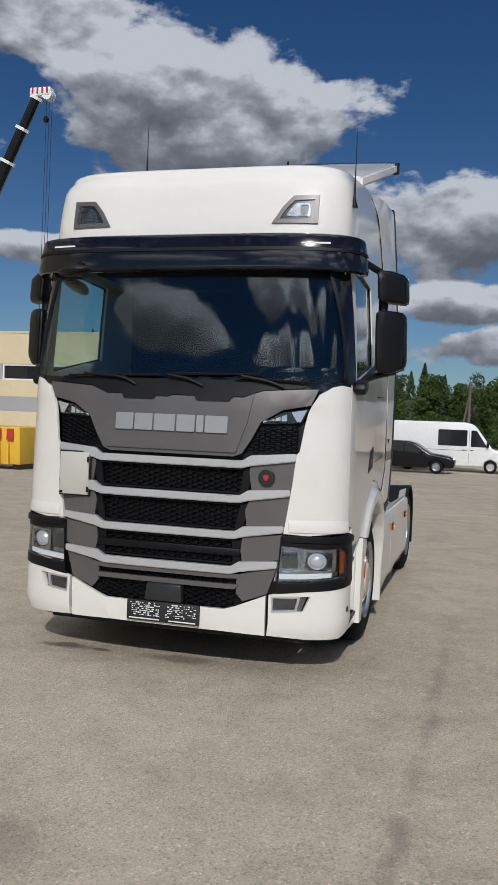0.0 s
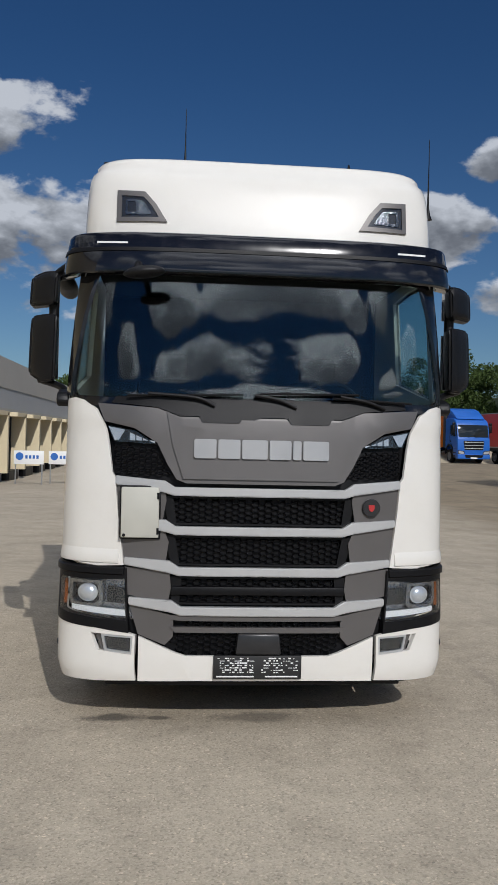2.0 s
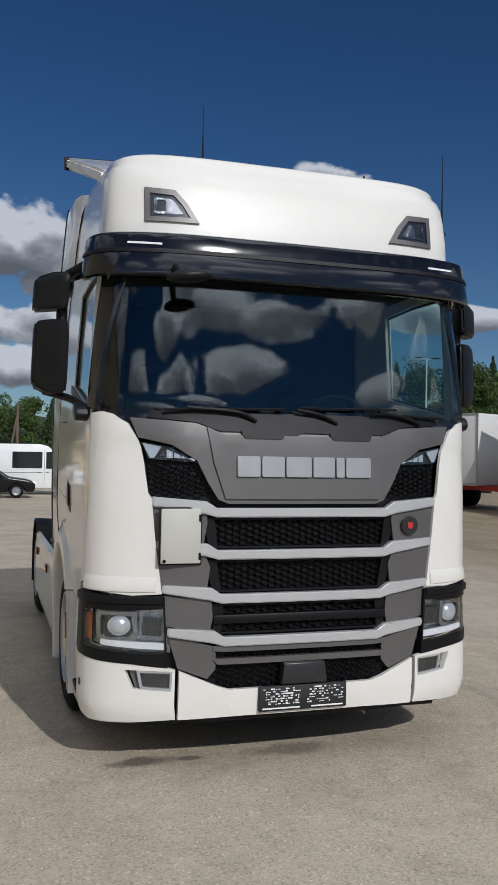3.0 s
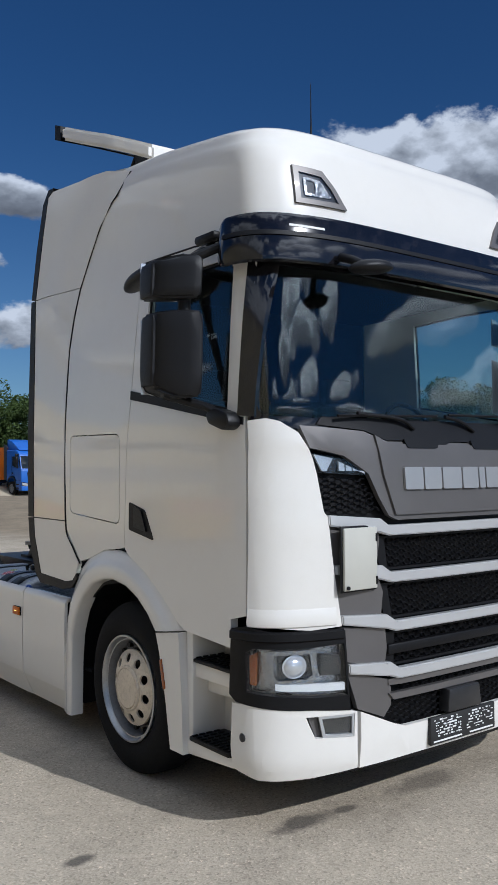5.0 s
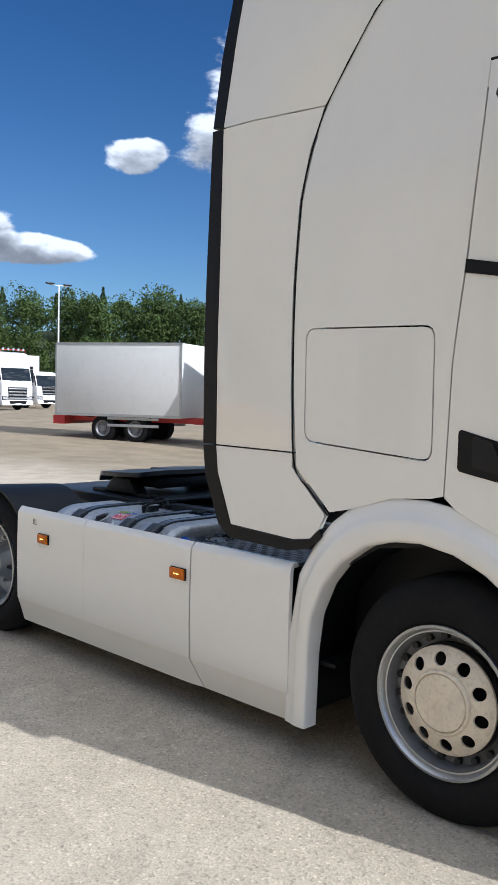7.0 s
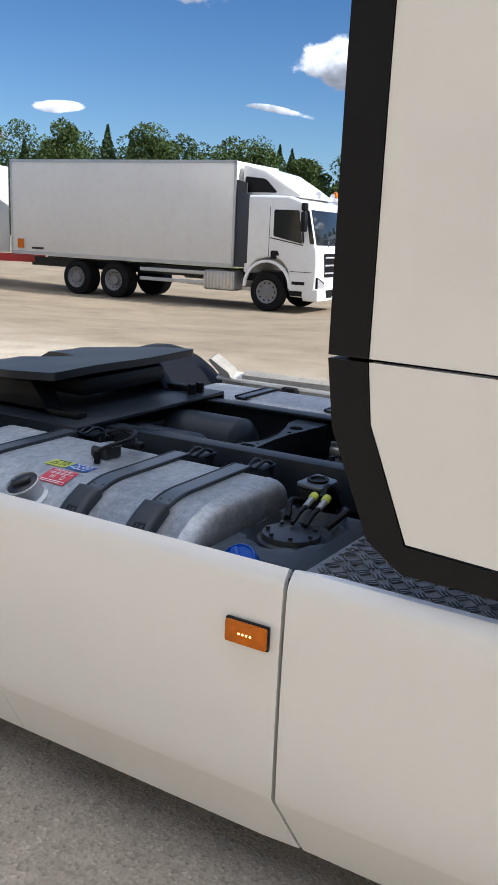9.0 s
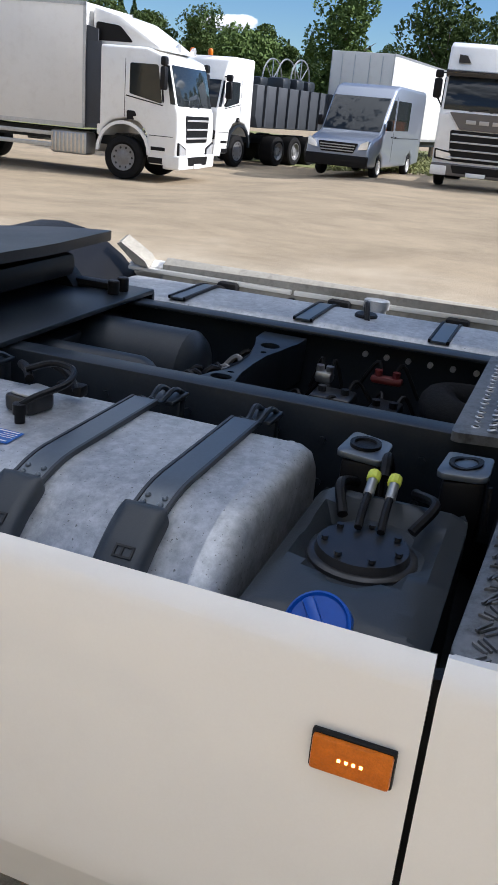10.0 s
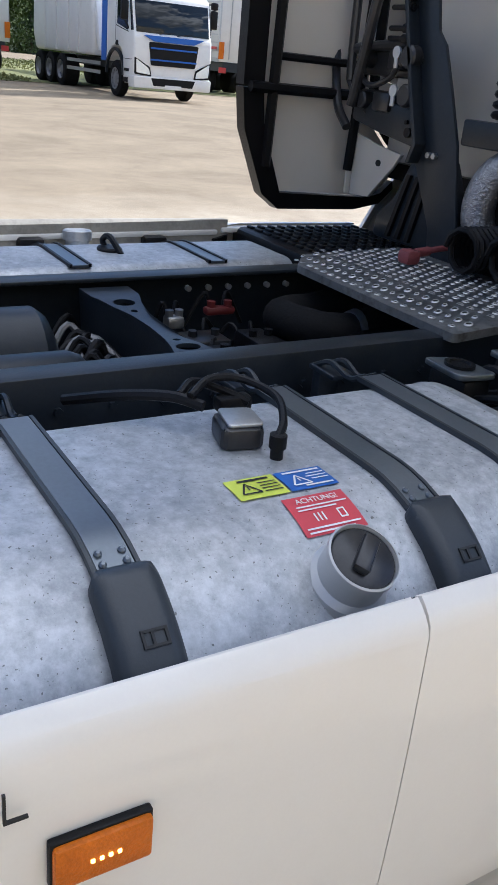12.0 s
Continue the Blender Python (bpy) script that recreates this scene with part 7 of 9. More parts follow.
    prism(bm, [(-1.17, 1.36), (-1.03, 1.325), (-0.87, 1.305), (-0.92, 1.24), (-1.04, 1.11), (-1.17, 1.10)], "y", 2.585, 2.605, 0.004)
    prism(bm, [(-1.165, 1.105), (-1.15, 1.105), (-1.15, 1.36), (-1.165, 1.36)], "y", 2.605, 2.63, 0.003)
    plates = both("corner_plate", bm, "white", truck, "pale corner plate under the cab")
    bm = bmesh.new()
    cyl(bm, (-1.0, 2.60, 1.255), (-1.0, 2.61, 1.255), 0.013, seg=14)
    for plate, hole in zip(plates, both("plate_hole", bm, "ink_black", truck)):
        hole.parent = plate
    bm = bmesh.new()
    span(bm, -0.45, 0.36, 2.74, 2.79, 1.395, 1.48, 0.008)
    part("tower_beam", bm, "chassis", truck, "dark cross beam behind the cab")
    for x in (0.20, 0.06, -0.10):
        bm = bmesh.new()
        pts = []
        for k in range(9 * 10 + 1):
            a = 2 * math.pi * k / 10
            pts.append((x + 0.055 * math.cos(a), 2.74 + 0.055 * math.sin(a), 1.50 + k * 0.0032))
        tube(bm, pts, 0.012, 6, 1)
        part("hose_coil", bm, "black", truck, "black hanging hose coil")
    bm = bmesh.new()
    tube(bm, [(0.24, 2.72, 1.08), (0.255, 2.75, 1.20), (0.225, 2.74, 1.31), (0.14, 2.70, 1.38)], 0.058, 16)
    part("exhaust_wrap", bm, "foil", truck, "silver foil exhaust wrap")
    bm = bmesh.new()
    span(bm, -0.45, 0.26, 2.50, 2.66, 0.98, 1.38, 0.03)
    part("engine_cover", bm, "black", truck)


def fifth_wheel():
    bm = bmesh.new()
    span(bm, -0.47, 0.60, 4.66, 6.0, 0.985, 1.003, 0.004)
    span(bm, -0.47, -0.455, 4.66, 6.0, 0.93, 0.99), span(bm, 0.585, 0.60, 4.66, 6.0, 0.93, 0.99)
    part("mounting_plate", bm, "chassis", truck, "dark mounting plate")
    for x in (0.42, 0.49):
        bm = bmesh.new()
        cyl(bm, (x, 4.74, 1.0), (x, 4.74, 1.055), 0.022, seg=14, bev=0.004)
        part("plate_stop", bm, "black", truck)
    bm = bmesh.new()
    cx, cy = 0.07, 5.12
    outline = [(cx - 0.50, cy - 0.29), (cx + 0.50, cy - 0.29), (cx + 0.51, cy - 0.05), (cx + 0.47, cy + 0.2), (cx + 0.30, cy + 0.50), (cx + 0.14, cy + 0.56), (cx + 0.07, cy + 0.18), (cx, cy + 0.05), (cx - 0.07, cy + 0.18), (cx - 0.14, cy + 0.56), (cx - 0.30, cy + 0.50), (cx - 0.47, cy + 0.2), (cx - 0.51, cy - 0.05)]
    t = sheet(rounded(outline, 0.03, 3), (), 0.12)

    def table(x, y):
        k = (y - cy)
        return Vector((x, y, 1.185 - 0.07 * k - (0.05 if k > 0.4 else 0) + 0.004 * math.sin(9 * x) * math.cos(7 * y)))
    bend(bm, t, table, 0.035, lambda x, y: (0, 0, -1))
    top = part("coupling_table", bm, "chassis", truck, "greasy black fifth-wheel coupling")
    for s in (-1, 1):
        bm = bmesh.new()
        prism(bm, [(cy - 0.22, 1.0), (cy + 0.22, 1.0), (cy + 0.10, 1.14), (cy - 0.10, 1.14)], "x", cx + s * 0.40 - 0.05, cx + s * 0.40 + 0.05, 0.01)
        part("bearing_block", bm, "black", top)
        bm = bmesh.new()
        span(bm, cx + s * 0.42 - 0.03, cx + s * 0.42 + 0.03, cy - 0.36, cy + 0.36, 1.003, 1.03, 0.006)
        part("bearing_foot", bm, "black", top)
    bm = bmesh.new()
    span(bm, cx - 0.30, cx + 0.30, cy - 0.26, cy + 0.2, 1.06, 1.15, 0.03)
    part("lock_housing", bm, "black", top)
    # mudguards over the rear wheels
    for s in (-1, 1):
        bm = bmesh.new()
        arc = [(5.50 + 0.555 * math.cos(radians(a)), 0.52 + 0.555 * math.sin(radians(a))) for a in range(20, 142, 12)]
        inn = [(5.50 + 0.54 * math.cos(radians(a)), 0.52 + 0.54 * math.sin(radians(a))) for a in range(136, 10, -12)]
        prism(bm, arc + inn, "x", s * 1.24, s * 0.66)
        part("mudguard", bm, "black", truck, "black rear mudguard")
        bm = bmesh.new()
        span(bm, s * 1.24, s * 0.66, 6.02, 6.035, 0.28, 0.75)
        part("mud_flap", bm, "rubber", truck)
    bm = bmesh.new()
    prism(bm, [(4.98, 0.96), (5.0, 0.99), (5.12, 1.06), (5.14, 1.05), (5.05, 0.97)], "x", 1.17, 1.22)
    part("guard_edge", bm, "board", truck)
    for s in (-1, 1):
        bm = bmesh.new()
        box(bm, (s * 0.85 + 0.0, 6.28, 0.82), (0.42, 0.06, 0.15), 0.01)
        part("rear_lamp", bm, "red", truck, "red rear lamp cluster")


near_tank()
additive_tank()
tread_step()
rails()
far_side()
catwalk()
behind_cab()
fifth_wheel()

def settle():
    """Takes the body out to its full width, and the tanks and frame a little forward and down; the wheels stay round."""
    for ob in truck.children_recursive:
        if ob.type != "MESH" or ob.parent.name.startswith("wheel") and ob.parent.type == "EMPTY":
            continue
        for v in ob.data.vertices:
            x, y, z = v.co
            if y > 3.2 and abs(x) < 1.2:
                v.co.x = x - 0.03 * max(0.0, min(1.0, (-x - 0.3) / 0.3))
                v.co.z = z * (1 - 0.028 * min(1.0, (y - 3.2) / 0.1))
            else:
                v.co.x = x * (1 + 0.022 * max(0.0, min(1.0, (abs(x) - 0.98) / 0.15)))
                v.co.z = z * (1 - lerp_table([(1.6, 0.0), (2.4, 0.007), (3.1, 0.003)], y))
            v.co.y = y + lerp_table([(0.2, 0.0), (1.3, -0.03), (2.45, -0.04), (3.0, -0.05), (3.5, -0.05), (4.2, -0.075), (4.8, -0.11), (5.4, -0.10)], y)


settle()

# ---- vehicles parked round the yard ----
def soft_step(t):
    t = max(0.0, min(1.0, t))
    return t * t * (3 - 2 * t)


def rise(x, y):
    """The yard is not level: it climbs to the parked row's far ends and falls between them and behind the truck."""
    row = soft_step((x - 10) / 8)
    south = 0.3 * row * soft_step((8 - y) / 14)
    dip = -0.24 * soft_step((x - 6) / 8) * soft_step((y - 8.5) / 4) * (1 - soft_step((y - 18) / 14))
    back = 0.3 * soft_step((x - 8) / 8) * soft_step((y - 26) / 22)
    return south + dip + back - 0.6 * soft_step((y - 12) / 28) * (1 - soft_step((x - 4) / 8))


def stand(x, y, turn):
    """A frame standing on the yard."""
    return Matrix.Translation((x, y, rise(x, y))) @ Matrix.Rotation(radians(turn), 4, "Z")


def road_wheel(host, x, y, r=0.5, w=0.28, rim="rim_grey", twin=False):
    """A wheel whose outer face looks away from the vehicle's middle."""
    s = 1 if x > 0 else -1
    bm = bmesh.new()
    n = w * (2.1 if twin else 1.0)
    lathe(bm, (x, y, r), (x - s * n, y, r), [(0.04, r * 0.60), (0.0, r * 0.72), (0.02, r * 0.93), (0.06, r), (n - 0.06, r), (n - 0.02, r * 0.93), (n, r * 0.6), (n, 0)], 32)
    tyre = part("wheel", bm, "rubber", host, "black tyre on a steel rim")
    bm = bmesh.new()
    d = 0.10 if twin else 0.03
    lathe(bm, (x - s * 0.005, y, r), (x - s * 0.4, y, r), [(0.0, r * 0.61), (0.0, r * 0.57), (d * 0.6, r * 0.52), (d, r * 0.40), (d, r * 0.30), (d * 0.4, r * 0.24), (d * 0.3, 0)], 24)
    rim_ob = part("rim", bm, rim, tyre)
    for k in range(10):
        bm = bmesh.new()
        a = 2 * math.pi * k / 10
        c = Vector((x - s * (d * 0.85 - 0.004), y + r * 0.46 * math.cos(a), r + r * 0.46 * math.sin(a)))
        lathe(bm, c, c + Vector((s * 0.01, 0, 0)), [(0, r * 0.055), (0.004, 0)], 8)
        part("rim_hole", bm, "ink_black", tyre)


def sprout(host, name, mat, fn, label=""):
    bm = bmesh.new()
    fn(bm)
    return part(name, bm, mat, host, label)


def lorry(name, label, m, o):
    """A cab-over lorry: its nose at y = 0 looking towards -y, its body behind."""
    t = thing(name, label, "truck", "parked trucks", m)
    paint, h, w = o.get("paint", "white_b"), o.get("h", 3.1), 1.23
    ws0, ws1 = o.get("ws", (1.85, 2.75))
    cab = [(0.06, 0.42), (0.0, 0.62), (-0.02, 1.2), (0.0, ws0 - 0.08), (0.06, ws0), (0.27, ws1), (0.34, ws1 + 0.15), (0.55, h - 0.1), (0.85, h), (2.05, h), (2.1, h - 0.05), (2.1, 0.95), (1.95, 0.95), (1.92, 1.15), (1.7, 1.33), (1.35, 1.4), (1.0, 1.33), (0.8, 1.1), (0.74, 0.42)]
    sprout(t, "cab", paint, lambda bm: prism(bm, cab, "x", -w, w, 0.07, 3))

    def slope(z):
        return 0.06 + (z - ws0) * 0.21 / (ws1 - ws0)
    sprout(t, "windscreen", "dark_glass", lambda bm: prism(bm, [(slope(ws0 + 0.03) - 0.02, ws0 + 0.03), (slope(ws1) - 0.02, ws1), (slope(ws1) + 0.05, ws1), (slope(ws0 + 0.03) + 0.05, ws0 + 0.03)], "x", -w + 0.09, w - 0.09, 0.012), "dark windscreen")
    for s in (-1, 1):
        sprout(t, "door_window", "dark_glass", lambda bm: prism(bm, rounded([(0.42, ws0 + 0.05), (1.25, ws0 + 0.22), (1.25, ws1 - 0.02), (0.55, ws1 - 0.02)], 0.05), "x", s * (w - 0.03), s * (w + 0.008)))
        sprout(t, "door_handle", "black", lambda bm: prism(bm, [(1.12, ws0 - 0.35), (1.3, ws0 - 0.35), (1.3, ws0 - 0.22), (1.16, ws0 - 0.22)], "x", s * (w - 0.01), s * (w + 0.01)))
        sprout(t, "door_seam", "black", lambda bm: prism(bm, [(1.36, 1.42), (1.372, 1.42), (1.372, ws1 + 0.06), (1.36, ws1 + 0.06)], "x", s * (w - 0.01), s * (w + 0.004)))
        arc = [(1.38 + q * math.cos(radians(k)), 0.62 + q * 1.02 * math.sin(radians(k))) for q, ks in ((0.70, range(0, 181, 15)), (0.63, range(180, -1, -15))) for k in ks]
        sprout(t, "arch_trim", o.get("arch", "chassis"), lambda bm: prism(bm, arc, "x", s * (w - 0.05), s * (w + 0.03)))
        sprout(t, "corner_glass", "dark_glass", lambda bm: prism(bm, [(slope(ws0 + 0.06) + 0.02, ws0 + 0.06), (slope(ws1 - 0.02) + 0.02, ws1 - 0.02), (slope(ws1 - 0.02) + 0.10, ws1 - 0.02), (slope(ws0 + 0.06) + 0.14, ws0 + 0.06)], "x", s * (w - 0.04), s * (w + 0.004)))
        sprout(t, "boarding_step", "black", lambda bm: (prism(bm, [(0.30, 0.74), (0.66, 0.74), (0.66, 0.82), (0.30, 0.82)], "x", s * (w - 0.05), s * (w + 0.007))))
        sprout(t, "body_seam", "black", lambda bm: prism(bm, [(0.12, 1.06), (0.72, 1.06), (0.72, 1.075), (0.12, 1.075)], "x", s * (w - 0.03), s * (w + 0.004)))
        sprout(t, "belt_line", "black", lambda bm: prism(bm, [(0.40, ws0 + 0.005), (1.34, ws0 + 0.16), (1.34, ws0 + 0.185), (0.40, ws0 + 0.03)], "x", s * (w - 0.03), s * (w + 0.006)))
        mc = o.get("mirror", "black")

        def mirror(bm):
            box(bm, (s * (w + 0.17), 0.33, ws1 - 0.30), (0.22, 0.14, 0.50), 0.05)
            box(bm, (s * (w + 0.17), 0.33, ws1 + 0.06), (0.22, 0.14, 0.20), 0.05)
            tube(bm, [(s * (w - 0.05), 0.36, ws1 + 0.10), (s * (w + 0.17), 0.34, ws1 + 0.08), (s * (w + 0.17), 0.36, ws1 - 0.5), (s * (w - 0.02), 0.40, ws0 + 0.08)], 0.022, 6, 1)
        sprout(t, "mirror", mc, mirror)
        lz = o.get("lamp", 0.78)
        sprout(t, "headlamp", "reflector", lambda bm: prism(bm, rounded([(s * 0.72, lz - 0.10), (s * 1.14, lz - 0.06), (s * 1.16, lz + o.get("lamp_h", 0.13)), (s * 0.76, lz + 0.06)], 0.03), "y", -0.045, 0.05), "clear headlamp")
        sprout(t, "lamp_bezel", "black", lambda bm: prism(bm, rounded([(s * 0.68, lz - 0.14), (s * 1.19, lz - 0.10), (s * 1.20, lz + o.get("lamp_h", 0.13) + 0.04), (s * 0.72, lz + 0.10)], 0.03), "y", -0.032, 0.05))
    z0, z1 = o.get("grille", (0.98, 1.62))
    gw = o.get("grille_w", 0.78)
    sprout(t, "grille", "black", lambda bm: prism(bm, rounded([(-gw + 0.08, z0), (gw - 0.08, z0), (gw, z1), (-gw, z1)], 0.06), "y", -0.035, 0.05), "black grille")
    n = o.get("bars", 3)
    for k in range(n):
        z = z0 + (k + 0.5) * (z1 - z0) / n
        sprout(t, "grille_bar", o.get("bar", "silver"), lambda bm: box(bm, (0, -0.045, z), (2 * gw - 0.1, 0.03, 0.045), 0.01))
    if o.get("panel"):
        sprout(t, "bonnet_panel", o["panel"], lambda bm: prism(bm, rounded([(-0.62, z1 + 0.02), (0.62, z1 + 0.02), (0.95, ws0 - 0.03), (-0.95, ws0 - 0.03)], 0.05), "y", -0.05, 0.05))
    if o.get("side_trim"):
        for s in (-1, 1):
            sprout(t, "corner_trim", o["side_trim"], lambda bm: prism(bm, [(s * 0.80, 1.02), (s * 1.18, 1.06), (s * 1.18, 1.12), (s * 0.80, 1.08)], "y", -0.04, 0.03))
    sprout(t, "bumper", o.get("bumper", paint), lambda bm: prism(bm, rounded([(-1.22, 0.34), (1.22, 0.34), (1.24, 0.66), (-1.24, 0.66)], 0.05), "y", -0.075, 0.35, 0.03))
    sprout(t, "bumper_vent", "black", lambda bm: prism(bm, rounded([(-0.62, 0.42), (0.62, 0.42), (0.70, 0.62), (-0.70, 0.62)], 0.03), "y", -0.085, 0.0))
    sprout(t, "plate", "ink_white", lambda bm: box(bm, (0, -0.09, 0.40), (0.52, 0.012, 0.11), 0.004), "plain white plate")
    for k in (-0.45, 0.1):
        sprout(t, "wiper", "black", lambda bm: tube(bm, [(k, 0.02, ws0 + 0.02), (k + 0.5, 0.03, ws0 + 0.10)], 0.012, 5, 1))
    if o.get("visor"):
        sprout(t, "sun_visor", o["visor"], lambda bm: prism(bm, [(0.10, ws1 + 0.16), (0.30, ws1 + 0.20), (0.32, ws1 - 0.02), (0.12, ws1 + 0.02)], "x", -w + 0.02, w - 0.02, 0.02))
    if o.get("deflector"):
        sprout(t, "roof_deflector", paint, lambda bm: prism(bm, [(0.5, h - 0.04), (0.9, h + 0.22), (1.6, h + 0.62), (2.3, h + 0.78), (2.3, h - 0.04)], "x", -1.08, 1.08, 0.08))
        for s in (-1, 1):
            sprout(t, "cab_side_fairing", "tarp", lambda bm: prism(bm, [(2.08, 1.1), (2.5, 1.1), (2.5, h + 0.4), (2.08, h + 0.3)], "x", s * (w - 0.05), s * w))
    for k in range(o.get("beacons", 0)):
        x = (-0.35, 0.35, -0.6, 0.6)[k]
        sprout(t, "beacon", "orange", lambda bm: lathe(bm, (x, 0.75, h), (x, 0.75, h + 0.2), [(0, 0.07), (0.03, 0.085), (0.15, 0.08), (0.19, 0.05), (0.2, 0)], 14), "amber beacon")
    if o.get("lightbar"):
        sprout(t, "light_bar", "red_paint", lambda bm: tube(bm, [(-1.0, 0.5, h + 0.02), (-0.9, 0.48, h + 0.14), (0.9, 0.48, h + 0.14), (1.0, 0.5, h + 0.02)], 0.03, 8, 1))
        for k in range(5):
            sprout(t, "roof_lamp", "reflector", lambda bm: lathe(bm, (-0.8 + k * 0.4, 0.44, h + 0.17), (-0.8 + k * 0.4, 0.56, h + 0.17), [(0, 0), (0, 0.085), (0.05, 0.08), (0.11, 0.03), (0.11, 0)], 16))
    if o.get("bull"):
        sprout(t, "lamp_rail", "red_paint", lambda bm: tube(bm, [(-0.95, -0.10, 1.70), (-0.7, -0.14, 1.62), (0.7, -0.14, 1.62), (0.95, -0.10, 1.70)], 0.03, 8, 1), "red lamp rail")
        for k in range(4):
            sprout(t, "spot_lamp", "reflector", lambda bm: lathe(bm, (-0.6 + k * 0.4, -0.2, 1.70), (-0.6 + k * 0.4, -0.08, 1.70), [(0, 0), (0, 0.10), (0.06, 0.09), (0.11, 0.03), (0.11, 0)], 18))
    rear = o.get("length", 6.0)
    sprout(t, "chassis_frame", "chassis", lambda bm: (span(bm, -0.42, -0.34, 1.0, rear, 0.72, 0.98), span(bm, 0.34, 0.42, 1.0, rear, 0.72, 0.98), span(bm, -0.4, 0.4, 0.6, 2.2, 0.5, 1.0)))
    for s in (-1, 1):
        road_wheel(t, s * 1.22, 1.38, 0.5, 0.3, o.get("rim", "rim_grey"))
        for y in o.get("axles", ()):
            road_wheel(t, s * 1.22, y, 0.5, 0.27, o.get("rim", "rim_grey"), True)
        sprout(t, "step_well", "black", lambda bm: prism(bm, [(0.36, 0.45), (0.72, 0.45), (0.72, 0.58), (0.36, 0.58)], "x", s * (w - 0.05), s * (w + 0.006)))
    return t


def cargo_box(t, y0, y1, z0, z1, mat="box_white", rails=True, w=1.27):
    sprout(t, "cargo_box", mat, lambda bm: span(bm, -w, w, y0, y1, z0, z1, 0.02))
    for s in (-1, 1):
        sprout(t, "box_rail", "plate_alu", lambda bm: (span(bm, s * (w - 0.02), s * (w + 0.012), y0 - 0.01, y1 + 0.01, z1 - 0.07, z1 + 0.012), span(bm, s * (w - 0.02), s * (w + 0.012), y0 - 0.01, y1 + 0.01, z0 - 0.012, z0 + 0.09),
                                                    span(bm, s * (w - 0.02), s * (w + 0.012), y0 - 0.012, y0 + 0.06, z0, z1), span(bm, s * (w - 0.02), s * (w + 0.012), y1 - 0.06, y1 + 0.012, z0, z1)))
        if rails:
            for z in (0.62, 0.88):
                sprout(t, "side_guard", "plate_alu", lambda bm: span(bm, s * 1.20, s * 1.23, y0 + 0.9, y0 + 3.0, z - 0.05, z + 0.05, 0.01))


def box_lorry():
    t = lorry("box_truck", "white rigid truck with a refrigerated box body", stand(18.04, 12.17, 3.6),
              {"h": 2.95, "ws": (1.72, 2.62), "length": 10.0, "axles": (6.3, 7.64), "deflector": True, "bars": 3, "grille": (0.95, 1.55), "lamp": 0.72, "lamp_h": 0.2, "mirror": "black", "arch": "white_b"})
    cargo_box(t, 2.38, 10.04, 1.08, 3.79)
    sprout(t, "cooling_unit", "white_b", lambda bm: span(bm, -0.9, 0.9, 2.0, 2.37, 2.6, 3.6, 0.06))
    for s in (-1, 1):
        sprout(t, "fuel_tank", "plate_alu", lambda bm: span(bm, s * 0.65, s * 1.2, 2.35, 3.35, 0.45, 0.98, 0.08))
        for k in range(9):
            sprout(t, "tank_rib", "cream", lambda bm: span(bm, s * 1.2, s * 1.215, 2.42 + k * 0.105, 2.46 + k * 0.105, 0.5, 0.93))
    for x in (-0.5, 0.5):
        sprout(t, "roof_lamp", "reflector", lambda bm: lathe(bm, (x, 0.34, 3.0), (x, 0.46, 3.0), [(0, 0), (0, 0.10), (0.06, 0.09), (0.11, 0.03), (0.11, 0)], 16), "round roof lamp")
    for s in (-1, 1):
        sprout(t, "deflector_vent", "black", lambda bm: prism(bm, rounded([(1.25, 3.02), (2.2, 3.02), (2.2, 3.42), (1.6, 3.36)], 0.08), "x", s * 1.05, s * 1.095), "dark side vent")
        sprout(t, "cab_gap_panel", "tarp", lambda bm: span(bm, s * 1.16, s * 1.235, 1.98, 2.36, 1.2, 3.0, 0.02), "dark side panel")
        sprout(t, "door_recess", "black", lambda bm: prism(bm, rounded([(1.05, 1.45), (1.30, 1.45), (1.30, 1.57), (1.10, 1.57)], 0.04), "x", s * 1.2, s * 1.245))
    sprout(t, "box_mark", "orange", lambda bm: span(bm, -1.285, -1.281, 9.55, 9.8, 1.25, 1.52))
    sprout(t, "box_mark", "ink_black", lambda bm: span(bm, -1.285, -1.281, 8.8, 9.25, 1.24, 1.3))
    # drawbar trailer
    tr = thing("box_trailer", "long white box trailer on tandem axles", "trailer", "parked trucks", stand(16.82, 23.57, 25.3))
    cargo_box(tr, 0.0, 5.2, 0.95, 3.66, "box_white", True)
    sprout(tr, "drawbar", "red_paint", lambda bm: (span(bm, -0.5, -0.4, -1.5, 5.4, 0.74, 0.93), span(bm, 0.4, 0.5, -1.5, 5.4, 0.74, 0.93), span(bm, -0.06, 0.06, -2.4, 0.0, 0.7, 0.85)))
    sprout(tr, "rear_frame", "red_paint", lambda bm: span(bm, -1.1, 1.1, 4.9, 5.4, 0.6, 0.93))
    for s in (-1, 1):
        for y in (1.85, 3.2):
            road_wheel(tr, s * 1.22, y, 0.5, 0.27, "rim_grey", True)
        sprout(tr, "wheel_guard", "black", lambda bm: prism(bm, [(y, z) for y, z in ((1.2, 0.9), (1.3, 1.06), (3.75, 1.06), (3.85, 0.9), (3.8, 0.9), (3.71, 1.02), (1.34, 1.02), (1.25, 0.9))], "x", s * 0.8, s * 1.25))


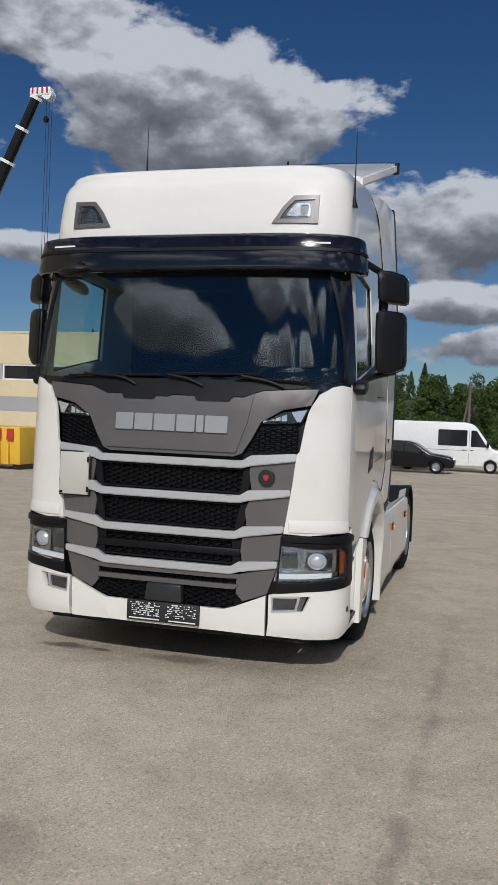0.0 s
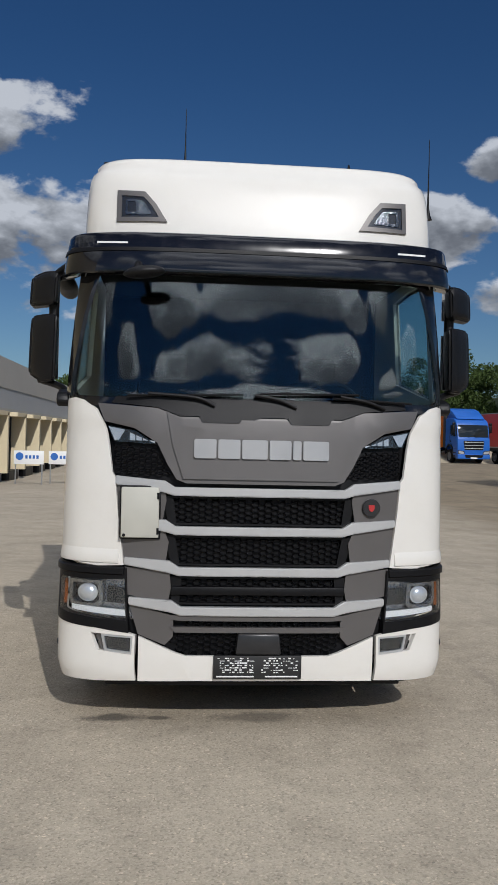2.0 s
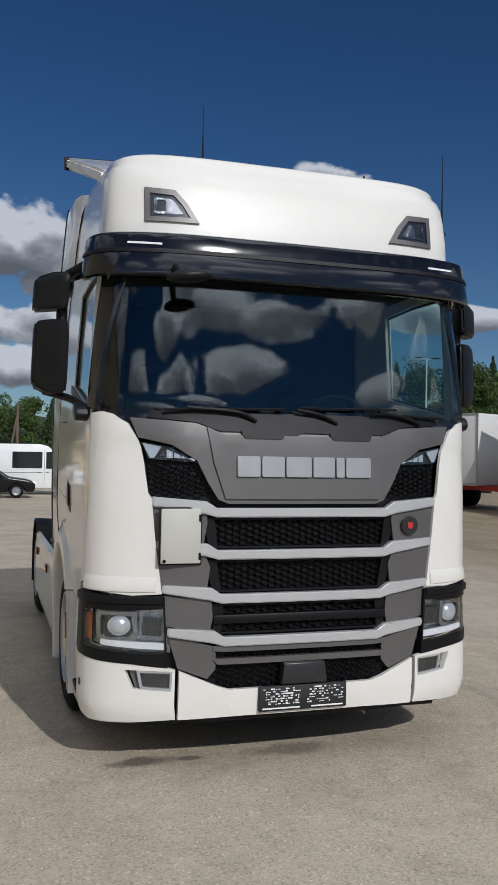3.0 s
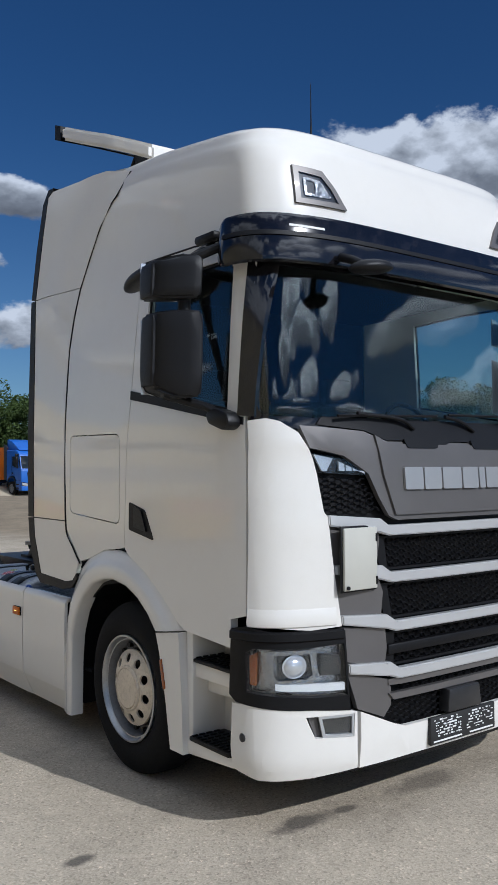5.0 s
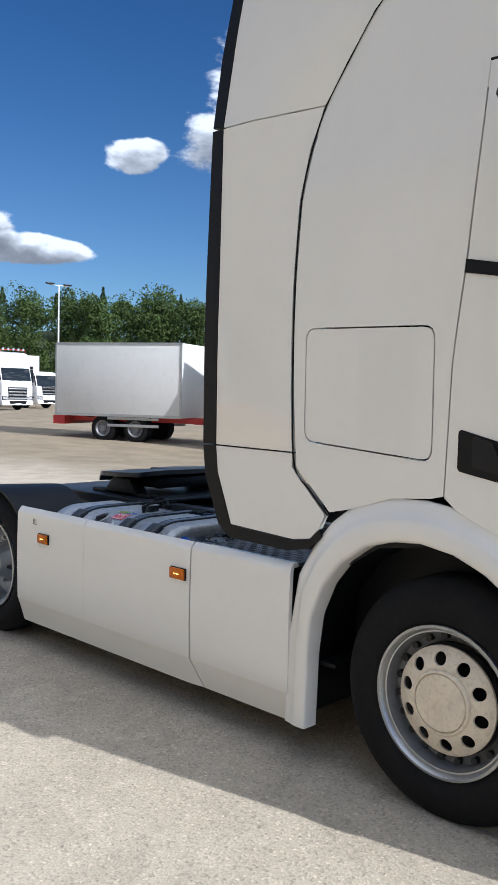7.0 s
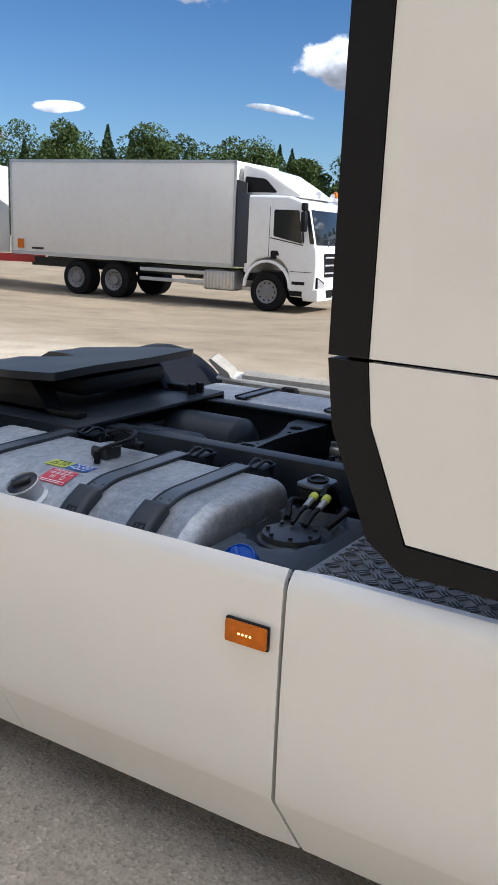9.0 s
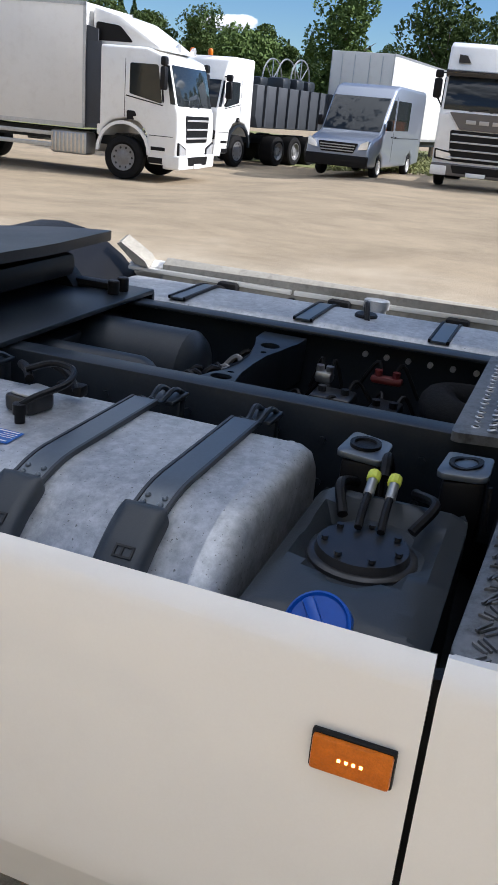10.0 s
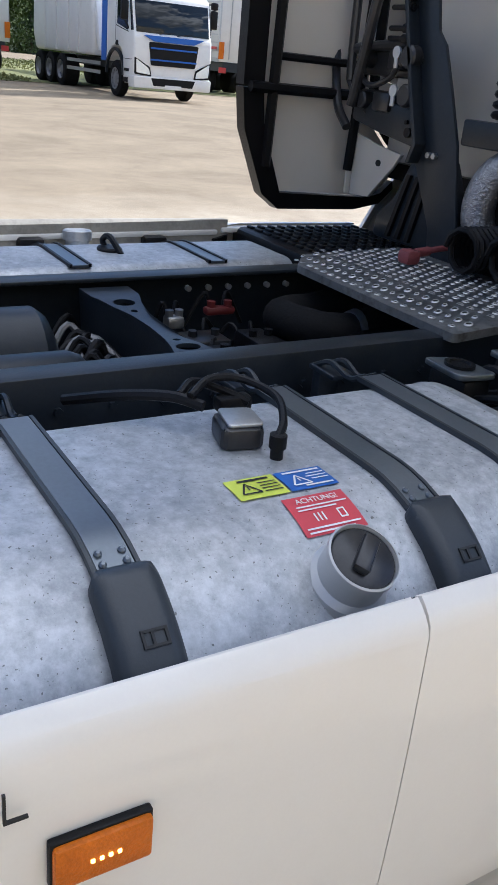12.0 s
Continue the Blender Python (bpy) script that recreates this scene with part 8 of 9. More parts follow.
def hook_lorry():
    t = lorry("hook_lift_truck", "white four-axle truck carrying a dark steel skip", stand(24.1, 15.3, -100), {"h": 3.3, "ws": (1.75, 2.6), "length": 9.0, "axles": (4.2, 5.5, 6.8), "beacons": 2, "lamp": 0.95, "bars": 2, "grille": (1.15, 1.6)})
    sprout(t, "skip", "tarp", lambda bm: prism(bm, [(2.6, 1.25), (8.4, 1.25), (8.9, 2.6), (2.4, 2.6), (2.4, 1.6)], "x", -1.2, 1.2, 0.03), "dark steel skip")
    for k in range(7):
        for s in (-1, 1):
            sprout(t, "skip_rib", "tarp", lambda bm: span(bm, s * 1.2, s * 1.28, 2.9 + k * 0.82, 3.0 + k * 0.82, 1.3, 2.6))
    sprout(t, "hose_reel", "steel", lambda bm: [tube(bm, [(x, 6.5 + 0.75 * math.cos(a * math.pi / 12), 2.9 + 0.75 * math.sin(a * math.pi / 12)) for a in range(25)], 0.03, 5, 1) for x in (-0.6, 0.0, 0.6)]
           + [tube(bm, [(x, 6.5, 2.9), (x, 6.5 + 0.75 * math.cos(a * math.pi / 4), 2.9 + 0.75 * math.sin(a * math.pi / 4))], 0.02, 4, 1) for x in (-0.6, 0.6) for a in range(8)], "round steel hose reel")
    for k in range(10):
        sprout(t, "load_block", "chassis", lambda bm: box(bm, (random.Random(k).uniform(-0.8, 0.8), 5 + k * 0.35, 2.7), (0.7, 0.6, 0.5), 0.1, None))


def delivery_van(name, label, m, paint, ln=5.9, h=2.7):
    t = thing(name, label, "van", "parked vans", m)
    prof = [(0.05, 0.35), (0.0, 0.55), (0.02, 0.85), (0.16, 1.04), (0.55, 1.17), (1.0, 1.28), (1.12, 1.34), (1.88, h - 0.36), (2.15, h - 0.10), (2.6, h), (ln - 0.1, h - 0.02), (ln, h - 0.2), (ln, 0.4), (ln - 0.9, 0.33), (ln - 0.95, 0.6), (ln - 1.25, 0.78), (ln - 1.55, 0.6), (ln - 1.6, 0.33), (1.55, 0.33), (1.5, 0.6), (1.2, 0.76), (0.88, 0.6), (0.82, 0.33)]
    sprout(t, "body", paint, lambda bm: prism(bm, prof, "x", -0.98, 0.98, 0.09, 3))
    sprout(t, "windscreen", "dark_glass", lambda bm: prism(bm, [(1.09, 1.36), (1.84, h - 0.38), (1.96, h - 0.40), (1.22, 1.33)], "x", -0.90, 0.90, 0.012), "dark windscreen")
    for s in (-1, 1):
        sprout(t, "door_window", "dark_glass", lambda bm: prism(bm, rounded([(1.38, 1.40), (2.25, 1.40), (2.25, h - 0.42), (1.97, h - 0.42)], 0.05), "x", s * 0.95, s * 0.986))
        sprout(t, "side_window", "dark_glass", lambda bm: prism(bm, rounded([(2.45, 1.42), (4.0, 1.42), (4.0, h - 0.42), (2.45, h - 0.42)], 0.06), "x", s * 0.95, s * 0.986))
        sprout(t, "door_seam", "black", lambda bm: (prism(bm, [(2.33, 0.5), (2.342, 0.5), (2.342, h - 0.3), (2.33, h - 0.3)], "x", s * 0.96, s * 0.983), prism(bm, [(2.4, 1.18), (ln - 0.4, 1.18), (ln - 0.4, 1.20), (2.4, 1.20)], "x", s * 0.96, s * 0.983)))
        sprout(t, "door_handle", "black", lambda bm: (box(bm, (s * 0.985, 2.18, 1.22), (0.02, 0.16, 0.04), 0.006), box(bm, (s * 0.985, 2.6, 1.22), (0.02, 0.16, 0.04), 0.006)))
        sprout(t, "mirror", "black", lambda bm: box(bm, (s * 1.10, 1.35, 1.55), (0.16, 0.12, 0.30), 0.04))
        sprout(t, "headlamp", "reflector", lambda bm: prism(bm, rounded([(s * 0.62, 0.82), (s * 0.92, 0.86), (s * 0.93, 1.10), (s * 0.70, 1.0)], 0.03), "y", 0.0, 0.2), "clear headlamp")
        for y in (1.18, ln - 1.25):
            road_wheel(t, s * 0.96, y, 0.345, 0.22, "silver")
    sprout(t, "grille", "black", lambda bm: prism(bm, rounded([(-0.5, 0.72), (0.5, 0.72), (0.6, 1.0), (-0.6, 1.0)], 0.04), "y", -0.012, 0.2))
    for k in range(3):
        sprout(t, "grille_bar", "chrome", lambda bm: box(bm, (0, -0.016, 0.78 + k * 0.075), (1.02 + k * 0.03, 0.02, 0.03), 0.008))
    sprout(t, "bumper", "black", lambda bm: prism(bm, rounded([(-0.95, 0.34), (0.95, 0.34), (0.97, 0.66), (-0.97, 0.66)], 0.05), "y", -0.05, 0.25, 0.03))
    return t


def suv(m):
    t = thing("suv_car", "black five-door car standing on the yard", "car", "parked cars", m)
    prof = [(0.05, 0.32), (0.0, 0.55), (0.03, 0.78), (0.35, 0.92), (1.15, 1.02), (1.3, 1.06), (1.95, 1.52), (2.4, 1.63), (3.5, 1.63), (4.2, 1.48), (4.6, 1.12), (4.68, 0.95), (4.7, 0.4), (4.25, 0.30), (4.18, 0.55), (3.85, 0.74), (3.5, 0.55), (3.43, 0.28), (1.32, 0.28), (1.25, 0.55), (0.92, 0.74), (0.58, 0.55), (0.5, 0.30)]
    sprout(t, "body", "car_black", lambda bm: prism(bm, prof, "x", -0.92, 0.92, 0.10, 3))
    for s in (-1, 1):
        sprout(t, "side_window", "dark_glass", lambda bm: prism(bm, rounded([(1.55, 1.08), (2.55, 1.10), (2.55, 1.52), (2.1, 1.50)], 0.04), "x", s * 0.88, s * 0.925))
        sprout(t, "side_window", "dark_glass", lambda bm: prism(bm, rounded([(2.62, 1.10), (3.9, 1.14), (3.75, 1.50), (2.62, 1.53)], 0.04), "x", s * 0.88, s * 0.925))
        sprout(t, "mirror", "car_black", lambda bm: box(bm, (s * 1.02, 1.65, 1.10), (0.18, 0.12, 0.14), 0.04))
        sprout(t, "headlamp", "reflector", lambda bm: box(bm, (s * 0.72, 0.1, 0.74), (0.3, 0.16, 0.12), 0.03), "clear headlamp")
        for y in (0.92, 3.85):
            road_wheel(t, s * 0.91, y, 0.35, 0.24, "steel")
    sprout(t, "windscreen", "dark_glass", lambda bm: prism(bm, [(1.33, 1.08), (1.93, 1.50), (1.98, 1.47), (1.40, 1.05)], "x", -0.78, 0.78))
    sprout(t, "grille", "black", lambda bm: box(bm, (0, 0.03, 0.62), (0.9, 0.08, 0.22), 0.03))


def row_of_trucks():
    t = lorry("tractor_truck", "white tractor truck with a dark grey grille", stand(22.75, 5.85, -86), {"h": 3.75, "ws": (2.0, 2.85), "length": 6.3, "axles": (5.2,), "panel": "grey", "bars": 4, "grille": (0.72, 1.52), "grille_w": 0.86, "bumper": "grey", "visor": "gloss_black", "lamp": 0.86})
    for x in (-0.35, 0.0, 0.35):
        sprout(t, "letter_block", "chrome", lambda bm: box(bm, (x, -0.06, 1.75), (0.26, 0.02, 0.10), 0.006))
    for s in (-1, 1):
        sprout(t, "roof_lamp", "lamp_dark", lambda bm: prism(bm, [(s * 0.62, 3.22), (s * 0.95, 3.22), (s * 0.95, 3.42), (s * 0.74, 3.40)], "y", 0.36, 0.5))
    for s in (-1, 1):
        sprout(t, "bumper_corner", "white_b", lambda bm: span(bm, min(s * 0.8, s * 1.24), max(s * 0.8, s * 1.24), -0.09, 0.2, 0.34, 0.6, 0.03))
    t = lorry("plough_truck", "white truck with red lamp rails and plough mount", stand(22.5, 1.55, -82), {"h": 3.15, "ws": (1.85, 2.75), "length": 7.0, "axles": (4.6, 5.9), "lightbar": True, "beacons": 4, "bull": True, "bars": 1, "grille": (1.15, 1.55), "grille_w": 0.7, "lamp": 0.85, "lamp_h": 0.3})
    sprout(t, "plough_mount", "chassis", lambda bm: (span(bm, -0.75, 0.75, -0.45, -0.08, 0.62, 0.74, 0.02), span(bm, -0.65, -0.5, -0.4, -0.1, 0.35, 1.0, 0.02), span(bm, 0.35, 0.5, -0.4, -0.1, 0.35, 1.0, 0.02), span(bm, -0.7, 0.7, -0.42, -0.35, 0.95, 1.02)), "dark steel plough mount")
    rnd = random.Random(2)
    for k in range(7):
        sprout(t, "hydraulic_hose", "black", lambda bm: tube(bm, [(0.45 + rnd.random() * 0.4, -0.2, 1.05), (0.6 + rnd.random() * 0.3, -0.45, 0.8), (0.4 + rnd.random() * 0.4, -0.4, 0.45), (0.1 + rnd.random() * 0.3, -0.3, 0.38)], 0.022, 6))
    sprout(t, "grille_slash", "chrome", lambda bm: tube(bm, [(-0.5, -0.06, 1.2), (0.5, -0.06, 1.5)], 0.025, 6, 1))
    sprout(t, "tipper_body", "tarp", lambda bm: prism(bm, [(2.3, 1.1), (6.9, 1.1), (6.9, 2.2), (2.3, 2.4)], "x", -1.2, 1.2, 0.03))
    # far row behind: trailers, a dark truck, an orange skip loader
    for name, label, x, y, turn, ln, z0, z1, mat in (("box_trailer", "tall white box trailer with red tail frame", 32.0, 11.7, -95, 12.0, 1.1, 4.15, "box_white"), ("curtain_trailer", "white trailer with dark lower curtain", 36.0, -2.2, -90, 12.0, 2.3, 3.95, "box_white"),
                                                     ("box_trailer", "white box trailer with faint lettering bars", 37.0, -4.75, -92, 12.5, 1.15, 4.45, "box_white"), ("ribbed_trailer", "white ribbed trailer with a red stripe", 30.0, -13.4, -90, 11.0, 1.2, 4.1, "box_white")):
        tr = thing(name, label, "trailer", "parked trailers", stand(x, y, turn))
        cargo_box(tr, 0.0, ln, z0, z1, mat, False, 1.10 if z0 > 2 else 1.24)
        if z0 > 2:
            sprout(tr, "lower_curtain", "tarp", lambda bm: span(bm, -1.09, 1.09, 0.0, ln, 1.1, z0 - 0.02))
            sprout(tr, "door_post", "ink_white", lambda bm: span(bm, -0.1, 0.1, -0.03, 0.01, 1.15, z0))
            sprout(tr, "door_post", "ink_white", lambda bm: span(bm, 0.7, 0.8, -0.03, 0.01, 1.15, z0))
        for s in (-1, 1):
            sprout(tr, "tail_lamp", "red", lambda bm: span(bm, s * 1.05 - 0.15, s * 1.05 + 0.15, -0.03, 0.02, 0.8, 1.0))
        sprout(tr, "tail_frame", "chassis", lambda bm: span(bm, -1.05, 1.05, 0.0, ln, 0.85, z0 if z0 < 2 else 1.1))
        sprout(tr, "door_bar", "plate_alu", lambda bm: [cyl(bm, (x2, -0.03, z0 + 0.1), (x2, -0.03, z1 - 0.1), 0.02, seg=6) for x2 in (-0.8, -0.3, 0.3, 0.8)])
        for s in (-1, 1):
            for yy in (1.6, 2.9, 4.2):
                road_wheel(tr, s * 1.2, yy, 0.48, 0.26, "rim_grey", True)
            sprout(tr, "hazard_strip", "orange", lambda bm: span(bm, s * 1.05, s * 1.27, -0.045, -0.02, 1.3, 1.9))
        if "lettering" in label:
            for k in range(9):
                sprout(tr, "letter_bar", "ink_black" if k > 1 else "red", lambda bm: span(bm, -0.95 + k * 0.2, -0.80 + k * 0.2, -0.06, -0.05, 3.25, 3.6))
        if "ribbed" in name:
            for k in range(10):
                sprout(tr, "side_rib", "plate_alu", lambda bm: span(bm, -1.30, -1.27, 0.1, ln, 1.3 + k * 0.28, 1.33 + k * 0.28))
            sprout(tr, "red_stripe", "red", lambda bm: span(bm, -1.308, -1.30, 0.1, ln, 1.62, 1.72))
    lorry("dark_truck", "dark blue truck standing far back", stand(47.0, 5.5, -85), {"h": 3.2, "paint": "navy", "length": 8.0, "axles": (5.6,), "mirror": "black"})
    sk = thing("skip_loader", "black and orange skip on wheels", "trailer", "parked trailers", stand(33.5, 3.4, -88))
    sprout(sk, "skip", "tarp", lambda bm: span(bm, -1.2, 1.2, 0, 5, 1.6, 3.0, 0.03))
    sprout(sk, "skip_frame", "orange", lambda bm: span(bm, -1.1, 1.1, -0.05, 5, 1.1, 1.55, 0.02))
    for s in (-1, 1):
        for yy in (0.8, 2.1):
            road_wheel(sk, s * 1.2, yy, 0.48, 0.26, "rim_grey", True)


def refuse_lorry():
    t = lorry("refuse_truck", "white and blue refuse truck with a rounded body", stand(22.35, -6.6, -90), {"h": 2.95, "ws": (1.75, 2.6), "length": 9.9, "axles": (6.35, 7.55, 8.75), "bars": 2, "bar": "blue_paint", "grille": (0.95, 1.55), "panel": "blue_paint", "lamp": 0.8, "lamp_h": 0.3})
    for s in (-1, 1):
        sprout(t, "cab_side_fairing", "blue_paint", lambda bm: span(bm, s * 1.0, s * 1.22, 2.12, 2.5, 0.95, 2.9))
    sprout(t, "hopper_body", "box_white", lambda bm: prism(bm, [(3.2, 1.05), (9.0, 1.05), (9.3, 1.6), (9.2, 3.2), (8.7, 3.7), (4.2, 3.75), (3.6, 3.4), (3.2, 2.2)], "x", -1.24, 1.24, 0.12, 3), "dull white rounded refuse body")
    for s in (-1, 1):
        sprout(t, "lift_arm", "white_b", lambda bm: prism(bm, [(2.75, 1.2), (3.0, 1.2), (3.5, 2.5), (3.9, 3.85), (3.6, 3.9), (3.2, 2.6)], "x", s * 1.0, s * 1.15, 0.02))
    for s in (-1, 1):
        for z in (0.6, 0.85):
            sprout(t, "side_guard", "plate_alu", lambda bm: span(bm, s * 1.2, s * 1.23, 2.6, 5.6, z - 0.05, z + 0.05))
        for y in (4.4, 5.4, 6.6, 7.8):
            sprout(t, "body_rib", "box_white", lambda bm: prism(bm, [(y, 1.1), (y + 0.09, 1.1), (y + 0.09, 3.3), (y, 3.3)], "x", s * 1.2, s * 1.275))


def far_trucks():
    t = lorry("white_truck", "white tractor truck with dark lower trim", stand(24.4, 49.5, 8), {"h": 3.8, "ws": (1.9, 2.75), "length": 6.2, "axles": (4.9,), "bars": 4, "bar": "white_b", "grille": (0.7, 1.5), "lightbar": True})
    for s in (-1, 1):
        sprout(t, "side_trim", "grey", lambda bm: span(bm, s * 1.26, s * 1.22, 0.7, 2.2, 0.9, 1.6))
    tr = thing("red_trailer", "red curtain trailer with a pale roof edge", "trailer", "parked trailers", stand(27.5, 60.0, 2))
    cargo_box(tr, 0, 12.0, 1.1, 4.0, "red_paint", False)
    for s in (-1, 1):
        for yy in (8, 9.3, 10.6):
            road_wheel(tr, s * 1.2, yy, 0.5, 0.27, "rim_grey", True)
    sprout(tr, "landing_leg", "chassis", lambda bm: (span(bm, -0.8, -0.65, 2.0, 2.15, 0.0, 1.1), span(bm, 0.65, 0.8, 2.0, 2.15, 0.0, 1.1), span(bm, -1.0, 1.0, 0.3, 11.8, 0.85, 1.1)))
    t = lorry("box_truck", "white truck with a high white box", stand(29.6, 54.0, 14), {"h": 2.7, "ws": (1.6, 2.4), "length": 9.0, "axles": (6.5,)})
    cargo_box(t, 2.3, 8.9, 1.1, 3.9)
    for x, y, p, lab in ((20.6, 53.2, "blue_paint", "bright blue truck in the far row"), (18.6, 56.5, "navy", "dark blue truck in the far row"), (16.4, 59.5, "white_b", "white truck with a yellow roof spoiler")):
        t = lorry("parked_truck", lab, stand(x, y, 6), {"h": 3.2, "paint": p, "length": 7.0, "axles": (5.2,), "deflector": True})
        sprout(t, "cargo_load", "yellow" if p != "blue_paint" else "orange", lambda bm: span(bm, -1.2, 1.2, 2.4, 6.9, 1.1, 3.4, 0.05))
    tr = thing("container_trailer", "grey container with a white frame", "trailer", "parked trailers", stand(15.2, 66.0, 60))
    cargo_box(tr, 0, 9.0, 1.2, 3.8, "clad_grey", False)
    sprout(tr, "trailer_frame", "chassis", lambda bm: span(bm, -1.0, 1.0, 0, 9, 0.85, 1.2))
    for s in (-1, 1):
        for yy in (6.2, 7.5):
            road_wheel(tr, s * 1.2, yy, 0.5, 0.27, "rim_grey", True)


def near_cars():
    delivery_van("passenger_van", "silver-blue passenger van with a dark grille", stand(23.2, 9.95, -94), "silver_paint")
    delivery_van("panel_van", "long white panel van with a dark side window", stand(3.55, 43.0, 90), "white_b", 6.85, 2.72)
    suv(stand(0.6, 39.8, 90))
    delivery_van("small_van", "white van standing far across the yard", stand(-8.0, 70.0, 150), "white_b", 5.0, 2.0)


box_lorry()
hook_lorry()
row_of_trucks()
refuse_lorry()
far_trucks()
near_cars()

# ---- building, fence, heaps, lamp posts ----
def warehouse():
    t = thing("warehouse", "cream and grey warehouse with loading docks", "building", "", Matrix.Translation((0, 0, -1.0)))
    x0, x1, y0, y1, h = -75.0, -8.8, 30.0, 72.0, 6.4
    bands = [(0.0, 2.72, "beige"), (2.72, 3.42, "clad_grey"), (3.42, 4.2, "beige"), (4.95, h, "beige")]
    for z0, z1, mat in bands:
        sprout(t, "wall_band", mat, lambda bm: span(bm, x0, x1, y0, y0 + 0.2, z0 + 0.002, z1))
    x = x0
    k = 0
    while x < x1 - 0.01:
        w = min((4.6, 1.5)[k % 2], x1 - x)
        if k % 2 == 0:
            def window(bm):
                span(bm, x, x + w, y0 + 0.10, y0 + 0.16, 4.2, 4.95)
            sprout(t, "window", "dark_glass", window)
            sprout(t, "window_frame", "ink_white", lambda bm: (span(bm, x, x + w, y0 + 0.04, y0 + 0.2, 4.2, 4.26), span(bm, x, x + w, y0 + 0.04, y0 + 0.2, 4.87, 4.95), span(bm, x + w * 0.5 - 0.05, x + w * 0.5 + 0.05, y0 + 0.04, y0 + 0.2, 4.26, 4.87), span(bm, x - 0.0, x + 0.08, y0 + 0.04, y0 + 0.2, 4.26, 4.87)))
        else:
            sprout(t, "wall_panel", "clad_grey", lambda bm: span(bm, x, x + w, y0, y0 + 0.2, 4.2, 4.95))
        x += w
        k += 1
    sprout(t, "corner_trim", "yellow", lambda bm: span(bm, x1 - 0.22, x1 + 0.04, y0 - 0.03, y0 + 0.25, 0, h + 0.05))
    sprout(t, "roof", "clad_grey", lambda bm: span(bm, x0, x1 - 0.3, y0 + 0.2, y1, h - 0.25, h - 0.05))
    sprout(t, "parapet", "beige", lambda bm: span(bm, x0, x1 + 0.03, y0 - 0.03, y0 + 0.25, h, h + 0.08))
    # dock side
    sprout(t, "dock_wall", "grey_wall", lambda bm: (span(bm, x1 - 0.2, x1, y0 + 0.2, y1, 4.95, h), span(bm, x1 - 0.2, x1, y0 + 0.2, y1, 3.75, 3.95)))
    sprout(t, "dock_window_band", "clad_grey", lambda bm: span(bm, x1 - 0.16, x1 - 0.04, y0 + 0.2, y1, 3.95, 4.95))
    for k in range(9):
        y = y0 + 0.2 + k * 4.6
        sprout(t, "dock_pier", "grey_wall", lambda bm: span(bm, x1 - 0.2, x1, y, y + 1.9, 0, 3.75))
        sprout(t, "dock_door", "chassis", lambda bm: span(bm, x1 - 0.16, x1 - 0.1, y + 1.9, min(y + 4.6, y1), 0, 3.75))
        sprout(t, "dock_shelter", "beige", lambda bm: (span(bm, x1, x1 + 0.7, y + 4.2, y + 4.5, 0.9, 3.7), span(bm, x1, x1 + 0.7, y + 1.95, y + 4.5, 3.55, 3.75)))
        sprout(t, "dock_bumper", "black", lambda bm: span(bm, x1, x1 + 0.35, y + 2.0, y + 4.3, 0.0, 0.9))
    sprout(t, "rear_wall", "grey_wall", lambda bm: (span(bm, x0, x1, y1, y1 + 0.2, 0, h), span(bm, x0 - 0.2, x0, y0, y1, 0, h)))


def side_hall():
    """Tall cream hall beside the yard, seen in the cab's glass and paint."""
    t = thing("storage_hall", "tall cream hall with dark open gates", "building", "")
    x1, y0, y1, h = -22.0, -22.0, 27.5, 12.5
    gates = [(-12, -8), (-3, 1), (7.0, 11.0), (15.5, 18.5), (22, 25)]
    y = y0
    for a, b in gates + [(y1, y1)]:
        sprout(t, "wall_bay", "beige", lambda bm: span(bm, x1 - 0.3, x1, y, a, 0, 5.2))
        if b > a:
            # dark sheets fill the gateways, standing for the shade inside the hall
            sprout(t, "gate", "chassis", lambda bm: span(bm, x1 - 0.26, x1 - 0.2, a, b, 0, 4.6))
            sprout(t, "gate_head", "clad_grey", lambda bm: span(bm, x1 - 0.3, x1 + 0.02, a, b, 4.6, 5.2))
            sprout(t, "gate_frame", "ink_white", lambda bm: (span(bm, x1 - 0.2, x1 + 0.03, a, a + 0.2, 0, 4.6), span(bm, x1 - 0.2, x1 + 0.03, b - 0.2, b, 0, 4.6)))
        y = b
    sprout(t, "upper_wall", "beige", lambda bm: span(bm, x1 - 0.3, x1, y0, y1, 5.2, h))
    sprout(t, "end_wall", "beige", lambda bm: (span(bm, x1 - 16, x1 - 0.3, y0, y0 + 0.3, 0, h), span(bm, x1 - 16, x1 - 0.3, y1 - 0.3, y1, 0, h), span(bm, x1 - 16.3, x1 - 16, y0, y1, 0, h)))
    sprout(t, "roof", "clad_grey", lambda bm: span(bm, x1 - 16.4, x1 + 0.15, y0 - 0.15, y1 + 0.15, h, h + 0.25))


side_hall()


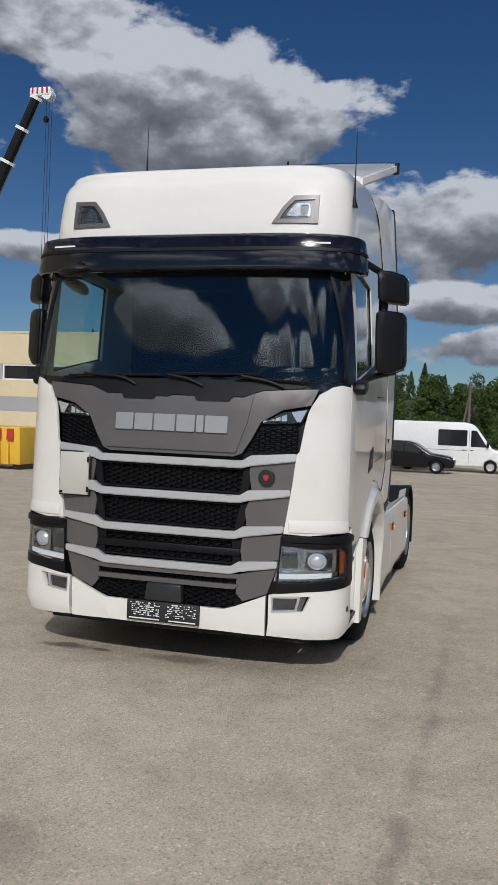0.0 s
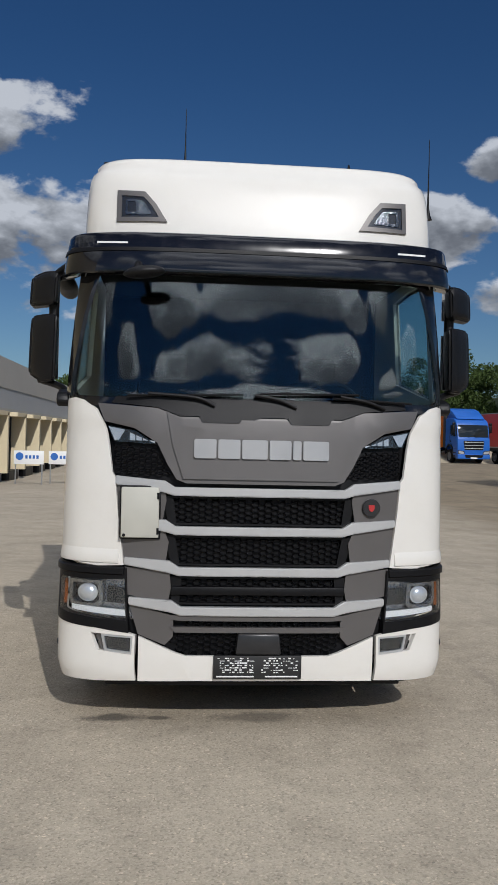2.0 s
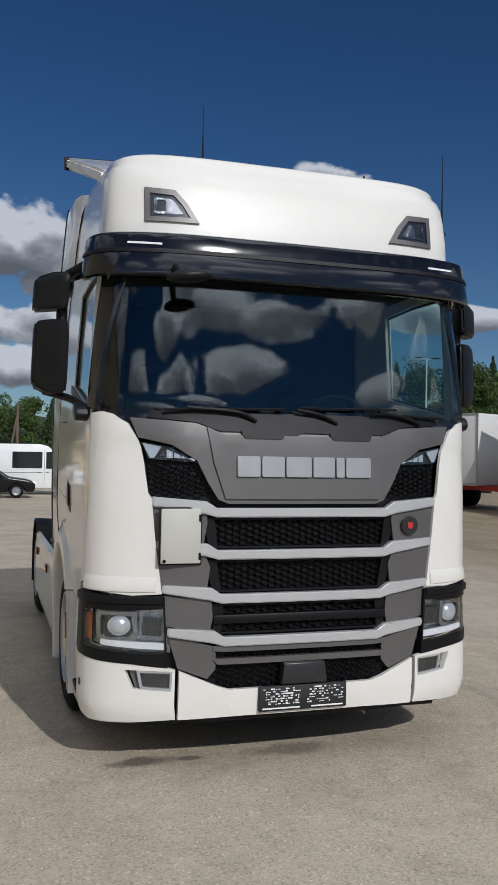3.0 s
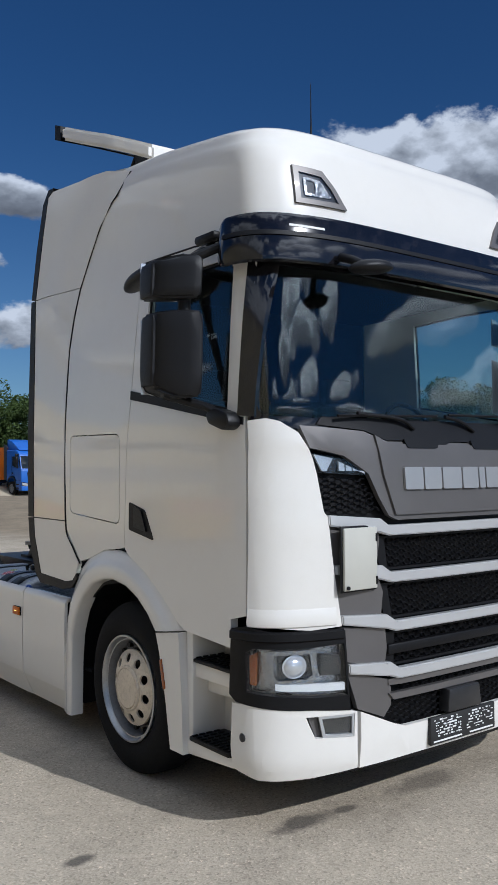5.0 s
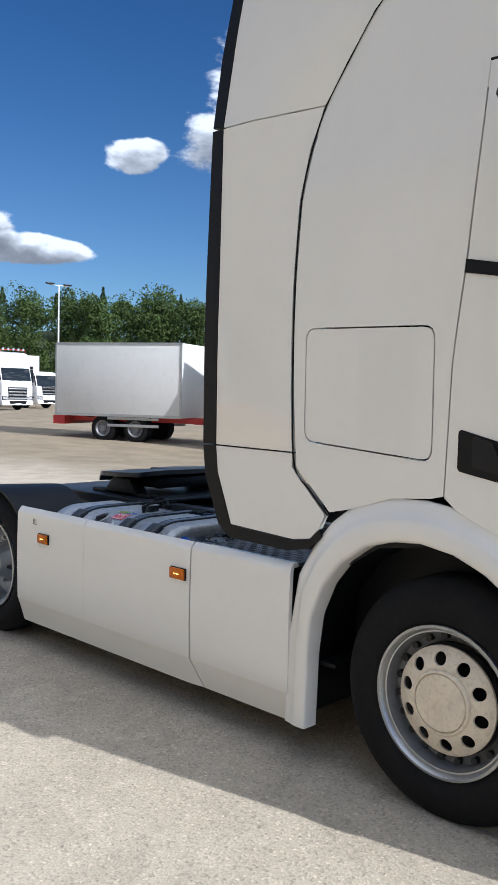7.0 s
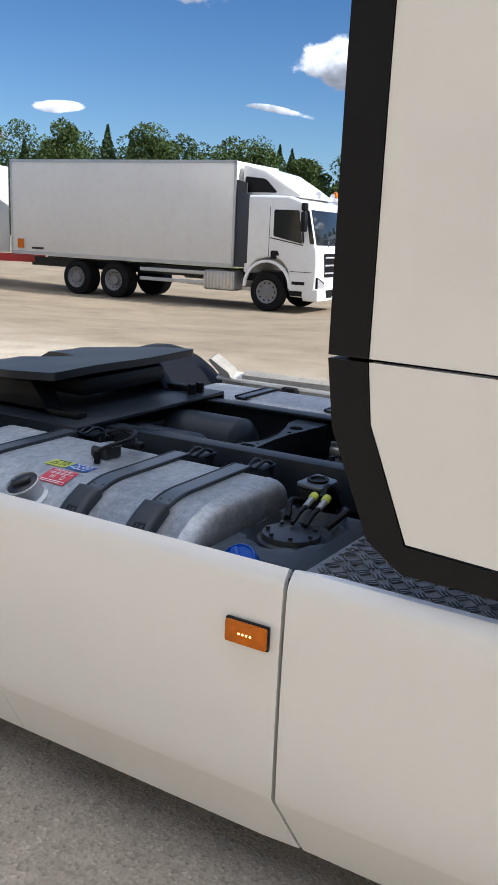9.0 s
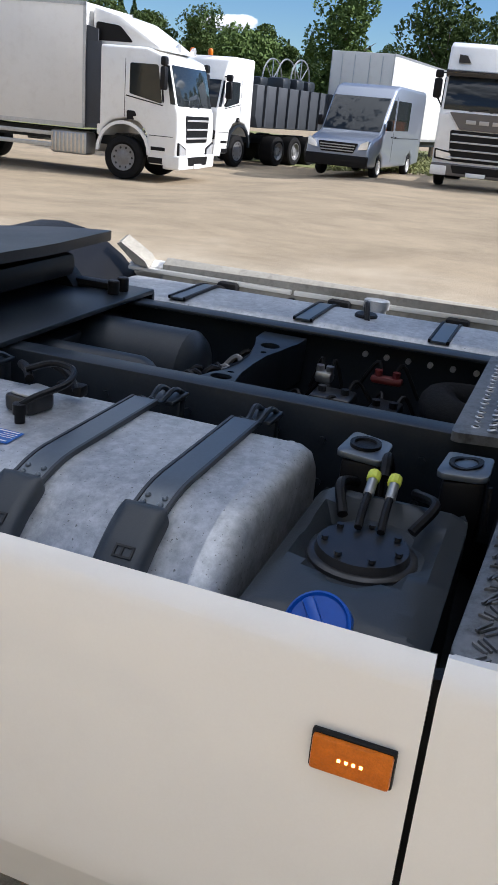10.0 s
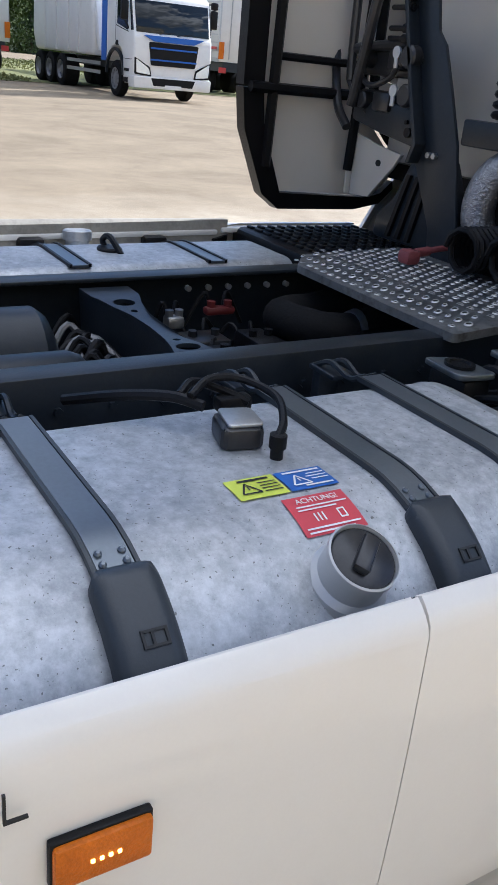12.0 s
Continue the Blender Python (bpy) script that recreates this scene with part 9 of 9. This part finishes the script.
def skips_and_signs():
    for x, y, w in ((-13.2, 18.8, 2.6), (-16.7, 19.4, 3.0)):
        t = thing("yellow_skip", "yellow steel skip with red stripes", "skip", "yellow skips", stand(x, y, 4))
        sprout(t, "skip_body", "yellow", lambda bm: prism(bm, [(-0.9, 0.18), (0.9, 0.18), (1.0, 1.35), (-1.0, 1.35)], "x", -w / 2, w / 2, 0.02))
        for k in range(int(w / 0.3)):
            sprout(t, "skip_rib", "yellow", lambda bm: span(bm, -w / 2 + 0.1 + k * 0.3, -w / 2 + 0.16 + k * 0.3, -1.04, -0.92, 0.2, 0.85))
        for k in range(int(w / 0.42)):
            sprout(t, "red_stripe", "red", lambda bm: span(bm, -w / 2 + 0.1 + k * 0.42, -w / 2 + 0.31 + k * 0.42, -1.07, -1.0, 0.95, 1.3))
        sprout(t, "skip_foot", "chassis", lambda bm: (span(bm, -w / 2 + 0.1, -w / 2 + 0.3, -0.8, 0.8, 0, 0.2), span(bm, w / 2 - 0.3, w / 2 - 0.1, -0.8, 0.8, 0, 0.2)))
    t = thing("barrier", "yellow barrier beam with red blocks", "barrier", "", stand(-10.2, 27.0, 0))
    sprout(t, "beam", "yellow", lambda bm: span(bm, -2.6, 2.2, -0.15, 0.15, 0.45, 1.1, 0.02))
    for k in range(10):
        sprout(t, "red_block", "red", lambda bm: span(bm, -2.5 + k * 0.47, -2.27 + k * 0.47, -0.17, -0.14, 0.75, 1.0))
    for px in (-2.4, 1.7):
        sprout(t, "beam_foot", "chassis", lambda bm: span(bm, px, px + 0.3, -0.3, 0.3, 0, 0.45))
    for x, y, w, mat in ((-8.3, 26.6, 1.6, "red"), (-6.9, 33.0, 1.3, "label_blue"), (-5.4, 34.5, 1.7, "label_blue")):
        t = thing("sign_board", "white sign board with faded coloured bars", "sign", "yard signs", stand(x, y, 0))
        sprout(t, "board", "ink_white", lambda bm: span(bm, -w / 2, w / 2, -0.02, 0.02, 0.9, 1.5, 0.005))
        sprout(t, "sign_mark", mat, lambda bm: [span(bm, -w / 2 + 0.5 + k * 0.16, -w / 2 + 0.6 + k * 0.16, -0.03, -0.018, 1.15, 1.3) for k in range(int((w - 0.6) / 0.16))])
        sprout(t, "sign_disc", "label_blue", lambda bm: lathe(bm, (-w / 2 + 0.25, -0.03, 1.25), (-w / 2 + 0.25, -0.018, 1.25), [(0, 0), (0, 0.17), (0.01, 0.17)], 16))
        for px in (-w / 2 + 0.05, w / 2 - 0.1):
            sprout(t, "sign_post", "steel", lambda bm: span(bm, px, px + 0.05, 0.02, 0.07, 0, 1.5))
    t = thing("fence", "grey concrete barrier wall along the yard", "fence", "", stand(-9.3, 29.0, 0))
    for k in range(4):
        sprout(t, "fence_panel", "grey_wall", lambda bm: span(bm, -3.4 + k * 1.32, -2.12 + k * 1.32, -0.06, 0.06, 0, 1.45, 0.01))
    # sand heaps
    for x, y, r, h in ((12.0, 58.0, 7.0, 2.2), (20.0, 62.0, 8.0, 2.0), (8.4, 60.0, 5.0, 2.3)):
        bm = bmesh.new()
        bmesh.ops.create_grid(bm, x_segments=28, y_segments=28, size=r)
        for v in bm.verts:
            d = math.hypot(v.co.x, v.co.y) / r
            v.co.z = h * max(0.0, 1 - d) ** 0.9 + 0.25 * noise.noise(Vector((v.co.x * 0.5, v.co.y * 0.5, x))) * max(0, 1 - d) - 0.05
        ob = new("sand_heap", finish("sand_heap", bm, M["sand"], 60))
        ob.matrix_world = stand(x, y, 0)
        tagged(ob, "pale heap of loose sand", "sand heap", "sand heaps")
    # lamp posts and a wooden power pole
    for x, y, h in ((13.5, 74.0, 9.2), (33.0, 58.2, 9.6)):
        t = thing("lamp_post", "slim white lamp post with two heads", "lamp post", "lamp posts", stand(x, y, 0))
        sprout(t, "post", "ink_white", lambda bm: lathe(bm, (0, 0, 0), (0, 0, h), [(0, 0.09), (h, 0.05), (h, 0)], 10))
        for s in (-1, 1):
            sprout(t, "lamp_head", "chassis", lambda bm: box(bm, (s * 0.8, 0, h + 0.1), (0.7, 0.3, 0.12), 0.04))
        sprout(t, "cross_arm", "ink_white", lambda bm: tube(bm, [(-0.9, 0, h), (0.9, 0, h)], 0.03, 6, 1))
    t = thing("power_pole", "wooden power pole with a stay", "pole", "", stand(0.6, 66.0, 0))
    sprout(t, "pole", "bark", lambda bm: (lathe(bm, (0, 0, 0), (0, 0, 6.2), [(0, 0.15), (6.2, 0.10), (6.2, 0)], 10), tube(bm, [(-0.9, 0, 0), (-0.05, 0, 5.0)], 0.09, 8, 1)))
    sprout(t, "cross_arm", "chassis", lambda bm: (span(bm, -0.5, 0.5, -0.05, 0.05, 5.2, 5.3), span(bm, 0.2, 0.5, -0.2, 0.2, 3.6, 4.1, 0.05)))
    # mobile crane behind the warehouse
    t = thing("mobile_crane", "mobile crane with a raised dark boom", "crane", "", stand(-31.8, 44.9, 0) @ Matrix.Translation((0, 0, 1.6)))
    sprout(t, "crane_base", "yellow", lambda bm: (span(bm, -1.3, 1.3, -5, 5, 0.6, 1.6, 0.05), span(bm, -1.2, 1.2, -2.2, 2.0, 1.6, 3.2, 0.1)))
    for s in (-1, 1):
        for y in (-4, -2.4, 2.2, 3.8):
            road_wheel(t, s * 1.3, y, 0.6, 0.35)
    a, b = Vector((-3.0, 0, 6.4)), Vector((4.35, 0.0, 21.6))
    d = (b - a).normalized()
    sprout(t, "crane_mast", "yellow", lambda bm: tube(bm, [(-0.5, 0, 3.0), a], 0.5, 8, 1))
    for k, (f0, f1, r) in enumerate(((0.0, 0.5, 0.48), (0.48, 0.72, 0.42), (0.70, 0.86, 0.37), (0.84, 0.99, 0.32))):
        sprout(t, "boom_section", "car_black", lambda bm: tube(bm, [a + (b - a) * f0, a + (b - a) * f1], r, 8, 1), "black telescopic boom section")
        sprout(t, "boom_collar", "ink_white", lambda bm: tube(bm, [a + (b - a) * (f1 - 0.012), a + (b - a) * f1], r + 0.12, 8, 1))
    sprout(t, "boom_head", "ink_white", lambda bm: (box(bm, b + Vector((0.3, 0, 0.1)), (1.5, 0.7, 0.55), 0.1), cyl(bm, b + Vector((0.8, -0.3, -0.1)), b + Vector((0.8, 0.3, -0.1)), 0.35, seg=16)), "white boom head with red marks")
    sprout(t, "head_mark", "red", lambda bm: [box(bm, b + Vector((x, -0.37, 0.15)), (0.12, 0.03, 0.4), 0) for x in (-0.2, 0.15, 0.5, 0.85)])
    for x in (0.65, 0.85, 1.05):
        sprout(t, "hoist_rope", "ink_black", lambda bm: tube(bm, [b + Vector((x, 0, -0.3)), Vector((b.x + x, 0, 2.0))], 0.016, 5, 1))
    sprout(t, "hoist_ball", "car_black", lambda bm: lathe(bm, b + Vector((0.65, 0, -1.9)), b + Vector((0.65, 0, -1.4)), [(0, 0), (0.05, 0.14), (0.25, 0.2), (0.42, 0.12), (0.5, 0)], 12))


warehouse()
skips_and_signs()


# ---- trees ----
def leaf_mesh(name, pts, size, mat, rng, droop=0.0):
    """Many small leaf-sprays, each a bent pair of triangles."""
    n = len(pts)
    a = rng.normal(size=(n, 3))
    a /= np.linalg.norm(a, axis=1)[:, None]
    b = np.cross(a, rng.normal(size=(n, 3)))
    b /= np.linalg.norm(b, axis=1)[:, None]
    a[:, 2] -= droop
    s = size * rng.uniform(0.6, 1.4, n)[:, None]
    quad = np.stack([pts - a * s, pts + b * s * 0.55, pts + a * s, pts - b * s * 0.55], 1).reshape(-1, 3)
    me = bpy.data.meshes.new(name)
    me.vertices.add(4 * n)
    me.vertices.foreach_set("co", quad.astype(np.float32).ravel())
    me.loops.add(4 * n)
    me.loops.foreach_set("vertex_index", np.arange(4 * n, dtype=np.int32))
    me.polygons.add(n)
    me.polygons.foreach_set("loop_start", np.arange(0, 4 * n, 4, dtype=np.int32))
    me.update(calc_edges=True)
    me.materials.append(mat)
    return me


def broad_points(rng, h, r, n):
    """Points over the clumps of a broad crown."""
    k = rng.integers(20, 27)
    z = rng.uniform(0.22, 0.92, k) * h
    spread = np.sin(np.clip((z / h - 0.08) / 0.95, 0, 1) * np.pi) ** 0.7
    ang = rng.uniform(0, 2 * np.pi, k)
    rad = r * spread * rng.uniform(0.25, 0.85, k)
    c = np.stack([rad * np.cos(ang), rad * np.sin(ang), z], 1)
    c[:6, :2] *= 0.25
    c[:6, 2] = np.linspace(0.3, 0.9, 6) * h
    size = r * rng.uniform(0.30, 0.52, k)
    i = rng.integers(0, k, n)
    d = rng.normal(size=(n, 3))
    d /= np.linalg.norm(d, axis=1)[:, None]
    return c[i] + d * (size[i] * rng.uniform(0.55, 1.05, n) ** 0.6)[:, None] * np.array([1, 1, 0.85])


def spruce_points(rng, h, r, n):
    t = rng.uniform(0, 1, n) ** 0.75
    tier = np.floor(t * 13) / 13 + 0.04 * rng.normal(size=n) * 0.4
    ang = rng.uniform(0, 2 * np.pi, n)
    lobes = 0.75 + 0.25 * np.sin(ang * 5 + tier * 40)
    rad = r * (1 - t) * (0.35 + 0.65 * rng.uniform(0, 1, n) ** 0.5) * lobes
    z = h * (0.08 + 0.92 * np.maximum(t, 0)) - rad * 0.35
    return np.stack([rad * np.cos(ang), rad * np.sin(ang), z], 1)


def woods():
    rng = np.random.default_rng(7)
    broad, dark, stems = [], [], bmesh.new()
    tops = [(-40, 10.0), (-12, 9.8), (0, 9.6), (6, 10.5), (14, 11.5), (22, 13.0), (30, 15.0), (38, 14.2), (45, 12.8), (55, 12.6), (64, 11.6), (72, 9.8), (90, 9.0), (135, 10.0)]
    az = -16.0
    while az < 136:
        for ring in (104.0, 113.0, 122.0):
            dist = ring + rng.uniform(-3, 3)
            a = radians(az + rng.uniform(-0.8, 0.8))
            x, y = dist * math.sin(a) - 2.0, dist * math.cos(a)
            h = lerp_table(tops, az) * rng.uniform(0.78, 1.05) * (1.0 if ring < 110 else 1.08)
            z = rise(x, y) - 0.1
            spruce = rng.uniform() < (0.36 if az > 42 else 0.2)
            if spruce:
                dark.append(spruce_points(rng, h * rng.uniform(0.9, 1.04), h * 0.34, 4600 if ring < 110 else 2600) + np.array([x, y, z]))
            else:
                broad.append(broad_points(rng, h, h * 0.25, 6200 if ring < 110 else 3300) + np.array([x, y, z]))
            if ring < 110:
                tube(stems, [(x, y, z), (x + rng.uniform(-0.3, 0.3), y, z + h * 0.55)], 0.16, 5, 1, 0.05)
        # shrubs along the wood's edge
        a = radians(az)
        x, y = 99 * math.sin(a) - 2, 99 * math.cos(a)
        broad.append(broad_points(rng, 3.4, 2.6, 700) + np.array([x, y, rise(x, y) - 0.6]))
        az += 1.9
    # the wood goes on round the back of the yard
    az = 140.0
    while az < 338:
        near_side = 146 < az < 218
        a, dist = radians(az + rng.uniform(-1, 1)), (64 if near_side else 96) + rng.uniform(-5, 6)
        tall = 1.7 if near_side else 1.0
        x, y = dist * math.sin(a), dist * math.cos(a)
        if rng.uniform() < 0.4:
            dark.append(spruce_points(rng, tall * rng.uniform(9, 12), 2.3 * tall ** 0.6, 900) + np.array([x, y, rise(x, y) - 0.1]))
        else:
            broad.append(broad_points(rng, tall * rng.uniform(7, 9.0), 3.4 * tall ** 0.6, 1100) + np.array([x, y, rise(x, y) - 0.1]))
        az += 2.6
    for pts, size, mat, name, lab in ((np.concatenate(broad), 0.165, "leaf", "broadleaf_wood", "green broadleaf wood round the yard"), (np.concatenate(dark), 0.16, "needle", "spruce_wood", "dark spruces among the broadleaf wood")):
        ob = new(name, leaf_mesh(name, pts, size, M[mat], rng))
        tagged(ob, lab, "wood", "", "stuff")
    ob = new("wood_stems", finish("wood_stems", stems, M["bark"]))
    tagged(ob, "thin dark stems of the far wood", "wood", "", "stuff")
    # dark filler bank that closes the wood, forest shade put into its colour
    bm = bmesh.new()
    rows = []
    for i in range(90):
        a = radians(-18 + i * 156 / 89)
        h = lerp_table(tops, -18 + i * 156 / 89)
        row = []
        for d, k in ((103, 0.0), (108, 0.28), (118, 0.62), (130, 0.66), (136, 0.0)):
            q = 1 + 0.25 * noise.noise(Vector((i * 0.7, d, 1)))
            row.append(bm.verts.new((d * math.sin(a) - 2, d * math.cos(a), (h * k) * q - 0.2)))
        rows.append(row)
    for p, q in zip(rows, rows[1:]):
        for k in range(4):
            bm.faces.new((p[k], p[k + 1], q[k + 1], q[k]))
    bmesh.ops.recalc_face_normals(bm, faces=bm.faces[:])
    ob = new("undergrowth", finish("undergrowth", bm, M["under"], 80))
    tagged(ob, "dark filler bank coloured as shade inside the wood", "wood", "", "stuff")
    # nearer single trees behind the parked row
    for x, y, h, r in ((52, 18, 9.0, 2.8), (50, 11.5, 8.0, 3.2), (56, 8.0, 9.2, 3.0), (55, 3.0, 8.0, 3.0), (60, -4, 8.5, 3.2), (62, -12, 8.5, 3.4), (48, 23.0, 6.0, 2.5), (58, -22, 8.0, 3.3), (50, -30, 8, 3.2)):
        t = thing("tree", "leafy young tree behind the parked trucks", "tree", "yard trees", stand(x, y, 0))
        bm = bmesh.new()
        tube(bm, [(0, 0, -0.1), (0.1, 0.05, h * 0.35), (0.0, 0.1, h * 0.8)], 0.16, 8, 4, 0.03)
        for k in range(7):
            a = rng.uniform(0, 6.28)
            z = h * rng.uniform(0.3, 0.7)
            tube(bm, [(0.05, 0.05, z), (math.cos(a) * r * 0.35, math.sin(a) * r * 0.35, z + 0.5), (math.cos(a) * r * 0.7, math.sin(a) * r * 0.7, z + 1.2)], 0.06, 5, 3, 0.015)
        part("trunk", bm, "bark", t)
        ob = new("crown", leaf_mesh("crown", broad_points(rng, h, r, 11000), 0.13, M["leaf"], rng))
        ob.parent = t
    # tufts of grass at the foot of the parked row
    pts = []
    for x0, x1, y0, y1, n in ((29, 37, -4.5, 0.5, 5000), (28, 36, 7.5, 12, 4000), (28.5, 34, 3.2, 5.0, 2600), (40, 60, -15, 20, 9000)):
        p = np.stack([rng.uniform(x0, x1, n), rng.uniform(y0, y1, n), rng.uniform(0.0, 0.16, n) ** 1.1], 1)
        p[:, 2] += [rise(u, v) for u, v in p[:, :2]]
        pts.append(p)
    ob = new("grass_tufts", leaf_mesh("grass_tufts", np.concatenate(pts), 0.065, M["grass"], rng))
    tagged(ob, "rough green grass between the parked trucks", "grass", "", "stuff")
    bm = bmesh.new()
    bmesh.ops.create_grid(bm, x_segments=34, y_segments=60, size=1.0)
    for v in bm.verts:
        x, y = 46 + v.co.x * 17, 2 + v.co.y * 30
        v.co = Vector((x, y, rise(x, y) + 0.02))
    ob = new("grass_verge", finish("grass_verge", bm, M["grass"]))
    tagged(ob, "rough grass verge behind the parked row", "ground", "", "structure")


woods()

# ---- ground ----
def ground():
    bm = bmesh.new()
    xs = [-1500, -300, -80, -20, -5, 0] + [4 + 1.0 * k for k in range(0, 16)] + [22, 24, 28, 40, 80, 130, 300, 1500]
    ys = [-1500, -300, -60, -10, -8, -6, -4, -2, 0, 2, 4, 6, 8, 9, 10, 11] + [12 + 1.0 * k for k in range(0, 38)] + [52, 60, 80, 130, 300, 1500]
    rows = [[bm.verts.new((x, y, rise(x, y))) for x in xs] for y in ys]
    for a, b in zip(rows, rows[1:]):
        for i in range(len(xs) - 1):
            bm.faces.new((a[i], a[i + 1], b[i + 1], b[i]))
    ob = new("ground", finish("ground", bm, M["ground"], 80))
    tagged(ob, "worn light concrete yard with sandy gravel beyond", "ground", "", "structure")


ground()
